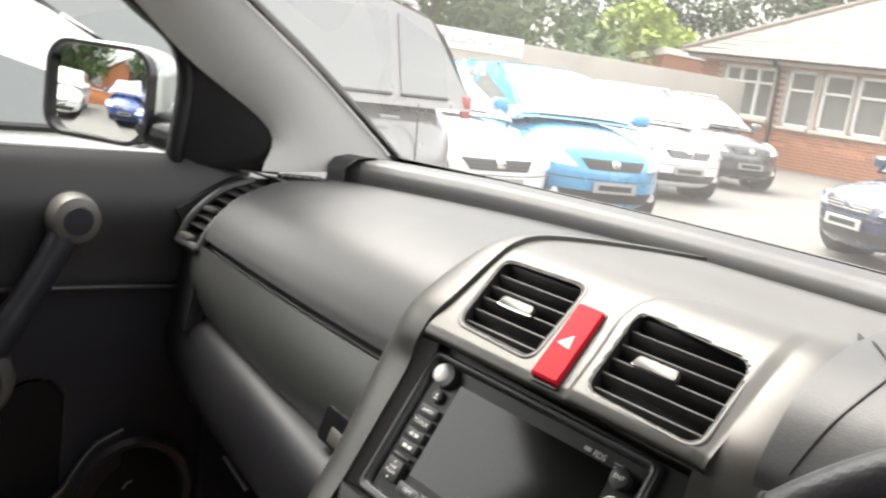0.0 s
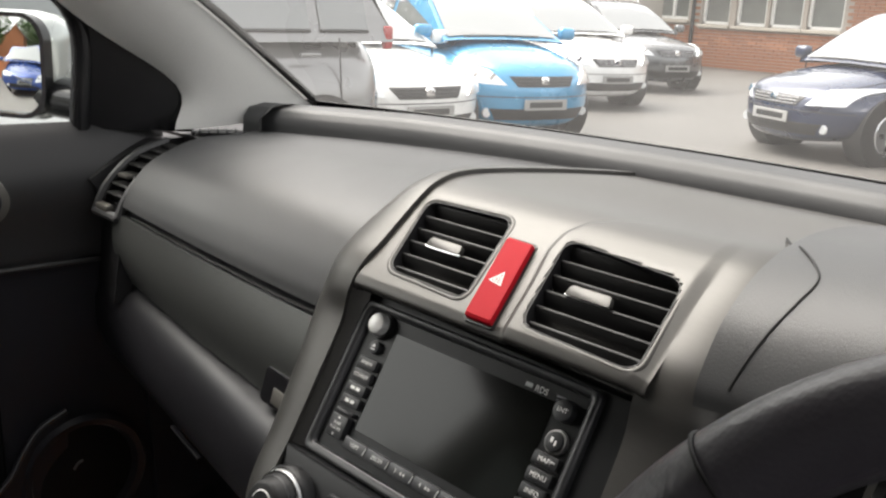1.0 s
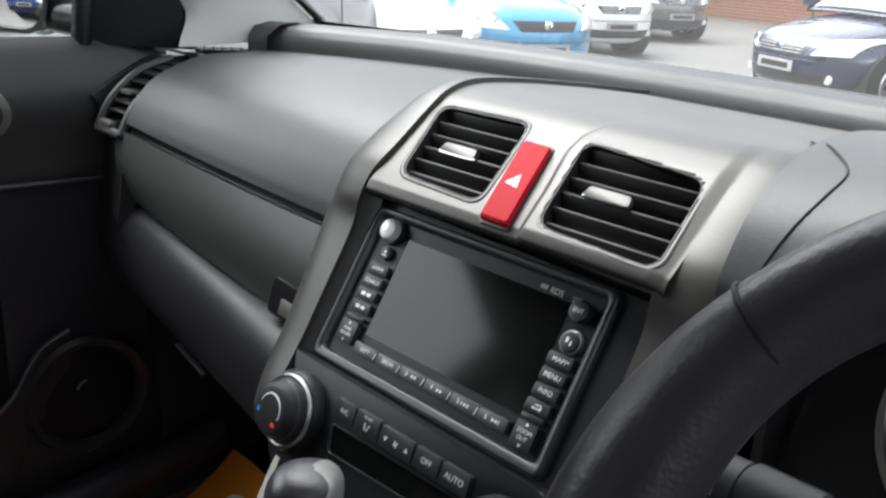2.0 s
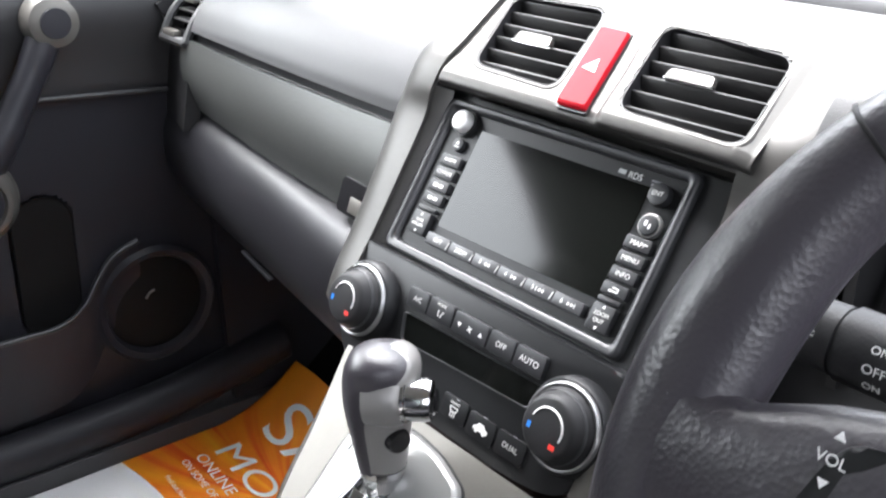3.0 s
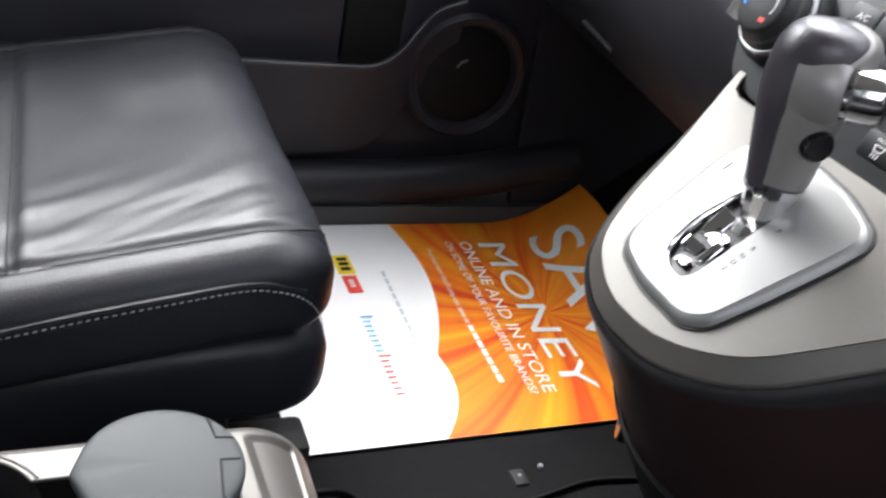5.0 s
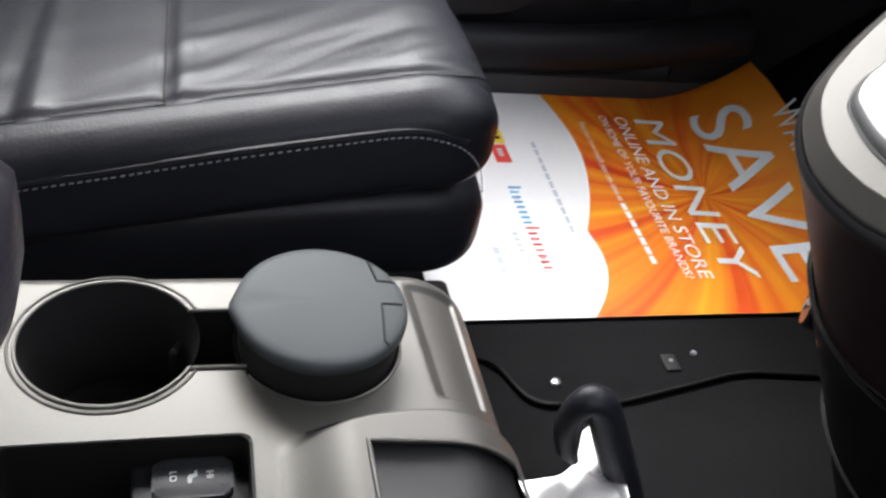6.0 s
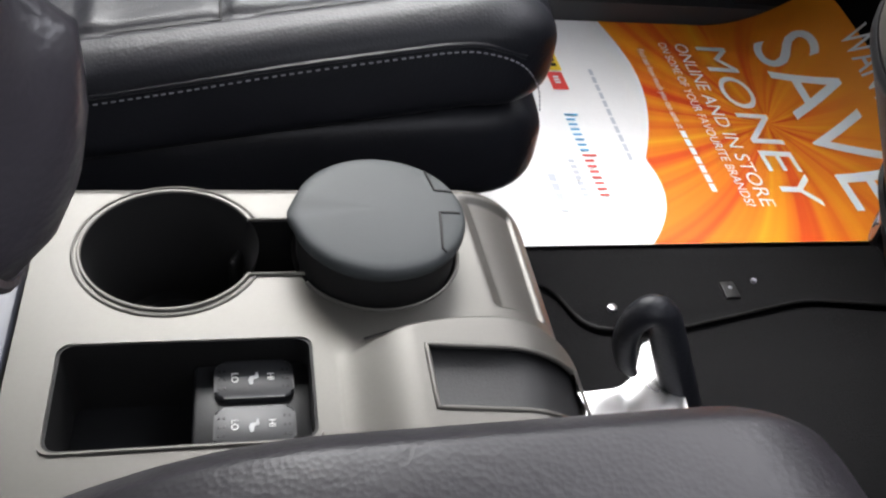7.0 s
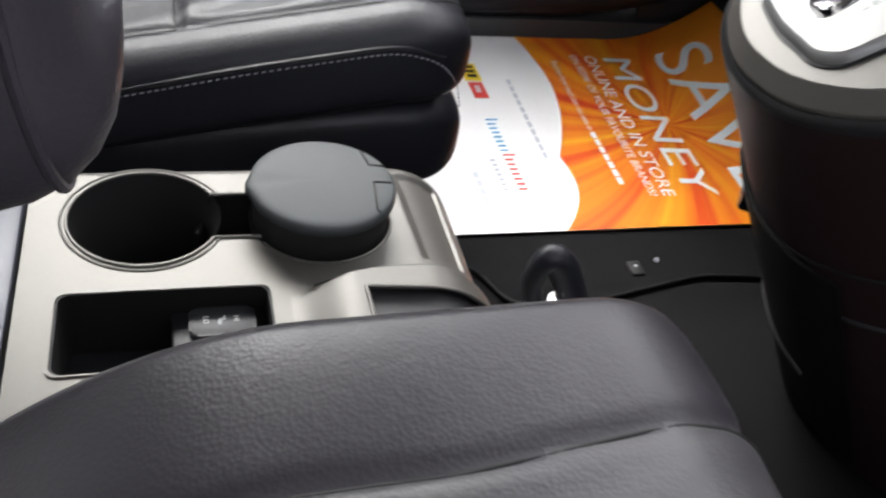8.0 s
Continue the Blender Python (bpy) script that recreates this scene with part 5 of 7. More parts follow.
def rim_loop(a):
    """The rim's section at the angle a, broadened inwards at the thumb rests."""
    d = math.degrees(a) % 360
    k = math.exp(-((d - 172) / 24) ** 2) + math.exp(-(((d - 8 + 180) % 360 - 180) / 24) ** 2)
    half, mid = 0.0170 + 0.0060 * k, 0.168 - 0.0050 * k
    return [tuple(WT @ Vector(((mid + half * math.cos(t)) * math.cos(a), (mid + half * math.cos(t)) * math.sin(a), (0.0165 + 0.001 * k) * math.sin(t)))) for t in [2 * math.pi * i / 24 for i in range(24)]]


rim_rows = [rim_loop(2 * math.pi * i / 120) for i in range(121)]
rim_bm = loft(rim_rows, closed=True, caps=False)
bmesh.ops.remove_doubles(rim_bm, verts=rim_bm.verts, dist=1e-6)
part("rim", rim_bm, LEATHER_WHEEL, wheel, "black leather rim", angle=70)
for a_ in (142, 38):
    c, s = math.cos(radians(a_)), math.sin(radians(a_))
    band = [WT @ Vector((0.168 * c + 0.0176 * math.cos(t) * c, 0.168 * s + 0.0176 * math.cos(t) * s, 0.0176 * math.sin(t))) for t in [2 * math.pi * i / 24 for i in range(24)]]
    part("rim_seam", tube(band, 0.0008, 6, closed=True), RUBBER, wheel)
for s_ in (-1, 1):
    rows = []
    for k, (x, yt, yb, d) in enumerate(((0.164, 0.034, -0.040, 0.000), (0.152, 0.020, -0.031, 0.003), (0.138, 0.019, -0.029, 0.006), (0.115, 0.029, -0.034, 0.010), (0.085, 0.038, -0.045, 0.016), (0.055, 0.046, -0.060, 0.020))):
        loop = []
        for i in range(20):
            a = 2 * math.pi * i / 20
            loop.append(tuple(WT @ Vector((s_ * x, (yt + yb) / 2 + (yt - yb) / 2 * math.copysign(abs(math.cos(a)) ** 0.6, math.cos(a)), d + 0.016 * math.sin(a)))))
        rows.append(loop)
    part("spoke", loft(rows, closed=True), LEATHER_WHEEL, wheel, "leather covered spoke", angle=60)
    pad_m = WT @ Matrix.Translation((s_ * 0.088, 0.010, 0.026))
    keys_ = part("button_pad", prism([(-s_ * x, y) for x, y in rounded([(-0.030, -0.034), (0.036, -0.044), (0.036, 0.024), (-0.016, 0.013)], 0.006)], -0.008, 0.002, 0.002, 2, pad_m), PANEL_BLACK, wheel, "black button pad")
    if s_ < 0:
        lettering("VOL", 0.0046, WHITE, keys_, pad_m @ Matrix.Translation((-0.017, 0.007, 0.0030)), "lettering", depth=0.00005)
    for dy in (0.0068, -0.0066):
        part("arrow", prism([(-0.0016, -0.001), (0.0016, -0.001), (0, 0.0016)] if dy > 0 else [(-0.0016, 0.001), (0, -0.0016), (0.0016, 0.001)], 0.0020, 0.0024, 0, 1, pad_m @ Matrix.Translation((s_ * 0.017, dy + 0.007, 0.0006))), WHITE, keys_)
hub = [[tuple(WT @ Vector((0.075 * k * math.copysign(abs(math.cos(a)) ** 0.7, math.cos(a)), -0.008 + 0.066 * k * math.copysign(abs(math.sin(a)) ** 0.7, math.sin(a)), d))) for a in [2 * math.pi * i / 32 for i in range(32)]] for k, d in ((1.0, 0.0), (1.0, 0.022), (0.94, 0.036), (0.8, 0.044), (0.4, 0.048), (0.05, 0.049))]
part("hub", loft(hub, closed=True), DASH_DARK, wheel, "black airbag cover", angle=60)
part("column", tube([(0.434, -0.28, 1.11), (0.434, -0.02, 1.02)], [0.058, 0.070], 24), DASH_DARK, wheel, "black column shroud")
stalk = thing("wiper_stalk", "black wiper stalk with white markings", "stalk", (0.30, -0.216, 1.127))
SX = axes((0.266, -0.219, 1.132), (0, -0.55, 0.835), (0, -0.835, -0.55), (1, 0, 0))
body = part("stalk_body", lathe([(0.0, 0.0), (0.010, 0.0005), (0.0130, 0.003), (0.0135, 0.022), (0.0128, 0.0225), (0.0128, 0.024), (0.0145, 0.0245), (0.0145, 0.050), (0.0135, 0.051), (0.0125, 0.085), (0.011, 0.15), (0.0, 0.15)], 28, SX), DASH_DARK, stalk, "black turning end")
for s_, z_, a_, sz in (("OFF", 0.012, 20, 0.0055), ("ON", 0.040, 6, 0.0042), ("OFF", 0.040, 34, 0.0050), ("ON", 0.040, 60, 0.0042)):
    a = radians(a_ + 20)
    n_ = Vector((math.cos(a), math.sin(a), 0))
    t_ = Vector((-math.sin(a), math.cos(a), 0))
    m = SX @ axes(n_ * 0.0150 + Vector((0, 0, z_)), (0, 0, 1), -t_, n_)
    lettering(s_, sz, WHITE, body, m, "lettering", depth=0.00005)

# ---- console between the seats ----
console = thing("console_tray", "satin metallic console tray with cup holders and a pocket", "console", (0.01, -0.56, 0.45))
TOP = 0.686
CUP, CAP = (-0.032, -0.628), (-0.0275, -0.5225)
CR = 0.0440
cons_out = [(-0.088, -0.690), (-0.089, -0.560), (-0.086, -0.470), (-0.080, -0.445), (-0.066, -0.430), (-0.030, -0.424), (0.030, -0.424), (0.075, -0.430), (0.100, -0.440), (0.118, -0.470), (0.120, -0.700), (0.02, -0.694)]


# the top as a fine sheet with the wells left open, rolling down at its front end
def cons_z(x, y):
    roll = max(0.0, (y + 0.470) / 0.052)
    z = TOP - 0.060 * (1 - math.sqrt(max(0.0, 1 - min(1.0, roll) ** 2)))
    edge = max(0.0, (-0.074 - x) / 0.016)
    z -= 0.012 * edge ** 2
    if x > 0.018 and y > -0.548:
        s, q = min(1.0, (x - 0.0250 - 3.5 * (y + 0.482) ** 2) / 0.009), min(1.0, max(0.0, (y + 0.552) / 0.040))
        s = max(0.0, s)
        z += 0.0120 * s * s * (3 - 2 * s) * q * q * (3 - 2 * q)
    if -0.076 < x < 0.018 and -0.470 < y < -0.434:
        r = [min(1.0, max(0.0, q)) for q in ((x + 0.074) / 0.004, (0.016 - x) / 0.004, (y + 0.467 - 0.04 * (x + 0.03)) / 0.006, (-0.434 - y) / 0.003)]
        z -= 0.0038 * r[0] * r[1] * r[2] * r[3]
    return z


def in_wells(x, y):
    if math.hypot(x - CUP[0], y - CUP[1]) < CR or math.hypot(x - CAP[0], y - CAP[1]) < CR:
        return True
    if -0.052 < x < -0.011 and CUP[1] < y < CAP[1]:
        return True
    return 0.033 < x < 0.0915 and -0.674 < y < -0.560 or (0.050 < x - 0.10 * (y + 0.508) < 0.087 and -0.508 < y < -0.432)


tray = sheet(lambda u, v: (-0.090 + 0.212 * u, -0.694 + 0.274 * v, cons_z(-0.090 + 0.212 * u, -0.694 + 0.274 * v)), 210, 272)
bmesh.ops.delete(tray, geom=[f for f in tray.faces if in_wells(f.calc_center_median().x, f.calc_center_median().y)], context="FACES")
top = part("tray_top", tray, SILVER, console, "satin warm silver top", angle=60)
WELL = mat("black_well_lining", (0.012, 0.012, 0.012), 0.55, spec=0.2, stain=0.1)
for nm, (cx, cy) in (("cup_well", CUP), ("cap_well", CAP)):
    part(nm, lathe([(CR + 0.0005, 0.0008), (CR, -0.004), (CR - 0.003, -0.012), (CR - 0.006, -0.070), (0.0, -0.072)], 56, pose(cx, cy, TOP), cap=False), WELL, console, "black cup well")
ring_pts = [(CUP[0] + (CR + 0.0005) * math.cos(a), CUP[1] + (CR + 0.0005) * math.sin(a), TOP + 0.0006) for a in [radians(90 + 28) + radians(304) * i / 48 for i in range(49)]]
ring_pts = [(-0.0525, CAP[1] - CR + 0.006, TOP + 0.0006), (-0.0525, -0.5892, TOP + 0.0006)] + ring_pts + [(-0.0105, -0.5892, TOP + 0.0006), (-0.0105, CAP[1] - CR + 0.006, TOP + 0.0006)]
part("well_lip", tube([(CUP[0] + (x - CUP[0]) * 1.085, CUP[1] + (y - CUP[1]) * 1.075, z - 0.0006) for x, y, z in ring_pts[2:-2]], 0.0009, 8), SILVER, console, "outer machined line")
part("cap_edge", tube([(CAP[0] + (CR + 0.0004) * math.cos(a), CAP[1] + (CR + 0.0004) * math.sin(a), TOP + 0.0004) for a in [radians(-58) + radians(296) * i / 60 for i in range(61)]], 0.0010, 8), SILVER, console, "machined edge of the front well")
part("well_edge", tube(ring_pts, 0.0011, 8), SILVER, console, "bright machined edge")
part("channel", join(rbox((-0.0315, -0.574, TOP - 0.040), (0.040, 0.030, 0.004), 0), rbox((-0.0535, -0.572, TOP - 0.021), (0.003, 0.036, 0.040), 0), rbox((-0.0095, -0.572, TOP - 0.021), (0.003, 0.036, 0.040), 0)), RUBBER, console, "black channel between the wells")
part("cup_finger", rbox((0, 0, 0), (0.015, 0.006, 0.034), 0.0028, 3, pose(-0.0505, -0.5945, TOP - 0.040, 0, 0, -28)), WELL, console, "black cup finger")
part("cup_mat", lathe([(0.0, 0.0), (0.030, 0.0), (0.030, 0.003), (0.027, 0.004), (0.0, 0.004)], 40, pose(CUP[0] + 0.004, CUP[1], TOP - 0.068)), PANEL_BLACK, console, "grey cup mat")
pk0, pk1 = (0.033, -0.674), (0.0915, -0.560)
po = rect(pk0[0], pk0[1], pk1[0], pk1[1], 0.006, 5)
part("pocket_edge", ring(scaled(po, 0.0020), po, TOP - 0.004, TOP + 0.0012), SILVER, console, "bright pocket edge")
part("pocket_wall", ring(po, scaled(po, -0.0016), TOP - 0.050, TOP + 0.0004), RUBBER, console, "black pocket")
part("pocket_floor", prism(scaled(po, -0.001), TOP - 0.052, TOP - 0.046, 0, 1), PANEL_BLACK, console)
part("switch_plate", rbox((0.0622, -0.588, TOP - 0.030), (0.056, 0.054, 0.028), 0.002, 2), PANEL_BLACK, console, "black switch plate")
for x_ in (0.0465, 0.0735):
    sw = part("seat_heater_switch", prism(rect(x_ - 0.0112, -0.6055, x_ + 0.0112, -0.5690, 0.0045, 5), TOP - 0.018, TOP - 0.0125, 0.0018, 3), KEYCAP, console, "black seat heater switch")
    for s_, dy in (("HI", 0.0078), ("LO", -0.0088)):
        lettering(s_, 0.0046, WHITE, sw, pose(x_ - 0.001, -0.5875 + dy, TOP - 0.0124), "lettering", depth=0.00005)
    part("seat_mark", prism([(x_ + px_ * 0.8, -0.5876 + py_ * 0.8) for px_, py_ in ((0.0042, -0.0022), (0.0040, -0.0004), (0.0004, 0.0002), (-0.0006, 0.0030), (-0.0044, 0.0026), (-0.0044, 0.0014), (-0.0022, 0.0010), (-0.0016, -0.0020), (0.0010, -0.0030))], TOP - 0.0126, TOP - 0.0122), PALE_PRINT, sw, "pale seat sign")
    for dy in (0.0135, 0.0158, -0.0135, -0.0158):
        part("dimple", join(*[rbox((x_ + dx, -0.5875 + dy, TOP - 0.0124), (0.0011, 0.0011, 0.0003), 0) for dx in (-0.005, 0, 0.005)]), PANEL_BLACK, sw)
# roller cover in the raised corner
def roller(u, v):
    y = -0.510 + 0.080 * v
    x = 0.048 + 0.041 * u + 0.10 * (y + 0.508)
    return (x, y, cons_z(x, y) - 0.0040 - 0.003 * math.sin(math.pi * u) ** 0.5)


part("roller_cover", sheet(roller, 12, 40, 0.002), DASH_DARK, console, "dark grey curved roller cover", angle=60)
slots = [(0.050 + 0.10 * (y + 0.508), y) for y in [-0.434 - 0.0037 * i for i in range(21)]] + [(0.050 + 0.037 * i / 8, -0.508) for i in range(1, 8)] + [(0.087 + 0.10 * (y + 0.508), y) for y in [-0.508 + 0.0037 * i for i in range(21)]]
part("roller_edge", tube([(x, y, cons_z(x, y) - 0.0002) for x, y in slots], 0.0014, 10), SILVER, console, "rounded frame edge", angle=80)
hump = spline([(0.0250 + 3.5 * (y + 0.482) ** 2, y, cons_z(0.0252 + 3.5 * (y + 0.482) ** 2, y) + 0.0001) for y in (-0.535, -0.520, -0.505, -0.485, -0.465, -0.450, -0.440)], 6)
part("hump_gap", tube(hump, 0.0006, 8), RUBBER, console)
side = [[(x * (1 if k < 2 else 0.98), y, z) for x, y in cons_out] for k, z in enumerate((TOP - 0.075, TOP - 0.08, 0.55, 0.45))]
part("console_body", loft(side, closed=True), DASH_DARK, console, "black plastic body down to the floor")
skirt = [[(x, y, cons_z(min(0.11, max(-0.088, x)), min(-0.424, max(-0.69, y))) - 0.001 if k == 0 else TOP - 0.085) for x, y in cons_out] for k in range(2)]
part("console_skirt", loft(skirt, closed=True, caps=False), SILVER, console)
part("rear_strip", rbox((0.015, -0.708, TOP - 0.012), (0.21, 0.022, 0.020), 0.004, 2, pose(0, 0, 0)), mat("blue_grey_plastic", (0.085, 0.09, 0.11), 0.45, grain=0.05, grain_scale=600, stain=0.08), console, "blue-grey strip at the back")
part("rear_lid", rbox((0.015, -0.80, TOP - 0.02), (0.20, 0.16, 0.03), 0.010, 3), DASH_DARK, console, "black rear lid")

# lidded ashtray cup standing in the front well
cup = thing("ashtray_cup", "dark grey lidded ashtray cup in the cup holder", "ashtray", (CAP[0], CAP[1], TOP - 0.07))
CZ = pose(CAP[0], CAP[1], TOP - 0.007) @ Matrix.Diagonal((1.03, 1.03, 1.0, 1.0))
part("cup_body", lathe([(0.0, -0.066), (0.034, -0.066), (0.0395, 0.002), (0.0408, 0.006), (0.0416, 0.024), (0.0406, 0.0256), (0.0400, 0.0274), (0.0, 0.0274)], 56, CZ), RUBBER, cup, "black body")
LID = lathe([(0.0, 0.0272), (0.0425, 0.0272), (0.0436, 0.0284), (0.0438, 0.0316), (0.0431, 0.0340), (0.0414, 0.0351), (0.0380, 0.0357), (0.030, 0.0363), (0.016, 0.0369), (0.0, 0.0371)], 72)
for v_ in LID.verts:
    a = math.atan2(v_.co.y, v_.co.x)
    k = math.exp(-(((math.degrees(a) + 92 + 180) % 360 - 180) / 9) ** 2) * min(1, max(0, (math.hypot(v_.co.x, v_.co.y) - 0.012) / 0.03))
    v_.co.z -= 0.0016 * k * (v_.co.z > 0.033)
    v_.co.x += 0.0022 * k * math.cos(a)
    v_.co.y += 0.0022 * k * math.sin(a)
lid = part("lid", moved(LID, CZ), CAP_GREY, cup, "dark grey flip lid", angle=50)
LID_Z = ((0.0, 0.0372), (0.016, 0.0370), (0.030, 0.0364), (0.0380, 0.0358), (0.0414, 0.0352), (0.0438, 0.0318))


def on_lid(x, y):
    r = math.hypot(x, y)
    for (r0, z0), (r1, z1) in zip(LID_Z, LID_Z[1:]):
        if r <= r1:
            return CZ @ Vector((x, y, z0 + (z1 - z0) * (r - r0) / (r1 - r0)))
    return CZ @ Vector((x, y, 0.0300))


for keys in (((-0.031, 0.0275), (-0.0145, 0.0300), (-0.0140, 0.0405)), ((0.0030, 0.0405), (0.0030, 0.0300), (0.0290, 0.0275), (0.0305, 0.0290))):
    line = []
    for (xa, ya), (xb, yb) in zip(keys, keys[1:]):
        line += [on_lid(xa + (xb - xa) * k / 6, ya + (yb - ya) * k / 6) for k in range(6)]
    part("hinge_gap", tube(line + [on_lid(*keys[-1])], 0.00075, 6), RUBBER, lid)
part("lid_seam", tube([CZ @ Vector((0.0410 * math.cos(a), 0.0410 * math.sin(a), 0.0264)) for a in [2 * math.pi * i / 64 for i in range(64)]], 0.0011, 6, closed=True), RUBBER, cup)

# handbrake lever
brake = thing("handbrake", "black leather handbrake grip on a silver lever", "handbrake", (0.03, -0.33, 0.46))
gp = spline([(0.0350, -0.3850, 0.6500), (0.0345, -0.3915, 0.6600), (0.0335, -0.3965, 0.6760), (0.0335, -0.3955, 0.6900), (0.0338, -0.3895, 0.6985), (0.0340, -0.3815, 0.6945), (0.0340, -0.3740, 0.6800), (0.0345, -0.3620, 0.6540), (0.0360, -0.3430, 0.6130), (0.0370, -0.3200, 0.5600)], 6)
taper = [0.0028, 0.0058, 0.0066, 0.0074, 0.0084, 0.0092, 0.0098, 0.0104, 0.0110, 0.0118]
part("grip", tube(gp, [taper[i // 6] + (taper[min(9, i // 6 + 1)] - taper[i // 6]) * (i % 6) / 6 for i in range(len(gp))], 20), LEATHER, brake, "black leather grip with a curled end", angle=70)
blade_o = rounded([(0.0391, -0.4600), (0.0391, -0.4194), (0.0372, -0.3911), (0.0284, -0.3782), (0.0030, -0.3650), (0.0030, -0.3560), (0.0300, -0.3520), (0.0800, -0.3600), (0.0800, -0.4600)], 0.005, 4)
part("lever_blade", prism(blade_o, -0.006, 0.0, 0.002, 2, Matrix.Translation((0, 0, 0.640))), mat("polished_lever_metal", (0.93, 0.93, 0.92), 0.30, 0.85, stain=0.02), brake, "bright silver lever", angle=30)
part("pivot", rbox((0.035, -0.36, 0.49), (0.05, 0.13, 0.10), 0.012, 3), RUBBER, brake, "black pivot cover")

# ---- seats ----
def cushion_point(spec, y, k, a):
    """A point of a stuffed cushion's section: y along the car, k its fullness there, a the angle round the section."""
    half, e, h = spec["half"], spec["e"], (spec["top"] - spec["low"]) / 2
    c, s = math.cos(a), math.sin(a)
    x = half * (0.80 + 0.20 * k) * math.copysign(abs(c) ** e, c)
    z = h * max(k, 0.02) * math.copysign(abs(s) ** e, s)
    t = abs(x) / half
    if s > 0:
        z += (spec["bolster"] * max(0, (t - 0.5) / 0.5) ** 1.3 * (1 - max(0, t - 0.92) * 6) - 0.010 * max(0, 1 - t * 1.9)) * k
        seam = spec["seam"] + spec["flare"] * max(0.0, y + 0.52)
        front = 1 / (1 + math.exp(-(y - spec["cross"]) / 0.008))
        q = x + 0.40 * y
        w = noise.noise(Vector((q * 30 + spec["seed"], y * 5.5, spec["seed"]))) * 0.7 + noise.noise(Vector((q * 75 + spec["seed"], y * 13, spec["seed"]))) * 0.35
        fine = noise.noise(Vector((x * 24, y * 120, spec["seed"]))) * 0.35
        flat_ = max(0.0, min(1.0, (seam - t) / 0.08))
        z += spec["wave"] * k * (w * flat_ * (0.35 + 0.65 * front) + fine * (1 - flat_) * 0.12)
        z -= 0.0036 * math.exp(-((t - seam) * half / 0.0045) ** 2) * min(1, s * 4)
        if t < seam:
            for line in (spec["cross"], spec["cross"] - 0.098):
                z -= 0.0036 * math.exp(-((y - line) / 0.0045) ** 2) - 0.0030 * math.exp(-((y - line - 0.012) / 0.010) ** 2)
    return (spec["cx"] + x, y, (spec["top"] + spec["low"]) / 2 + z + spec["tilt"] * (min(y, -0.43) + 0.43) - spec["sag"] * max(0.0, -0.56 - y) ** 2)


def cushion(spec, n=220, m=96):
    rows, y0, y1 = [], spec["back"], spec["front"]
    for i in range(m + 1):
        s = i / m
        if s <= 0.78:
            y, k = y0 + (y1 - 0.055 - y0) * s / 0.78, 1.0
        else:
            b = (s - 0.78) / 0.22 * math.pi / 2
            y, k = y1 - 0.055 + 0.055 * math.sin(b), math.cos(b) ** 0.6
        rows.append([cushion_point(spec, y, k, 2 * math.pi * j / n) for j in range(n)])
    return loft(rows, closed=True)


def side_run(spec, sign, keys, out=0.0008):
    """Points on a cushion's side at heights (y, z)."""
    pts = []
    for y, z in keys:
        a = min((math.pi * j / 800 for j in range(400)), key=lambda q: abs(cushion_point(spec, y, 1.0, q)[2] - z) + (0 if q < 1.0 else 1))
        p = cushion_point(spec, y, 1.0, a)
        pts.append((spec["cx"] + sign * (p[0] - spec["cx"] + out), y, z))
    return pts


def stitch_line(keys, parent, pitch, size=(0.0030, 0.0009, 0.0009)):
    fine, pts, left = spline(keys, 40), [], 0.0
    for a, b in zip(fine, fine[1:]):
        left += (b - a).length
        if left >= pitch:
            pts.append(b)
            left = 0.0
    out = []
    for a, b in zip(pts, pts[1:]):
        d = (b - a).normalized()
        side_ = d.cross(Vector((0.3, 0.2, 0.93))).normalized()
        out.append(rbox((0, 0, 0), (min(size[0], 0.62 * (b - a).length), size[1], size[2]), 0, 1, axes(a.lerp(b, 0.5), d, side_, d.cross(side_))))
    part("stitching", join(*out), STITCH, parent, "pale grey stitches", kind="stuff")


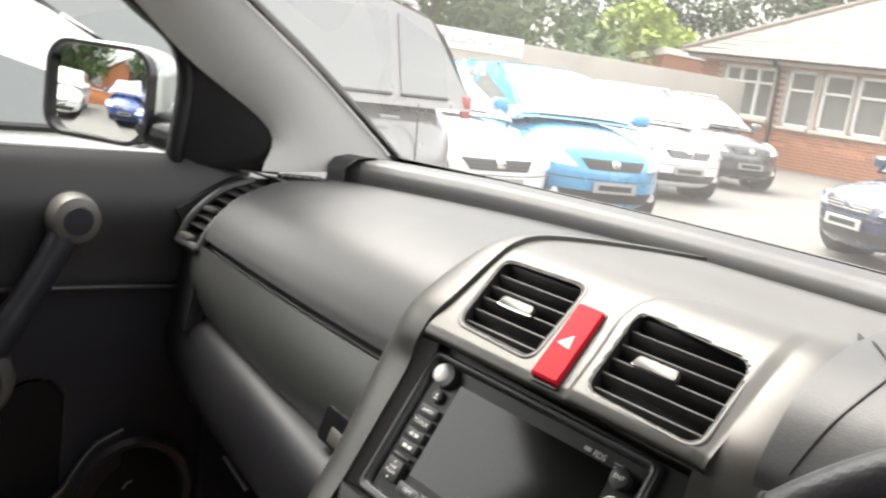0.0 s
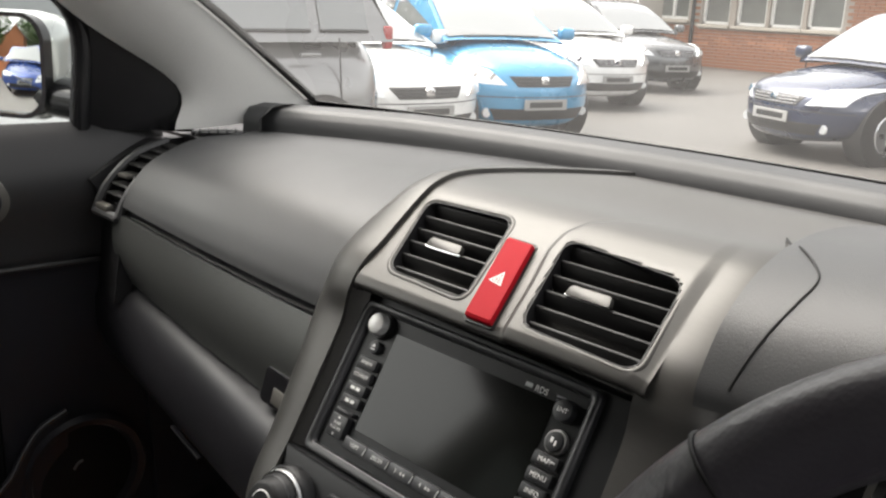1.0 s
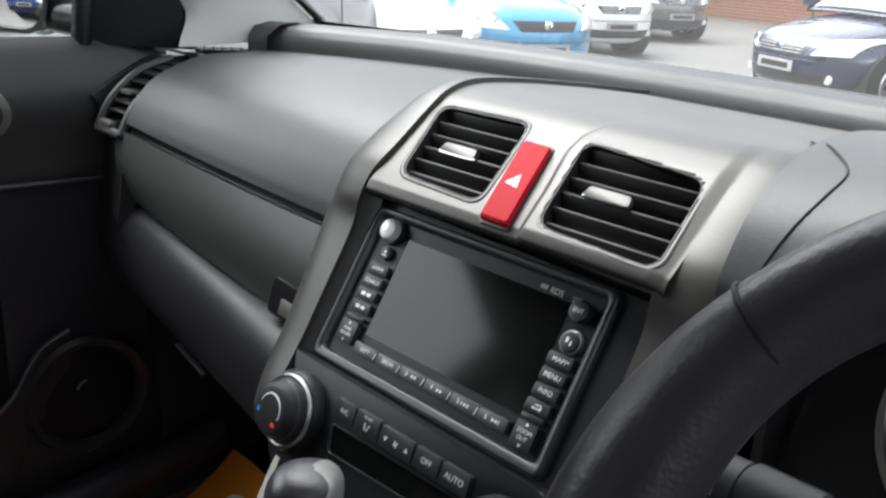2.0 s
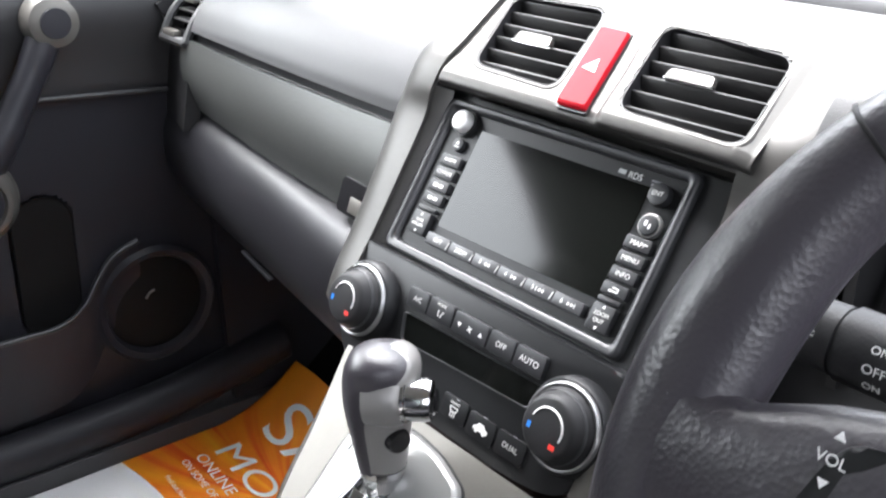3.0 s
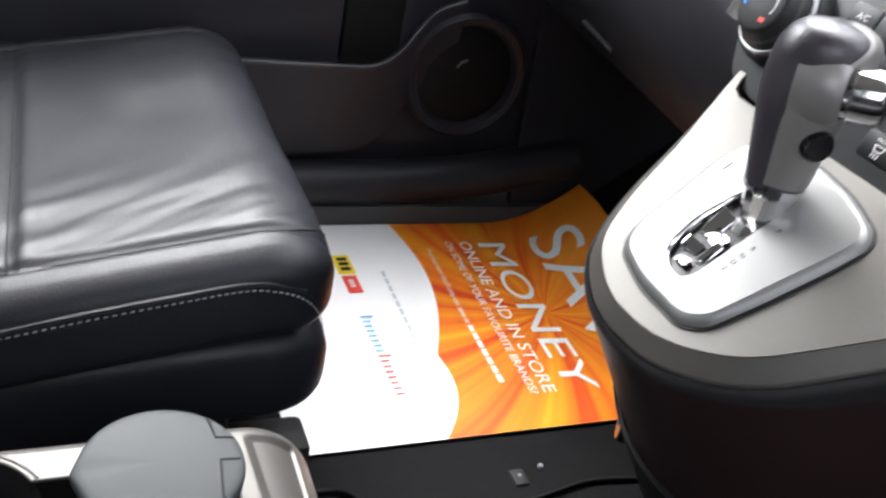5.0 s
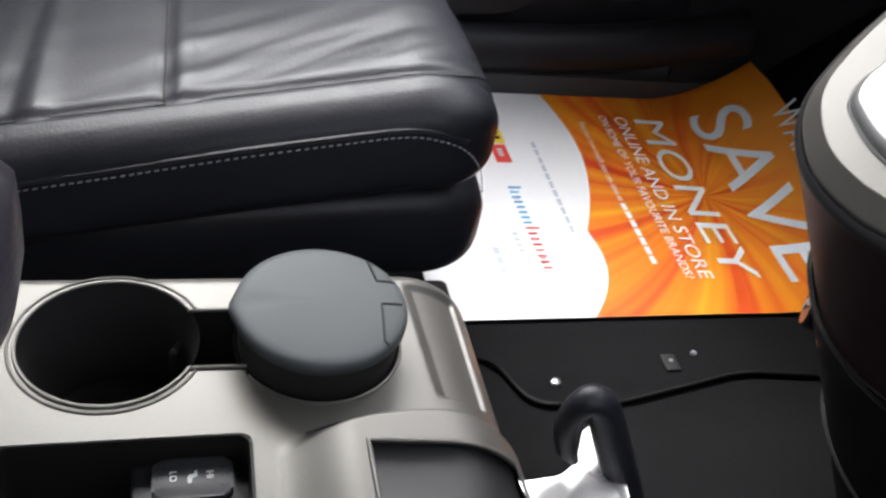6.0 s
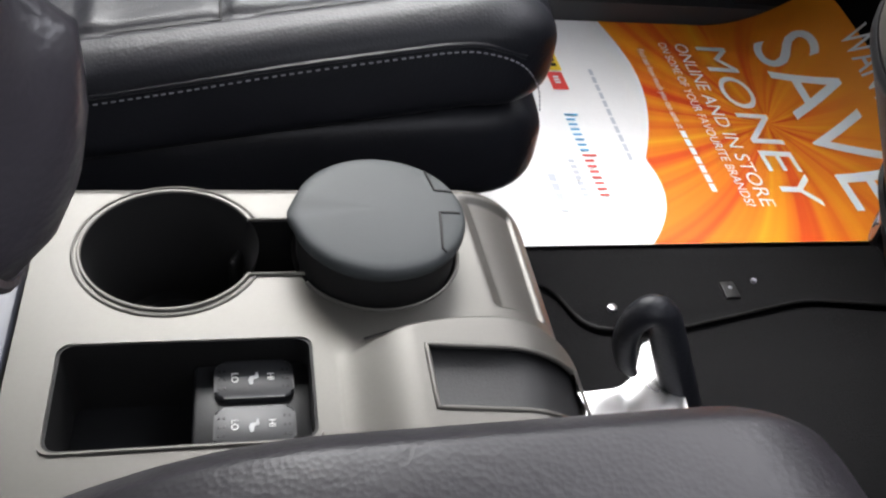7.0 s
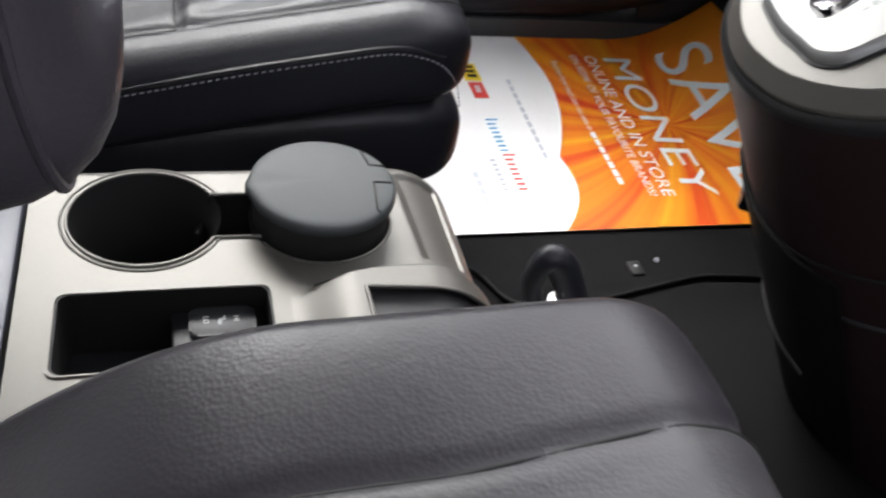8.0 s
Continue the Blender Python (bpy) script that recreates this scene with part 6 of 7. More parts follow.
def seat(name, label, cx, z_top, seed, tilt, seam, front, sag, e=0.42, half=0.250, bolster=0.022, flare=0.0):
    """A leather car seat."""
    s = thing(name, label, "seat", (cx, -0.65, 0.45), "front seats")
    spec = dict(cx=cx, half=half, back=-0.93, front=front, low=z_top - 0.115, top=z_top - 0.018, bolster=bolster, wave=0.0036, seed=seed, e=e, tilt=tilt, seam=seam, cross=-0.605, sag=sag, flare=flare)
    hide = LEATHER_WORN_LIT if cx > 0 else LEATHER
    c = part("cushion", cushion(spec), hide, s, "creased black leather cushion", angle=80)
    roll = dict(spec, half=half - 0.012, back=-0.92, front=front + 0.008, low=z_top - 0.205, top=z_top - 0.100, bolster=0.0, wave=0.0, e=0.35, tilt=tilt * 0.55, seam=3.0)
    part("side_roll", cushion(roll, 60, 40), LEATHER, s, "leather roll under the cushion", angle=80)
    part("seat_base", rbox((cx, -0.66, z_top - 0.230), (0.40, 0.46, 0.10), 0.02, 3), DASH_DARK, s, "black plastic base")
    for dx in (-0.17, 0.17):
        part("runner", rbox((cx + dx, -0.65, 0.452), (0.05, 0.60, 0.05), 0.008, 2), RUBBER, s)
    back_rows = []
    for k in range(13):
        t = k / 12
        zc, yc = z_top - 0.03 + 0.62 * t, -0.885 - 0.16 * t
        w = 0.245 * (1 - 0.18 * t) * (1 if k < 12 else 0.9)
        back_rows.append([(cx + w * math.copysign(abs(math.cos(a)) ** 0.5, math.cos(a)), yc + (0.060 - 0.012 * t) * math.copysign(abs(math.sin(a)) ** 0.7, math.sin(a)), zc) for a in [2 * math.pi * i / 40 for i in range(40)]])
    part("backrest", loft(back_rows, closed=True), LEATHER, s, "leather backrest", angle=80)
    part("head_restraint", rbox((cx, -1.055, z_top + 0.70), (0.26, 0.09, 0.17), 0.04, 4), LEATHER, s)
    return s, c, spec


psg, psg_c, psg_s = seat("front_passenger_seat", "black leather passenger seat with creased cushion and grey stitching", -0.460, 0.757, 2.0, 0.19, 0.84, -0.368, 0.0, half=0.260, bolster=0.006)
drv, drv_c, drv_s = seat("driver_seat", "black leather driver seat with a worn, creased cushion", 0.402, 0.815, 7.0, 0.03, 0.628, -0.388, 3.0, 0.56, flare=0.42)
# seams: along the side facing the console, over the front, across the cushion
SEAM_YZ = [(-0.90, 0.612), (-0.80, 0.634), (-0.684, 0.659), (-0.631, 0.670), (-0.558, 0.686), (-0.485, 0.700), (-0.450, 0.706), (-0.428, 0.706)]
run = side_run(psg_s, 1, SEAM_YZ) + [(-0.2012, -0.402, 0.697), (-0.2085, -0.384, 0.676), (-0.2190, -0.373, 0.645)]
stitch_line(run, psg_c, 0.0048)
part("side_seam", tube(spline([(x - 0.001, y, z + 0.0052) for x, y, z in run[:-3]] + [(-0.2035, -0.399, 0.702)], 8), 0.0020, 6), LEATHER, psg_c)
def seat_seams(spec, parent):
    """Dark sewn lines in the cushion's grooves: along both sides of the insert and across it."""
    def at(y):
        return math.acos((spec["seam"] + spec["flare"] * max(0.0, y + 0.52)) ** (1 / spec["e"]))
    for sign in (1, -1):
        pts = []
        for k in range(41):
            y = spec["back"] + (spec["front"] - 0.058 - spec["back"]) * k / 40
            pts.append(cushion_point(spec, y, 1.0, at(y) if sign > 0 else math.pi - at(y)))
        for k in range(1, 7):
            b = math.pi / 2 * k / 8
            y = spec["front"] - 0.055 + 0.055 * math.sin(b)
            pts.append(cushion_point(spec, y, math.cos(b) ** 0.6, at(y) if sign > 0 else math.pi - at(y)))
        part("seam", tube(pts, 0.0011, 6), RUBBER, parent)
    a = at(spec["cross"])
    for line in (spec["cross"], spec["cross"] - 0.098):
        pts = [cushion_point(spec, line, 1.0, a + (math.pi - 2 * a) * k / 60) for k in range(61)]
        part("seam", tube(pts, 0.0011, 6), RUBBER, parent)


seat_seams(psg_s, psg_c)
seat_seams(drv_s, drv_c)
# the driver's sitting panel is paler than the bolsters
drv_c.data.materials.append(leather_mat("paler_leather", (0.046, 0.044, 0.047), 0.40, 0.45))
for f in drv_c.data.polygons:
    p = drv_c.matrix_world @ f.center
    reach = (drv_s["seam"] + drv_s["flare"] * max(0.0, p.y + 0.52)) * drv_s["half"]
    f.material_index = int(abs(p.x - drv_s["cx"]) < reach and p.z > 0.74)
# padded armrest on the inner side of the driver's backrest
arm_t = thing("seat_armrest", "worn black leather fold-down armrest beside the driver seat", "armrest", (0.15, -0.75, 0.84))
rows = []
for y, k in [(-0.98, 0.95)] + [(-0.90 + 0.21 * i / 6, 1.0) for i in range(7)] + [(-0.685 + 0.052 * math.sin(radians(a)), math.cos(radians(a)) ** 0.55) for a in (10, 25, 40, 55, 68, 78, 85, 89)]:
    rows.append([(0.150 + 0.035 * k * math.copysign(abs(math.cos(a)) ** 0.62, math.cos(a)), y - 0.010 * math.sin(a), 0.925 + 0.078 * k * math.copysign(abs(math.sin(a)) ** 0.62, math.sin(a))) for a in [2 * math.pi * i / 36 for i in range(36)]])
pad = part("pad", loft(rows, closed=True), LEATHER_WHEEL, arm_t, "creased leather pad", angle=80)
loop = [(0.150 + 0.0300 * math.copysign(abs(math.cos(a)) ** 0.62, math.cos(a)), -0.653 - 0.010 * math.sin(a), 0.925 + 0.0690 * math.copysign(abs(math.sin(a)) ** 0.62, math.sin(a))) for a in [2 * math.pi * i / 48 for i in range(48)]]
part("welt", tube(loop, 0.0022, 8, closed=True), LEATHER_WHEEL, pad)

# ---- mats on the floor ----
carmat = thing("floor_mat", "black carpet car mat with a bound edge and studs", "floor mat", (-0.45, -0.1, FLOOR_Z))
cm_out = rounded([(-0.735, -0.42), (-0.25, -0.42), (-0.245, -0.315), (-0.186, -0.292), (-0.182, -0.21), (-0.214, -0.06), (-0.20, 0.06), (-0.735, 0.06)], 0.02, 4)
part("mat_carpet", prism(cm_out, FLOOR_Z - 0.002, FLOOR_Z + 0.007, 0.002, 2), CARPET, carmat, "black pile")
part("mat_binding", tube([(x, y, FLOOR_Z + 0.0050) for x, y in cm_out], 0.0021, 8, closed=True), RUBBER, carmat, "bound edge")
for x_, y_, r_ in ((-0.208, -0.262, 0.0040), (-0.238, -0.105, 0.0024), (-0.228, -0.135, 0.0030)):
    part("stud", lathe([(0.0, 0.006), (r_ * 1.3, 0.006), (r_ * 1.1, 0.0095), (0.0, 0.011)], 20, pose(x_, y_, FLOOR_Z)), KNOB_RING if r_ > 0.0035 else STITCH, carmat, "metal stud")
part("clip", rbox((-0.226, -0.136, FLOOR_Z + 0.008), (0.022, 0.016, 0.004), 0.002, 2), RUBBER, carmat)

# ---- printed paper mat ----
paper = thing("paper_mat", "white and orange printed paper mat lying on the carpet", "paper mat", (-0.5, -0.1, 0.443))


def paper_z(x, y):
    lift = 2.7 * max(0.0, y - 0.03) ** 2 * (0.35 + 0.65 * max(0.0, min(1.0, (-x - 0.30) / 0.38)))
    return 0.4435 + lift + 0.0012 * noise.noise(Vector((x * 9, y * 9, 3)))


PX0, PX1, PY0, PY1 = -0.736, -0.289, -0.36, 0.190


def split_y(x):
    """Where the white half ends: two scallops."""
    u = (x - PX0) / (PX1 - PX0)
    if u < 0.70:
        s = u / 0.70
        return -0.118 + 0.022 * math.sin(math.pi * s * 0.9) - 0.045 * s * s
    s = (u - 0.70) / 0.30
    return -0.153 + 0.010 * math.sin(math.pi * min(1, s * 0.8)) - 0.046 * s * s


paper_white = mat("white_paper", (0.82, 0.82, 0.82), 0.55, grain=0.03, grain_scale=200, stain=0.02)
orange = bpy.data.materials.new("orange_print")
orange.use_nodes = True
on, ol = orange.node_tree.nodes, orange.node_tree.links
oc = on.new("ShaderNodeTexCoord")
om = on.new("ShaderNodeMapping")
om.inputs["Location"].default_value = (0.50, -0.03, 0)
ol.new(oc.outputs["Object"], om.inputs["Vector"])
osep = on.new("ShaderNodeSeparateXYZ")
ol.new(om.outputs[0], osep.inputs[0])
oang = on.new("ShaderNodeMath")
oang.operation = "ARCTAN2"
ol.new(osep.outputs[1], oang.inputs[0])
ol.new(osep.outputs[0], oang.inputs[1])
olen = on.new("ShaderNodeVectorMath")
olen.operation = "LENGTH"
ol.new(om.outputs[0], olen.inputs[0])
comb = on.new("ShaderNodeCombineXYZ")
swirl = on.new("ShaderNodeMath")
swirl.operation = "MULTIPLY_ADD"
swirl.inputs[1].default_value = 1.6
ol.new(olen.outputs["Value"], swirl.inputs[0])
ol.new(oang.outputs[0], swirl.inputs[2])
ol.new(swirl.outputs[0], comb.inputs[0])
rays = on.new("ShaderNodeTexNoise")
rays.inputs["Scale"].default_value, rays.inputs["Detail"].default_value = 4.2, 3
ol.new(comb.outputs[0], rays.inputs["Vector"])
oramp = on.new("ShaderNodeValToRGB")
el = oramp.color_ramp.elements
el[0].position, el[0].color = 0.34, (0.60, 0.040, 0.008, 1)
el[1].position, el[1].color = 0.62, (0.78, 0.28, 0.010, 1)
for p_, c_ in ((0.43, (0.68, 0.085, 0.010, 1)), (0.49, (0.74, 0.19, 0.010, 1)), (0.70, (0.80, 0.40, 0.02, 1))):
    e_ = el.new(p_)
    e_.color = c_
ol.new(rays.outputs[0], oramp.inputs[0])
far = on.new("ShaderNodeMapRange")
far.inputs["From Min"].default_value, far.inputs["From Max"].default_value = 0.02, 0.13
ol.new(osep.outputs[1], far.inputs["Value"])
calm = on.new("ShaderNodeMixRGB")
calm.inputs[2].default_value = (0.72, 0.24, 0.008, 1)
ol.new(far.outputs[0], calm.inputs[0])
ol.new(oramp.outputs[0], calm.inputs[1])
ol.new(calm.outputs[0], on["Principled BSDF"].inputs["Base Color"])
on["Principled BSDF"].inputs["Roughness"].default_value = 0.45

part("sheet", sheet(lambda u, v: (PX0 + (PX1 - PX0) * u, PY0 + (PY1 - PY0) * v, paper_z(PX0 + (PX1 - PX0) * u, PY0 + (PY1 - PY0) * v)), 40, 50, 0.0006), paper_white, paper, "white paper")
printed = part("orange_print", sheet(lambda u, v: (PX0 + (PX1 - PX0) * u, split_y(PX0 + (PX1 - PX0) * u) + (PY1 - split_y(PX0 + (PX1 - PX0) * u)) * v, paper_z(PX0 + (PX1 - PX0) * u, split_y(PX0 + (PX1 - PX0) * u) + (PY1 - split_y(PX0 + (PX1 - PX0) * u)) * v) + 0.0005), 60, 40), orange, paper, "orange sunburst print")
ICE = mat("pale_blue_print", (0.66, 0.72, 0.76), 0.5)
PALE_GREY = mat("pale_grey_print", (0.50, 0.53, 0.58), 0.6)
LOGO_BLUE, LOGO_RED, LOGO_YELLOW = mat("logo_blue", (0.06, 0.36, 0.62), 0.5), mat("logo_red", (0.70, 0.06, 0.05), 0.5), mat("logo_yellow", (0.75, 0.55, 0.03), 0.5)


def print_line(text, x0, y0, x1, y1, height, material, name="lettering", bold=0.0):
    """A line of capitals whose baseline runs from (x0, y0) to (x1, y1) on the paper, bent with it."""
    cu = bpy.data.curves.new(name, "FONT")
    cu.body, cu.size, cu.offset, cu.resolution_u = text, 1.0, bold, 5
    ob = bpy.data.objects.new(name, cu)
    scene.collection.objects.link(ob)
    me = bpy.data.meshes.new_from_object(ob.evaluated_get(bpy.context.evaluated_depsgraph_get()))
    bpy.data.objects.remove(ob)
    bpy.data.curves.remove(cu)
    bm = bmesh.new()
    bm.from_mesh(me)
    bpy.data.meshes.remove(me)
    bmesh.ops.triangulate(bm, faces=bm.faces[:])
    bmesh.ops.subdivide_edges(bm, edges=[e for e in bm.edges if e.calc_length() > 0.4], cuts=2)
    xs = [v.co.x for v in bm.verts]
    lo, hi = min(xs), max(xs)
    d = Vector((x1 - x0, y1 - y0))
    up = Vector((-d.y, d.x)).normalized()
    for v in bm.verts:
        q = Vector((x0, y0)) + d * ((v.co.x - lo) / (hi - lo)) + up * (v.co.y / 0.70 * height)
        v.co = (q.x, q.y, paper_z(q.x, q.y) + 0.0011)
    return part(name, bm, material, printed)


print_line("SAVE", -0.676, 0.082, -0.335, 0.062, 0.072, ICE)
print_line("MONEY", -0.676, 0.003, -0.345, -0.014, 0.043, ICE)
print_line("ONLINE AND IN STORE", -0.682, -0.026, -0.345, -0.048, 0.0175, ICE)
print_line("ON SOME OF YOUR FAVOURITE BRANDS?", -0.684, -0.048, -0.345, -0.066, 0.0110, ICE)
print_line("Find out how much you can save at", -0.664, -0.084, -0.487, -0.092, 0.0085, ICE)
print_line("WANT TO", -0.630, 0.172, -0.420, 0.160, 0.030, ICE)


def print_bar(x0, y0, x1, y1, h, material, name="print_bar", lift=0.0012):
    d = Vector((x1 - x0, y1 - y0))
    up = Vector((-d.y, d.x)).normalized() * h
    bm = loft([[(x0 + d.x * k / 12, y0 + d.y * k / 12, paper_z(x0 + d.x * k / 12, y0 + d.y * k / 12) + lift), (x0 + d.x * k / 12 + up.x, y0 + d.y * k / 12 + up.y, paper_z(x0 + d.x * k / 12, y0 + d.y * k / 12) + lift)] for k in range(13)])
    part(name, bm, material, printed)


for k in range(7):
    x = -0.482 + 0.0165 * k
    print_bar(x, -0.0925 - 0.0006 * k, x + 0.0135, -0.0930 - 0.0006 * k, 0.0065, ICE)
for k, c_ in enumerate((LOGO_BLUE,) * 8 + (LOGO_RED,) * 8):
    x = -0.512 + 0.0097 * k
    print_bar(x, -0.2270, x + 0.0034, -0.2270, 0.0105 if k not in (0, 8) else 0.0165, c_, "logo_bar")
for k in range(7):
    x = -0.425 + 0.0096 * k
    print_bar(x, -0.2465, x + 0.0060, -0.2465, 0.0070, PALE_GREY, "logo_bar")
for k in range(11):
    x = -0.610 + 0.0172 * k
    print_bar(x, -0.1690 - 0.0005 * k, x + 0.0135, -0.1695 - 0.0005 * k, 0.0048, PALE_GREY)
for k in range(5):
    x = -0.400 + 0.016 * k
    print_bar(x, -0.2760, x + 0.0125, -0.2765, 0.0080, PALE_GREY)
print_bar(-0.652, -0.228, -0.606, -0.228, 0.024, LOGO_YELLOW, "logo_block")
for k in range(3):
    print_bar(-0.646 + 0.012 * k, -0.2225, -0.638 + 0.012 * k, -0.2225, 0.014, RUBBER, "logo_block", 0.0018)
print_bar(-0.602, -0.226, -0.563, -0.226, 0.020, LOGO_RED, "logo_block")
for v_ in range(3):
    print_bar(-0.592 + 0.006 * v_, -0.220, -0.588 + 0.006 * v_, -0.220, 0.007, ICE, "logo_block", 0.0018)


# ---- outside: car park, parked cars, building, wall, trees ----
tarmac = mat("wet_tarmac", (0.11, 0.105, 0.098), 0.55, grain=0.25, grain_scale=40, bump=0.6, stain=0.25, stain_scale=0.5)


def smooth(t):
    t = min(1.0, max(0.0, t))
    return t * t * (3 - 2 * t)


def ground_z(x, y):
    """The yard dips ahead of the car and rises again to the buildings."""
    return -0.08 * smooth((y - 0.5) / 5.5) * (1 - smooth((y - 15.2) / 3.5)) * (1 - smooth((-x - 11.0) / 0.9)) * (1 - smooth((x - 8) / 6))


def ground_point(u, v):
    x, y = 200 * (2 * u - 1) ** 3, 200 * (2 * v - 1) ** 3
    return (x, y, ground_z(x, y))


solid("ground", sheet(ground_point, 120, 140), tarmac, "damp grey tarmac car park", "ground", "structure")

TYRE = mat("tyre_rubber", (0.02, 0.02, 0.02), 0.85, stain=0.1)
ALLOY = mat("alloy", (0.55, 0.55, 0.56), 0.3, 0.8, stain=0.05)
CAR_GLASS = mat("car_window_glass", (0.15, 0.16, 0.16), 0.03, 0.0, spec=1.0, coat=1.0)
LAMP = mat("headlamp", (0.75, 0.77, 0.78), 0.12, 0.35, coat=1.0)
TAIL = mat("tail_lamp", (0.34, 0.015, 0.015), 0.2, coat=1.0)
GRILLE = mat("grille_black", (0.015, 0.015, 0.016), 0.45)
PLATE = mat("number_plate", (0.30, 0.30, 0.29), 0.5)


def paint(name, c, metal=0.3):
    return mat(name, c, 0.28, metal, coat=1.0, stain=0.03, stain_scale=2)


def car(label, m, colour, L, W, H, hood_z, nose_z, cowl, roof_front, roof_back, tail, logo="bar", wagon=False, rails=False):
    """A parked car. It stands along +x with its nose at x = 0 and its tail at x = -L; m places it."""
    c = thing("parked_car", label, "car", group="parked cars", m=m)
    belt = hood_z + 0.06
    zc = 0.50

    def swell(d, run, n):
        return (1 - (1 - min(1.0, max(0.0, d) / run)) ** n) ** (1 / n)

    def wide(d):
        return W / 2 * swell(d, 0.66, 2.2) * swell(L - d, 0.50, 2.6)

    def high(d):
        z = nose_z + (hood_z - nose_z) * min(1.0, d / cowl) ** 0.75 if d < cowl else hood_z + (belt - hood_z) * min(1.0, (d - cowl) / 0.6)
        return zc + (z - zc) * swell(d, 0.24, 2.2) * swell(L - d, 0.22, 2.4) + 0.02

    def deep(d):
        return zc - (zc - 0.20) * swell(d, 0.20, 2.4) * swell(L - d, 0.25, 2.4) - 0.02

    def front_x(y, z):
        """How far back the nose lies at y, z."""
        a, b = 0.001, 1.2
        for _ in range(26):
            d = (a + b) / 2
            h = high(d) - zc if z > zc else zc - deep(d)
            if (abs(y) / max(1e-4, wide(d))) ** 3.4 + (abs(z - zc) / max(1e-4, h)) ** 2.8 > 1:
                a = d
            else:
                b = d
        return -b

    def patch(corners, off=0.010, n=8):
        """A panel on the nose over the quad of (y, z) corners."""
        (ya, za), (yb, zb), (yd, zd), (ye, ze) = corners
        grid = []
        for i in range(n + 1):
            u = i / n
            row = []
            for j in range(n + 1):
                v = j / n
                y = (ya + (yb - ya) * u) * (1 - v) + (ye + (yd - ye) * u) * v
                z = (za + (zb - za) * u) * (1 - v) + (ze + (zd - ze) * u) * v
                row.append((front_x(y, z) + off, y, z))
            grid.append(row)
        return thicken(loft(grid), 0.03)

    secs = []
    runs = [0.003, 0.012, 0.03, 0.055, 0.09, 0.13, 0.18, 0.24, 0.32, 0.42, 0.54, 0.66]
    for d in runs + [0.8 + (L - 1.5) * k / 12 for k in range(13)] + [L - q for q in runs[::-1]]:
        row, w, up_h, dn_h = [], wide(d), high(d) - zc, zc - deep(d)
        for i in range(40):
            a = 2 * math.pi * i / 40
            cc, ss = math.cos(a), math.sin(a)
            row.append((-d, w * math.copysign(abs(cc) ** 0.588, cc), zc + (up_h if ss > 0 else dn_h) * math.copysign(abs(ss) ** 0.714, ss)))
        secs.append(row)
    body = part("body", loft(secs, closed=True), colour, c, "", m, angle=60)
    # cabin: painted roof and pillars with dark glass let in
    zr = H

    def cabin(x, z, inset):
        t = (z - belt) / (zr - belt)
        return W / 2 * (0.90 - 0.20 * t) - inset

    A, B, C, D = (-cowl + 0.02, belt - 0.03), (-roof_front, zr - 0.02), (-roof_back, zr - 0.03), (-tail, belt + 0.02)
    line = [Vector((x, z)) for x, z in (A, B, ((B[0] + C[0]) / 2, zr), C, D)]
    pts = spline([(p.x, p.y, 0) for p in line], 6)
    shell = []
    for p in pts:
        hw = cabin(p.x, p.y, 0.02)
        shell.append([(p.x, -hw, p.y), (p.x, -hw * 0.7, p.y + 0.018), (p.x, 0, p.y + 0.025), (p.x, hw * 0.7, p.y + 0.018), (p.x, hw, p.y)])
    part("roof", loft(shell), colour, c, "", m, angle=60)
    # windscreen and tailgate glass just proud of the shell
    for nm, p0, p1, s0, s1 in (("windscreen", A, B, 0.06, 0.92), ("rear_screen", D, C, 0.12, 0.90)):
        rows = []
        for k in range(7):
            s = s0 + (s1 - s0) * k / 6
            i = s * 6 if nm == "windscreen" else (len(pts) - 1) - s * 6
            j = min(int(i), len(pts) - 2)
            p = pts[j].lerp(pts[j + 1], i - j)
            hw = cabin(p.x, p.y, 0.07)
            up = Vector((0.012 if nm == "windscreen" else -0.012, 0, 0.014))
            rows.append([(p.x + up.x, -hw, p.y + up.z), (p.x + up.x, -hw * 0.6, p.y + up.z + 0.02), (p.x + up.x, 0, p.y + up.z + 0.026), (p.x + up.x, hw * 0.6, p.y + up.z + 0.02), (p.x + up.x, hw, p.y + up.z)])
        part(nm, loft(rows), CAR_GLASS, c, "dark reflecting glass", m, angle=60)
    part("wiper", tube([(-cowl + 0.06, -W * 0.32, belt + 0.02), (-cowl + 0.02, 0.0, belt + 0.035), (-cowl + 0.02, W * 0.25, belt + 0.03)], 0.010, 6), GRILLE, c, "", m)
    for s in (-1, 1):
        def wall(x, z, off):
            return (x, s * (cabin(x, z, 0.02) + off), z)
        # side of the cabin, then the panes on it
        base, topl = [], []
        for k in range(11):
            x = A[0] + (D[0] - A[0]) * k / 10
            zt = belt
            for p, q in zip(pts, pts[1:]):
                if (p.x - x) * (q.x - x) <= 0 and p.x != q.x:
                    zt = p.y + (q.y - p.y) * (x - p.x) / (q.x - p.x)
            base.append(wall(x, belt - 0.05, 0.0))
            topl.append(wall(x, max(belt - 0.04, zt), 0.0))
        part("cabin_side", loft([base, topl]), colour, c, "", m)
        mid = (A[0] + D[0]) / 2 + 0.05
        spans = [(A[0] - 0.26, mid + 0.04), (mid - 0.04, D[0] + (0.75 if wagon else 0.50))] + ([(D[0] + 0.66, D[0] + 0.24)] if wagon else [(D[0] + 0.42, D[0] + 0.22)])
        for x0, x1 in spans:
            def top_at(x):
                for p, q in zip(pts, pts[1:]):
                    if (p.x - x) * (q.x - x) <= 0 and p.x != q.x:
                        return p.y + (q.y - p.y) * (x - p.x) / (q.x - p.x) - 0.07
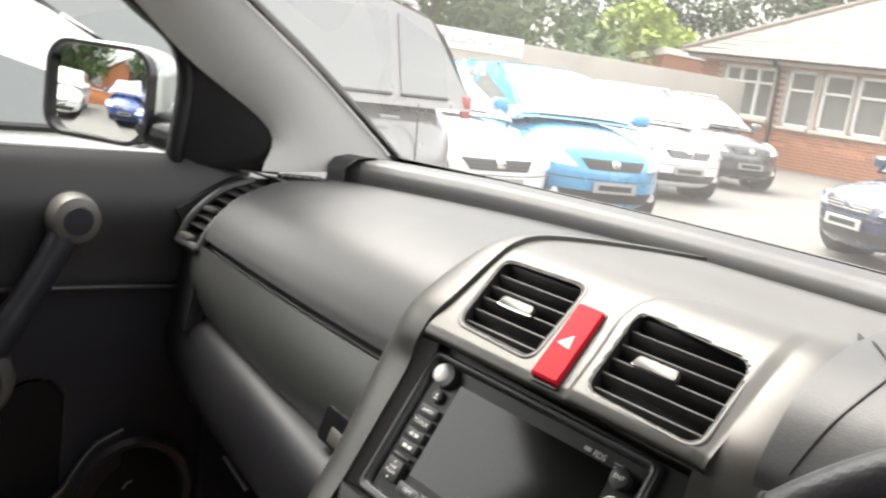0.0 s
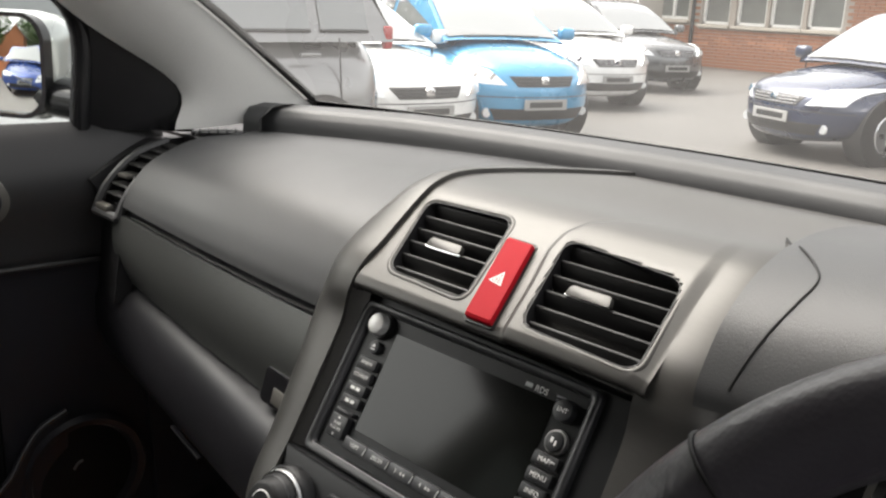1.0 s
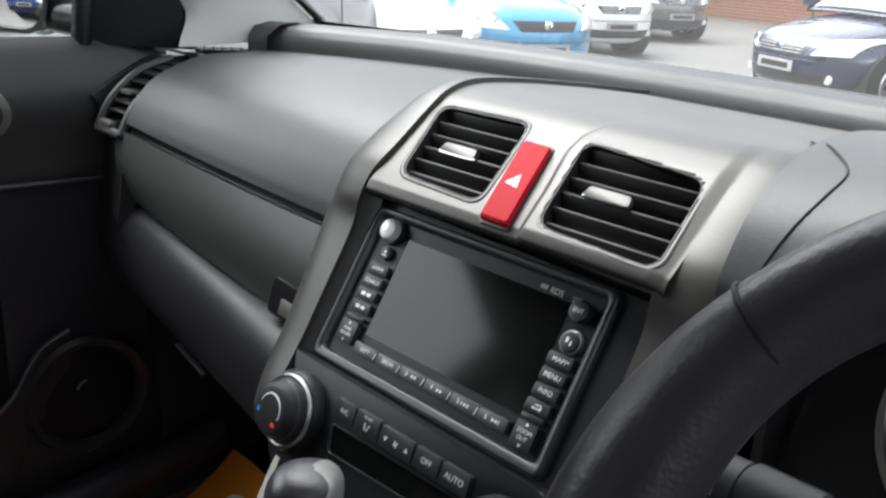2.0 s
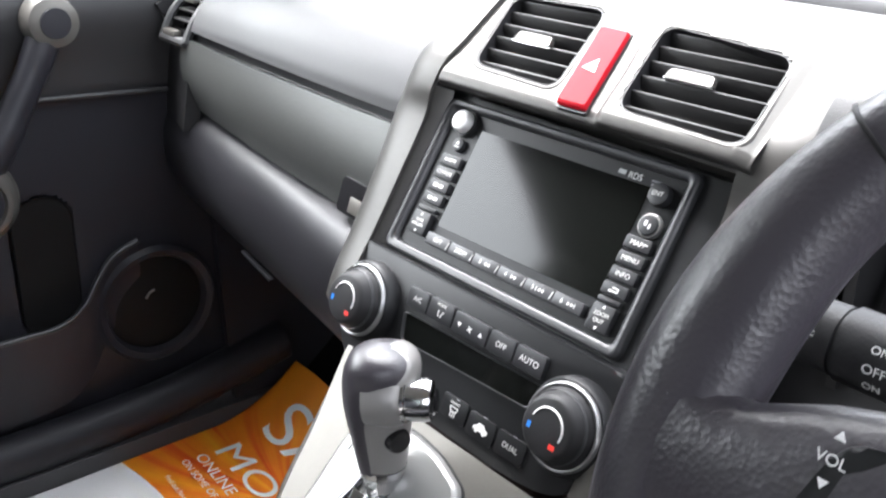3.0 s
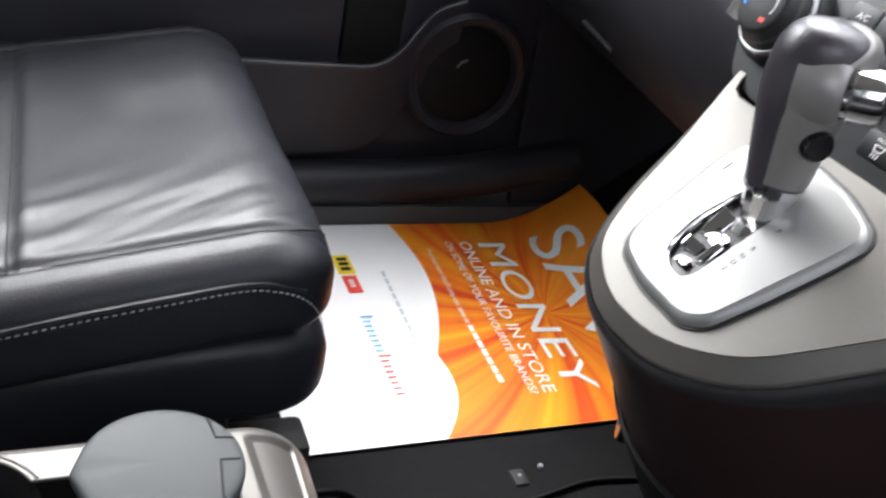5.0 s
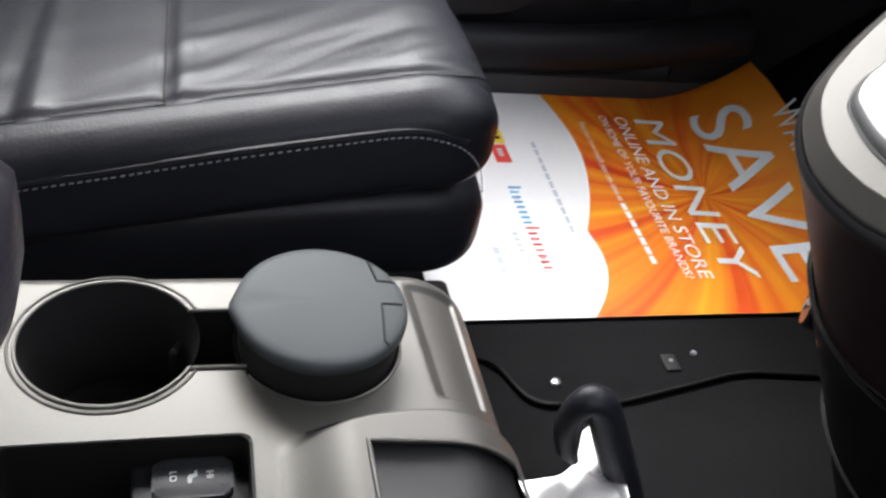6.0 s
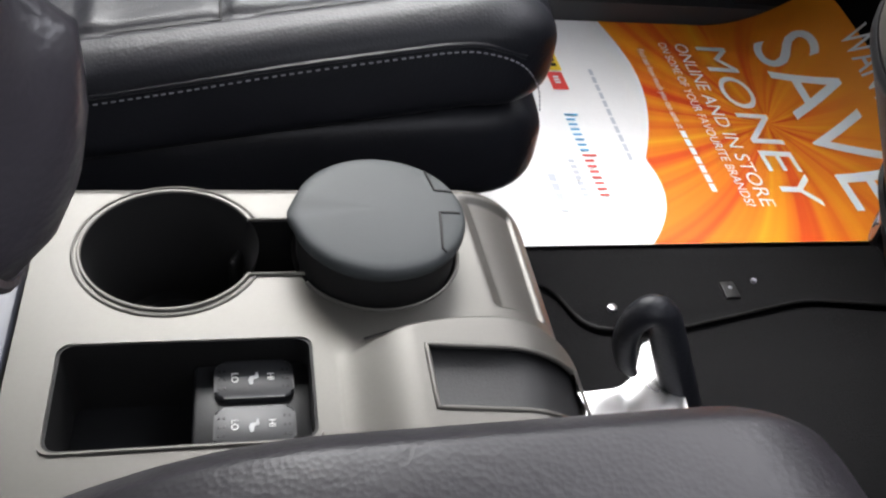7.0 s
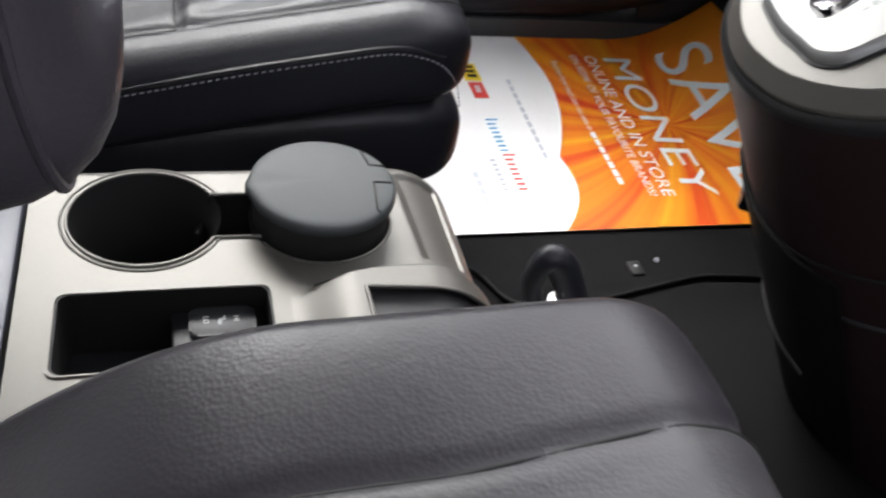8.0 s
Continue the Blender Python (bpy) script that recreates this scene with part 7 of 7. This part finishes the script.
                return zr - 0.08
            t0, t1 = max(belt + 0.06, top_at(x0)), max(belt + 0.06, top_at(x1))
            quad = [wall(x0, belt + 0.03, 0.008), wall(x1, belt + 0.03, 0.008), wall(x1, t1, 0.008), wall(x0, t0, 0.008)]
            bm = bmesh.new()
            bm.faces.new([bm.verts.new(p) for p in quad])
            pane = part("side_window", bm, CAR_GLASS, c, "dark reflecting glass", m)
            part("window_strip", tube([wall(x0, belt + 0.025, 0.012), wall(x1, belt + 0.025, 0.012)], 0.012, 6), GRILLE, pane, "", m)
        for x in (-0.78, -(L - 0.78)):
            r = 0.315
            wm = m @ Matrix.Translation((x, s * (W / 2 - 0.11), r)) @ Matrix.Rotation(radians(90), 4, "X")
            part("wheel_arch", moved(lathe([(0.0, -0.12), (r + 0.055, -0.12), (r + 0.055, 0.125), (0.0, 0.125)], 32), wm), GRILLE, c)
            tyre = part("wheel", lathe([(0.20, -0.10), (r - 0.02, -0.11), (r, -0.09), (r, 0.09), (r - 0.02, 0.135), (0.21, 0.135)], 36, wm), TYRE, c)
            part("rim", lathe([(0.0, -0.138), (0.06, -0.138), (0.08, -0.125), (0.20, -0.137), (0.21, -0.125), (0.0, -0.10)], 36, wm), ALLOY, tyre, "silver alloy rim")
            part("rim", lathe([(0.0, 0.138), (0.06, 0.138), (0.08, 0.125), (0.20, 0.137), (0.21, 0.125), (0.0, 0.10)], 36, wm), ALLOY, tyre, "silver alloy rim")
            for k in range(5):
                part("spoke_gap", rbox((0.13, 0, s * -0.137), (0.07, 0.05, 0.012), 0.01, 1, wm @ Matrix.Rotation(2 * math.pi * k / 5, 4, "Z")), GRILLE, tyre)
        for x in ((A[0] + mid) / 2 - 0.30, (mid + D[0]) / 2 - 0.10):
            part("door_handle", rbox((x, s * (W / 2 * 0.965), belt - 0.13), (0.17, 0.03, 0.03), 0.012, 2), colour, c, "", m)
        for x in (A[0] - 0.15, mid, D[0] + 0.55):
            part("door_gap", tube([(x, s * W / 2 * 0.985, 0.35), (x, s * W / 2 * 0.995, 0.62), (x, s * W / 2 * 0.955, belt - 0.02)], 0.006, 5), GRILLE, c, "", m)
        part("wing_mirror", rbox((A[0] - 0.18, s * (W / 2 + 0.07), belt + 0.06), (0.12, 0.20, 0.14), 0.045, 3), colour, c, "", m)
        hw = W / 2
        lampbm = patch([(s * hw * 0.50, nose_z - 0.100), (s * hw * 0.86, nose_z - 0.085), (s * hw * 0.935, nose_z + 0.085), (s * hw * 0.66, nose_z + 0.045)], 0.008)
        head = part("headlamp", lampbm, LAMP, c, "clear headlamp", m)
        for q in (0.64, 0.80):
            part("lamp_core", lathe([(0.0, 0.012), (0.038, 0.012), (0.045, -0.03), (0.0, -0.03)], 20, m @ Matrix.Translation((front_x(s * hw * q, nose_z - 0.02), s * hw * q, nose_z - 0.025)) @ Matrix.Rotation(radians(90), 4, "Y")), CHROME, head)
        part("tail_lamp", rbox((-L + 0.10, s * W / 2 * 0.86, belt - 0.02), (0.09, 0.05, 0.17), 0.022, 3), TAIL, c, "red tail lamp", m)
        part("fog_lamp", lathe([(0.0, 0.0), (0.05, 0.0), (0.045, 0.02), (0.0, 0.02)], 20, m @ Matrix.Translation((front_x(s * W / 2 * 0.70, 0.34), s * W / 2 * 0.70, 0.34)) @ Matrix.Rotation(radians(90), 4, "Y")), LAMP, c)
        if rails:
            part("roof_rail", tube(spline([(-roof_front - 0.10, s * W / 2 * 0.62, zr + 0.01), (-roof_front - 0.25, s * W / 2 * 0.62, zr + 0.06), (-roof_back + 0.25, s * W / 2 * 0.62, zr + 0.05), (-roof_back + 0.02, s * W / 2 * 0.62, zr - 0.01)], 5), 0.018, 8), ALLOY, c, "silver roof rail", m)
    # face
    gw = W * 0.5 * 0.46
    gr = part("grille", patch([(-gw * 0.80, nose_z - 0.115), (gw * 0.80, nose_z - 0.115), (gw, nose_z - 0.010), (-gw, nose_z - 0.010)], 0.006), GRILLE, c, "dark grille", m)
    for k in range(3):
        zb = nose_z - 0.092 + 0.030 * k
        part("grille_bar", tube([(front_x(y, zb) + 0.010, y, zb) for y in [gw * 0.84 * (j / 5 - 1) for j in range(11)]], 0.005, 6), ALLOY if logo != "dark" else GRILLE, gr, "", m)
    part("badge", lathe([(0.0, -0.02), (0.050, -0.02), (0.050, 0.012), (0.040, 0.016), (0.0, 0.012)], 24, m @ Matrix.Translation((front_x(0, nose_z - 0.06) + 0.006, 0, nose_z - 0.06)) @ Matrix.Rotation(radians(90), 4, "Y")), CHROME, gr, "plain chrome badge")
    part("lower_intake", patch([(-W * 0.30, 0.270), (W * 0.30, 0.270), (W * 0.34, 0.385), (-W * 0.34, 0.385)], 0.004, 12), GRILLE, c, "black lower intake", m)
    part("number_plate", rbox((front_x(0, 0.43) + 0.012, 0, 0.430), (0.014, 0.52, 0.11), 0.004, 1), PLATE, c, "plain number plate", m)
    part("plate_mark", rbox((front_x(0, 0.43) + 0.0195, 0, 0.430), (0.002, 0.40, 0.055), 0, 1), GRILLE, c, "", m)
    part("bumper_line", tube([(front_x(y, 0.505) + 0.001, y, 0.505) for y in [W / 2 * 0.93 * (j / 12 - 1) for j in range(25)]], 0.005, 5), GRILLE, c, "", m)
    for s in (-1, 1):
        part("bonnet_gap", tube([(-d, s * wide(d) * 0.80, zc + (high(d) - zc) * (1 - 0.80 ** 3.4) ** (1 / 2.8) + 0.001) for d in [0.20 + (cowl - 0.22) * j / 10 for j in range(11)]], 0.005, 5), GRILLE, c, "", m)
    return c


def stand(x, y, heading):
    """Nose at (x, y), pointing along heading degrees from +x, on the ground."""
    return Matrix.Translation((x, y, ground_z(x, y))) @ Matrix.Rotation(radians(heading), 4, "Z")


car("grey estate car with silver roof rails, parked broadside", stand(-5.55, -0.60, -90), paint("grey_metallic", (0.22, 0.22, 0.22), 0.5), 4.70, 1.80, 1.72, 1.02, 0.78, 1.15, 1.95, 4.22, 4.64, wagon=True, rails=True)
car("white hatchback parked facing the lane", stand(-5.58, 5.24, -8), paint("white_paint", (0.80, 0.80, 0.79), 0.0), 4.25, 1.76, 1.46, 0.92, 0.66, 1.05, 2.05, 3.30, 4.05, logo="dark")
car("bright blue small hatchback parked facing the lane", stand(-5.51, 6.79, -16), paint("sky_blue_paint", (0.045, 0.28, 0.50), 0.25), 3.90, 1.70, 1.525, 0.98, 0.72, 0.85, 1.75, 3.15, 3.75, logo="dark")
car("white supermini parked facing the lane", stand(-7.12, 10.33, -18), paint("bright_white_paint", (0.82, 0.82, 0.81), 0.0), 4.00, 1.71, 1.49, 0.96, 0.72, 0.95, 1.80, 3.05, 3.80)
car("dark grey estate car with roof rails facing the lane", stand(-8.17, 13.58, -20), paint("dark_grey_paint", (0.13, 0.135, 0.14), 0.5), 4.55, 1.77, 1.48, 0.95, 0.74, 1.10, 1.95, 3.75, 4.40, wagon=True, rails=True)
car("dark blue hatchback parked at an angle", stand(-3.95, 8.55, 246), paint("navy_paint", (0.012, 0.022, 0.060), 0.3), 3.95, 1.66, 1.47, 0.90, 0.66, 0.95, 1.75, 3.05, 3.80)
car("silver saloon parked beside the dark blue car", stand(-2.10, 7.75, 246), paint("silver_paint", (0.55, 0.56, 0.57), 0.7), 4.30, 1.74, 1.42, 0.88, 0.64, 1.05, 1.95, 3.20, 4.00)
car("white car parked alongside, close to the door", stand(-2.80, 1.90, 90), paint("plain_white_paint", (0.80, 0.80, 0.79), 0.0), 4.40, 1.76, 1.50, 0.98, 0.72, 1.05, 1.95, 3.50, 4.25)
car("blue saloon parked behind in the next row", stand(-1.6, -9.0, 90), paint("deep_blue_paint", (0.02, 0.06, 0.25), 0.3), 4.30, 1.74, 1.45, 0.92, 0.68, 1.05, 1.95, 3.20, 4.05)
car("white hatchback parked behind in the next row", stand(-4.2, -8.6, 84), paint("clean_white_paint", (0.80, 0.80, 0.79), 0.0), 4.20, 1.74, 1.47, 0.92, 0.68, 1.05, 1.95, 3.20, 4.00)

# ---- brick bungalow ----
brick_mat = mat("red_brick", (0.36, 0.155, 0.085), 0.85, grain=0.25, grain_scale=60, bump=0.6, stain=0.2, stain_scale=3, vary=0.22)
mortar = mat("mortar", (0.36, 0.32, 0.28), 0.9, grain=0.15, grain_scale=80, bump=0.5, stain=0.15, stain_scale=2)
frame_mat = mat("white_window_frame", (0.78, 0.78, 0.76), 0.4, stain=0.05)
pane_mat = mat("dark_room_glass", (0.16, 0.17, 0.16), 0.06, spec=0.9, coat=0.8, stain=0.25, stain_scale=2.5)
tile_mat = mat("brown_grey_tile", (0.17, 0.15, 0.13), 0.85, grain=0.2, grain_scale=25, bump=0.6, stain=0.25, stain_scale=1.5, vary=0.18)
stone = mat("pale_stone", (0.48, 0.44, 0.38), 0.85, grain=0.15, grain_scale=40, bump=0.4, stain=0.15, stain_scale=2)
house = thing("bungalow", "red brick bungalow with white casement windows and a tiled roof", "house", (-8, 20, 0))
YW = 20.0
HX0, HX1 = -14.0, 2.0
WIN = [(-13.40, -11.95, 1.10), (-11.60, -10.85, 1.02), (-10.70, -9.92, 1.02), (-9.85, -9.05, 1.02), (-8.95, -8.12, 1.02), (-6.9, -6.1, 1.02), (-6.0, -5.2, 1.02)]
WTOP = 2.36
spans, x = [], HX0
for x0, x1, z0 in WIN:
    spans.append(rbox(((x + x0) / 2, YW + 0.18, 1.25), (x0 - x, 0.30, 2.5), 0))
    spans.append(rbox(((x0 + x1) / 2, YW + 0.18, z0 / 2), (x1 - x0, 0.30, z0), 0))
    spans.append(rbox(((x0 + x1) / 2, YW + 0.18, (WTOP + 2.5) / 2), (x1 - x0, 0.30, 2.5 - WTOP), 0))
    x = x1
spans.append(rbox(((x + HX1) / 2, YW + 0.18, 1.25), (HX1 - x, 0.30, 2.5), 0))
wall = part("wall", join(*spans), mortar, house, "mortar of the brick wall")
part("side_wall", rbox((HX0 + 0.14, YW + 4.2, 1.25), (0.28, 8.0, 2.5), 0), brick_mat, house)
for x0, x1, z0 in WIN:
    w = part("window", rbox(((x0 + x1) / 2, YW + 0.22, (z0 + WTOP) / 2), (x1 - x0, 0.02, WTOP - z0), 0), pane_mat, house, "window with a white frame")
    for bx, bz, sx, sz in (((x0 + x1) / 2, z0 + 0.035, x1 - x0, 0.07), ((x0 + x1) / 2, WTOP - 0.035, x1 - x0, 0.07), (x0 + 0.035, (z0 + WTOP) / 2, 0.07, WTOP - z0), (x1 - 0.035, (z0 + WTOP) / 2, 0.07, WTOP - z0), ((x0 + x1) / 2, z0 + 0.88, x1 - x0, 0.06)):
        part("window_frame", rbox((bx, YW + 0.16, bz), (sx, 0.08, sz), 0.008, 1), frame_mat, w)
    if x1 - x0 > 1.2:
        for k in (1, 2):
            part("mullion", rbox((x0 + (x1 - x0) * k / 3, YW + 0.155, (z0 + WTOP) / 2), (0.07, 0.09, WTOP - z0), 0.008, 1), frame_mat, w)
    part("sill", rbox(((x0 + x1) / 2, YW + 0.02, z0 - 0.045), (x1 - x0 + 0.08, 0.22, 0.07), 0.01, 1), stone, w, "stone sill")
# gutter, fascia, downpipe
part("fascia", rbox(((HX0 + HX1) / 2, YW - 0.30, 2.52), (HX1 - HX0 + 0.6, 0.03, 0.16), 0.004, 1), mat("weathered_fascia", (0.45, 0.42, 0.38), 0.7, stain=0.2, stain_scale=3), house)
part("soffit", rbox(((HX0 + HX1) / 2, YW - 0.12, 2.45), (HX1 - HX0 + 0.6, 0.36, 0.02), 0), stone, house)
part("gutter", tube([(HX0 - 0.3, YW - 0.37, 2.56), (HX1 + 0.3, YW - 0.37, 2.56)], 0.055, 10), GRILLE, house, "dark gutter")
part("downpipe", tube(spline([(-11.78, YW - 0.37, 2.52), (-11.78, YW - 0.30, 2.40), (-11.78, YW - 0.07, 2.22), (-11.78, YW - 0.06, 0.1)], 4), 0.045, 8), GRILLE, house, "dark downpipe")
# hipped roof of overlapping tile courses
roof = part("roof", loft([[(HX0 - 0.4, YW - 0.42, 2.56), (HX1 + 0.4, YW - 0.42, 2.56)], [(HX0 + 3.6, YW + 4.0, 4.95), (HX1 - 3.0, YW + 4.0, 4.95)], [(HX0 - 0.4, YW + 8.4, 2.56), (HX1 + 0.4, YW + 8.4, 2.56)]]), mat("roof_felt", (0.14, 0.12, 0.11), 0.9, stain=0.2), house)
part("hip_end", loft([[(HX0 - 0.4, YW - 0.42, 2.56), (HX0 - 0.4, YW + 8.4, 2.56)], [(HX0 + 3.6, YW + 4.0, 4.95), (HX0 + 3.601, YW + 4.001, 4.95)]]), tile_mat, house)
part("hip_tiles", tube([(HX0 - 0.42, YW - 0.45, 2.60), (HX0 + 3.6, YW + 4.0, 5.0)], 0.10, 8), tile_mat, house)
part("ridge", tube([(HX0 + 3.6, YW + 4.0, 5.0), (HX1 - 3.0, YW + 4.0, 5.0)], 0.10, 8), tile_mat, house)
slope = Vector((0, 4.42, 2.39)).normalized()
up_ = Vector((0, -2.39, 4.42)).normalized()
tile_me = mesh_of("tile", rbox((0, 0, 0), (0.30, 0.40, 0.03), 0), tile_mat)
rows_n = 16
near, rest = 0, []
for r in range(rows_n):
    s = 0.30 * r + 0.10
    x0, x1 = HX0 - 0.35 + 0.80 * s, HX1 + 0.35 - 0.68 * s
    k = 0
    x = x0 + (0.15 if r % 2 else 0)
    while x < x1:
        p = Vector((x, YW - 0.42, 2.56)) + slope * s + up_ * 0.035
        m = axes(p, (1, 0, 0), tuple((slope * math.cos(0.06) + up_ * math.sin(-0.06))), tuple(up_))
        jit = Matrix.Rotation(radians(random.uniform(-1.2, 1.2)), 4, "Z") @ Matrix.Translation((0, 0, random.uniform(-0.004, 0.004)))
        if -13 < x < -6.0 and near < 290 and r < 14:
            put("tile", tile_me, roof, m @ jit)
            near += 1
        else:
            rest.append(m @ jit)
        x += 0.305
bm = bmesh.new()
for m in rest:
    bmesh.ops.create_cube(bm, size=1, matrix=m @ Matrix.Diagonal((0.30, 0.40, 0.03, 1)))
part("tile_rest", bm, tile_mat, roof, kind="stuff")
# brick courses on the front wall
brick_me = mesh_of("brick", rbox((0, 0, 0), (0.213, 0.03, 0.064), 0), brick_mat)
count, rest = 0, []
for r in range(33):
    z = 0.04 + 0.075 * r
    x = HX0 + (0.112 if r % 2 else 0)
    while x < HX1:
        blocked = any(x0 - 0.10 < x < x1 + 0.10 and z0 - 0.10 < z < WTOP + 0.03 for x0, x1, z0 in WIN)
        if not blocked:
            m = Matrix.Translation((x, YW + 0.022 + random.uniform(-0.003, 0.003), z))
            if -11.8 < x < -7.8 and 0.55 < z < 1.05 and count < 290:
                put("brick", brick_me, wall, m)
                count += 1
            else:
                rest.append(m)
        x += 0.225
verts, faces = [], []
for m in rest:
    c0 = m.translation
    b = len(verts)
    verts += [(c0.x + sx * 0.1065, c0.y + sy * 0.015, c0.z + sz * 0.032) for sx in (-1, 1) for sy in (-1, 1) for sz in (-1, 1)]
    faces += [(b, b + 1, b + 5, b + 4), (b, b + 4, b + 6, b + 2), (b + 1, b + 3, b + 7, b + 5), (b, b + 2, b + 3, b + 1), (b + 4, b + 5, b + 7, b + 6)]
me = bpy.data.meshes.new("brick_rest")
me.from_pydata(verts, [], faces)
me.materials.append(brick_mat)
put("brick_rest", me, wall, kind="stuff")

# brick outhouse with a white coping, grey boundary wall with a sign
shed = thing("outhouse", "brick outhouse gable with a white coping", "outhouse", (-19.6, 24, 0))
part("gable", slab([(-21.2, 24, 0), (-18.4, 24, 0), (-18.4, 24, 2.66), (-21.2, 24, 2.06)], 3.0, (0, 1, 0)), brick_mat, shed)
part("coping", slab([(-21.35, 23.95, 2.03), (-18.3, 23.95, 2.68), (-18.3, 23.95, 2.88), (-21.35, 23.95, 2.22)], 3.1, (0, 1, 0)), frame_mat, shed, "white coping")
solid("wall_west", rbox((-12.15, 6.0, 0.95), (0.22, 26, 1.95), 0.01), mat("grey_render", (0.40, 0.38, 0.34), 0.9, grain=0.12, grain_scale=30, bump=0.4, stain=0.2, stain_scale=1.2), "weathered grey rendered boundary wall", "wall", "structure")
sign = thing("sale_sign", "white sign board with grey lettering on the wall", "sign", (-12.0, 10.4, 1.7))
SM = axes((-12.02, 10.35, 1.83), (0, 1, 0), (0, 0, 1), (1, 0, 0))
part("board", rbox((0, 0, 0), (2.3, 0.34, 0.02), 0.004, 1, SM), frame_mat, sign, "white board")
lettering("nd quality used cars", 0.24, STITCH, sign, SM @ Matrix.Translation((0, 0, 0.012)), "lettering")

# back of the yard, seen in the mirror
back_wall = thing("yard_wall", "low orange brick wall at the back of the yard", "wall", (-3, -16, 0))
part("brickwork", rbox((-3.0, -16.0, 0.4), (9.0, 0.3, 0.8), 0.01), mat("orange_brick", (0.52, 0.19, 0.08), 0.85, grain=0.25, grain_scale=20, bump=0.5, stain=0.2, stain_scale=2), back_wall)
part("capping", rbox((-3.0, -16.0, 0.84), (9.2, 0.42, 0.08), 0.01, 1), stone, back_wall)


# brick store with a gable behind the car, seen in the door mirror
store = thing("brick_store", "orange brick store with a gabled roof behind the yard", "building", (-3.3, -19, 0))
gable = [(-4.4, -19.0, 0.0), (-2.2, -19.0, 0.0), (-2.2, -19.0, 2.3), (-3.3, -19.0, 3.3), (-4.4, -19.0, 2.3)]
part("wall", slab(gable, 4.0, (0, -1, 0)), mat("orange_brick", (0.40, 0.16, 0.075), 0.85, grain=0.25, grain_scale=30, bump=0.5, stain=0.2, stain_scale=2), store)
for sx in (-1, 1):
    part("roof", slab([(-3.3 + sx * 1.30, -18.8, 2.14), (-3.3, -18.8, 3.34), (-3.3, -23.2, 3.34), (-3.3 + sx * 1.30, -23.2, 2.14)], 0.10, (0, 0, 1)), tile_mat, store)
part("low_wall", rbox((-7.6, -19.5, 0.55), (6.2, 0.25, 1.1), 0.01, 1), brick_mat, store, "low brick wall")


# ---- trees ----
leaf_mats = [mat("leaf_green", (0.060, 0.115, 0.030), 0.6, grain=0.3, grain_scale=6, stain=0.3, stain_scale=1.0), mat("leaf_dark", (0.030, 0.060, 0.022), 0.65, grain=0.3, grain_scale=6, stain=0.3, stain_scale=1.0), mat("leaf_lime", (0.22, 0.30, 0.035), 0.6, grain=0.3, grain_scale=6, stain=0.25, stain_scale=1.0)]
bark = mat("bark", (0.10, 0.075, 0.055), 0.9, grain=0.4, grain_scale=30, bump=1.0, stain=0.2)


def tree(x, y, h, spread, leaf, seed, low=0.12):
    rnd = random.Random(seed)
    t = thing("tree", "broad leafy tree behind the car park", "tree", (x, y, 0), "trees round the yard")
    limbs = [tube([(x, y, 0), (x + 0.1, y, h * 0.25), (x - 0.05, y + 0.1, h * 0.55), (x, y, h * 0.85)], [0.22, 0.17, 0.11, 0.04], 8)]
    ends = []
    for k in range(11):
        a, z = rnd.uniform(0, 6.28), h * rnd.uniform(0.12, 0.6)
        e = Vector((x + math.cos(a) * spread * rnd.uniform(0.5, 0.8), y + math.sin(a) * spread * rnd.uniform(0.5, 0.8), z + h * rnd.uniform(0.08, 0.28)))
        limbs.append(tube([(x, y, z), tuple(Vector((x, y, z)).lerp(e, 0.5) + Vector((0, 0, 0.1))), tuple(e)], [0.07, 0.05, 0.02], 6))
        ends.append(e)
    part("trunk", join(*limbs), bark, t)
    verts, faces = [], []
    centres = ends + [Vector((x + rnd.gauss(0, spread * 0.42), y + rnd.gauss(0, spread * 0.42), h * rnd.uniform(low, 1.0))) for _ in range(44)]
    for c in centres:
        r = spread * rnd.uniform(0.16, 0.34)
        for _ in range(170):
            d = Vector((rnd.gauss(0, 1), rnd.gauss(0, 1), rnd.gauss(0, 0.8))).normalized() * r * rnd.uniform(0.55, 1.0)
            p = c + d
            s = rnd.uniform(0.07, 0.16)
            u = Vector((rnd.gauss(0, 1), rnd.gauss(0, 1), rnd.gauss(0, 1))).normalized() * s
            w = u.orthogonal().normalized() * s * 0.55
            b = len(verts)
            verts += [tuple(p - u), tuple(p + w), tuple(p + u), tuple(p - w)]
            faces.append((b, b + 1, b + 2, b + 3))
    me = bpy.data.meshes.new("crown")
    me.from_pydata(verts, [], faces)
    me.materials.append(leaf)
    put("crown", me, t, label="uneven leafy crown", kind="stuff")


for i, (x, y, h, s, l) in enumerate(((-17, 9, 7, 3.2, 0), (-18, 14, 8, 3.6, 0), (-21, 19, 9, 3.8, 0), (-20.5, 25, 4.0, 2.0, 2), (-24, 30, 9, 4.2, 1), (-17.5, 31, 8.5, 4.0, 1), (-12, 33, 8, 4.0, 1), (-5, 34, 9, 4.2, 1), (-17.5, 3.5, 7, 3.2, 0), (-17, -2.5, 7, 3.0, 0), (-7.5, -19, 7, 3.2, 0), (-12.5, -16, 7, 3.2, 0), (1, -20, 7, 3.2, 1))):
    tree(x, y, h, s, leaf_mats[l], i + 1)
for i, (x, y, h, s) in enumerate(((-7.6, -24, 6.0, 2.6), (-10.5, -25, 6.5, 2.8), (-1.0, -27, 7.0, 3.0))):
    tree(x, y, h, s, leaf_mats[0], 40 + i)
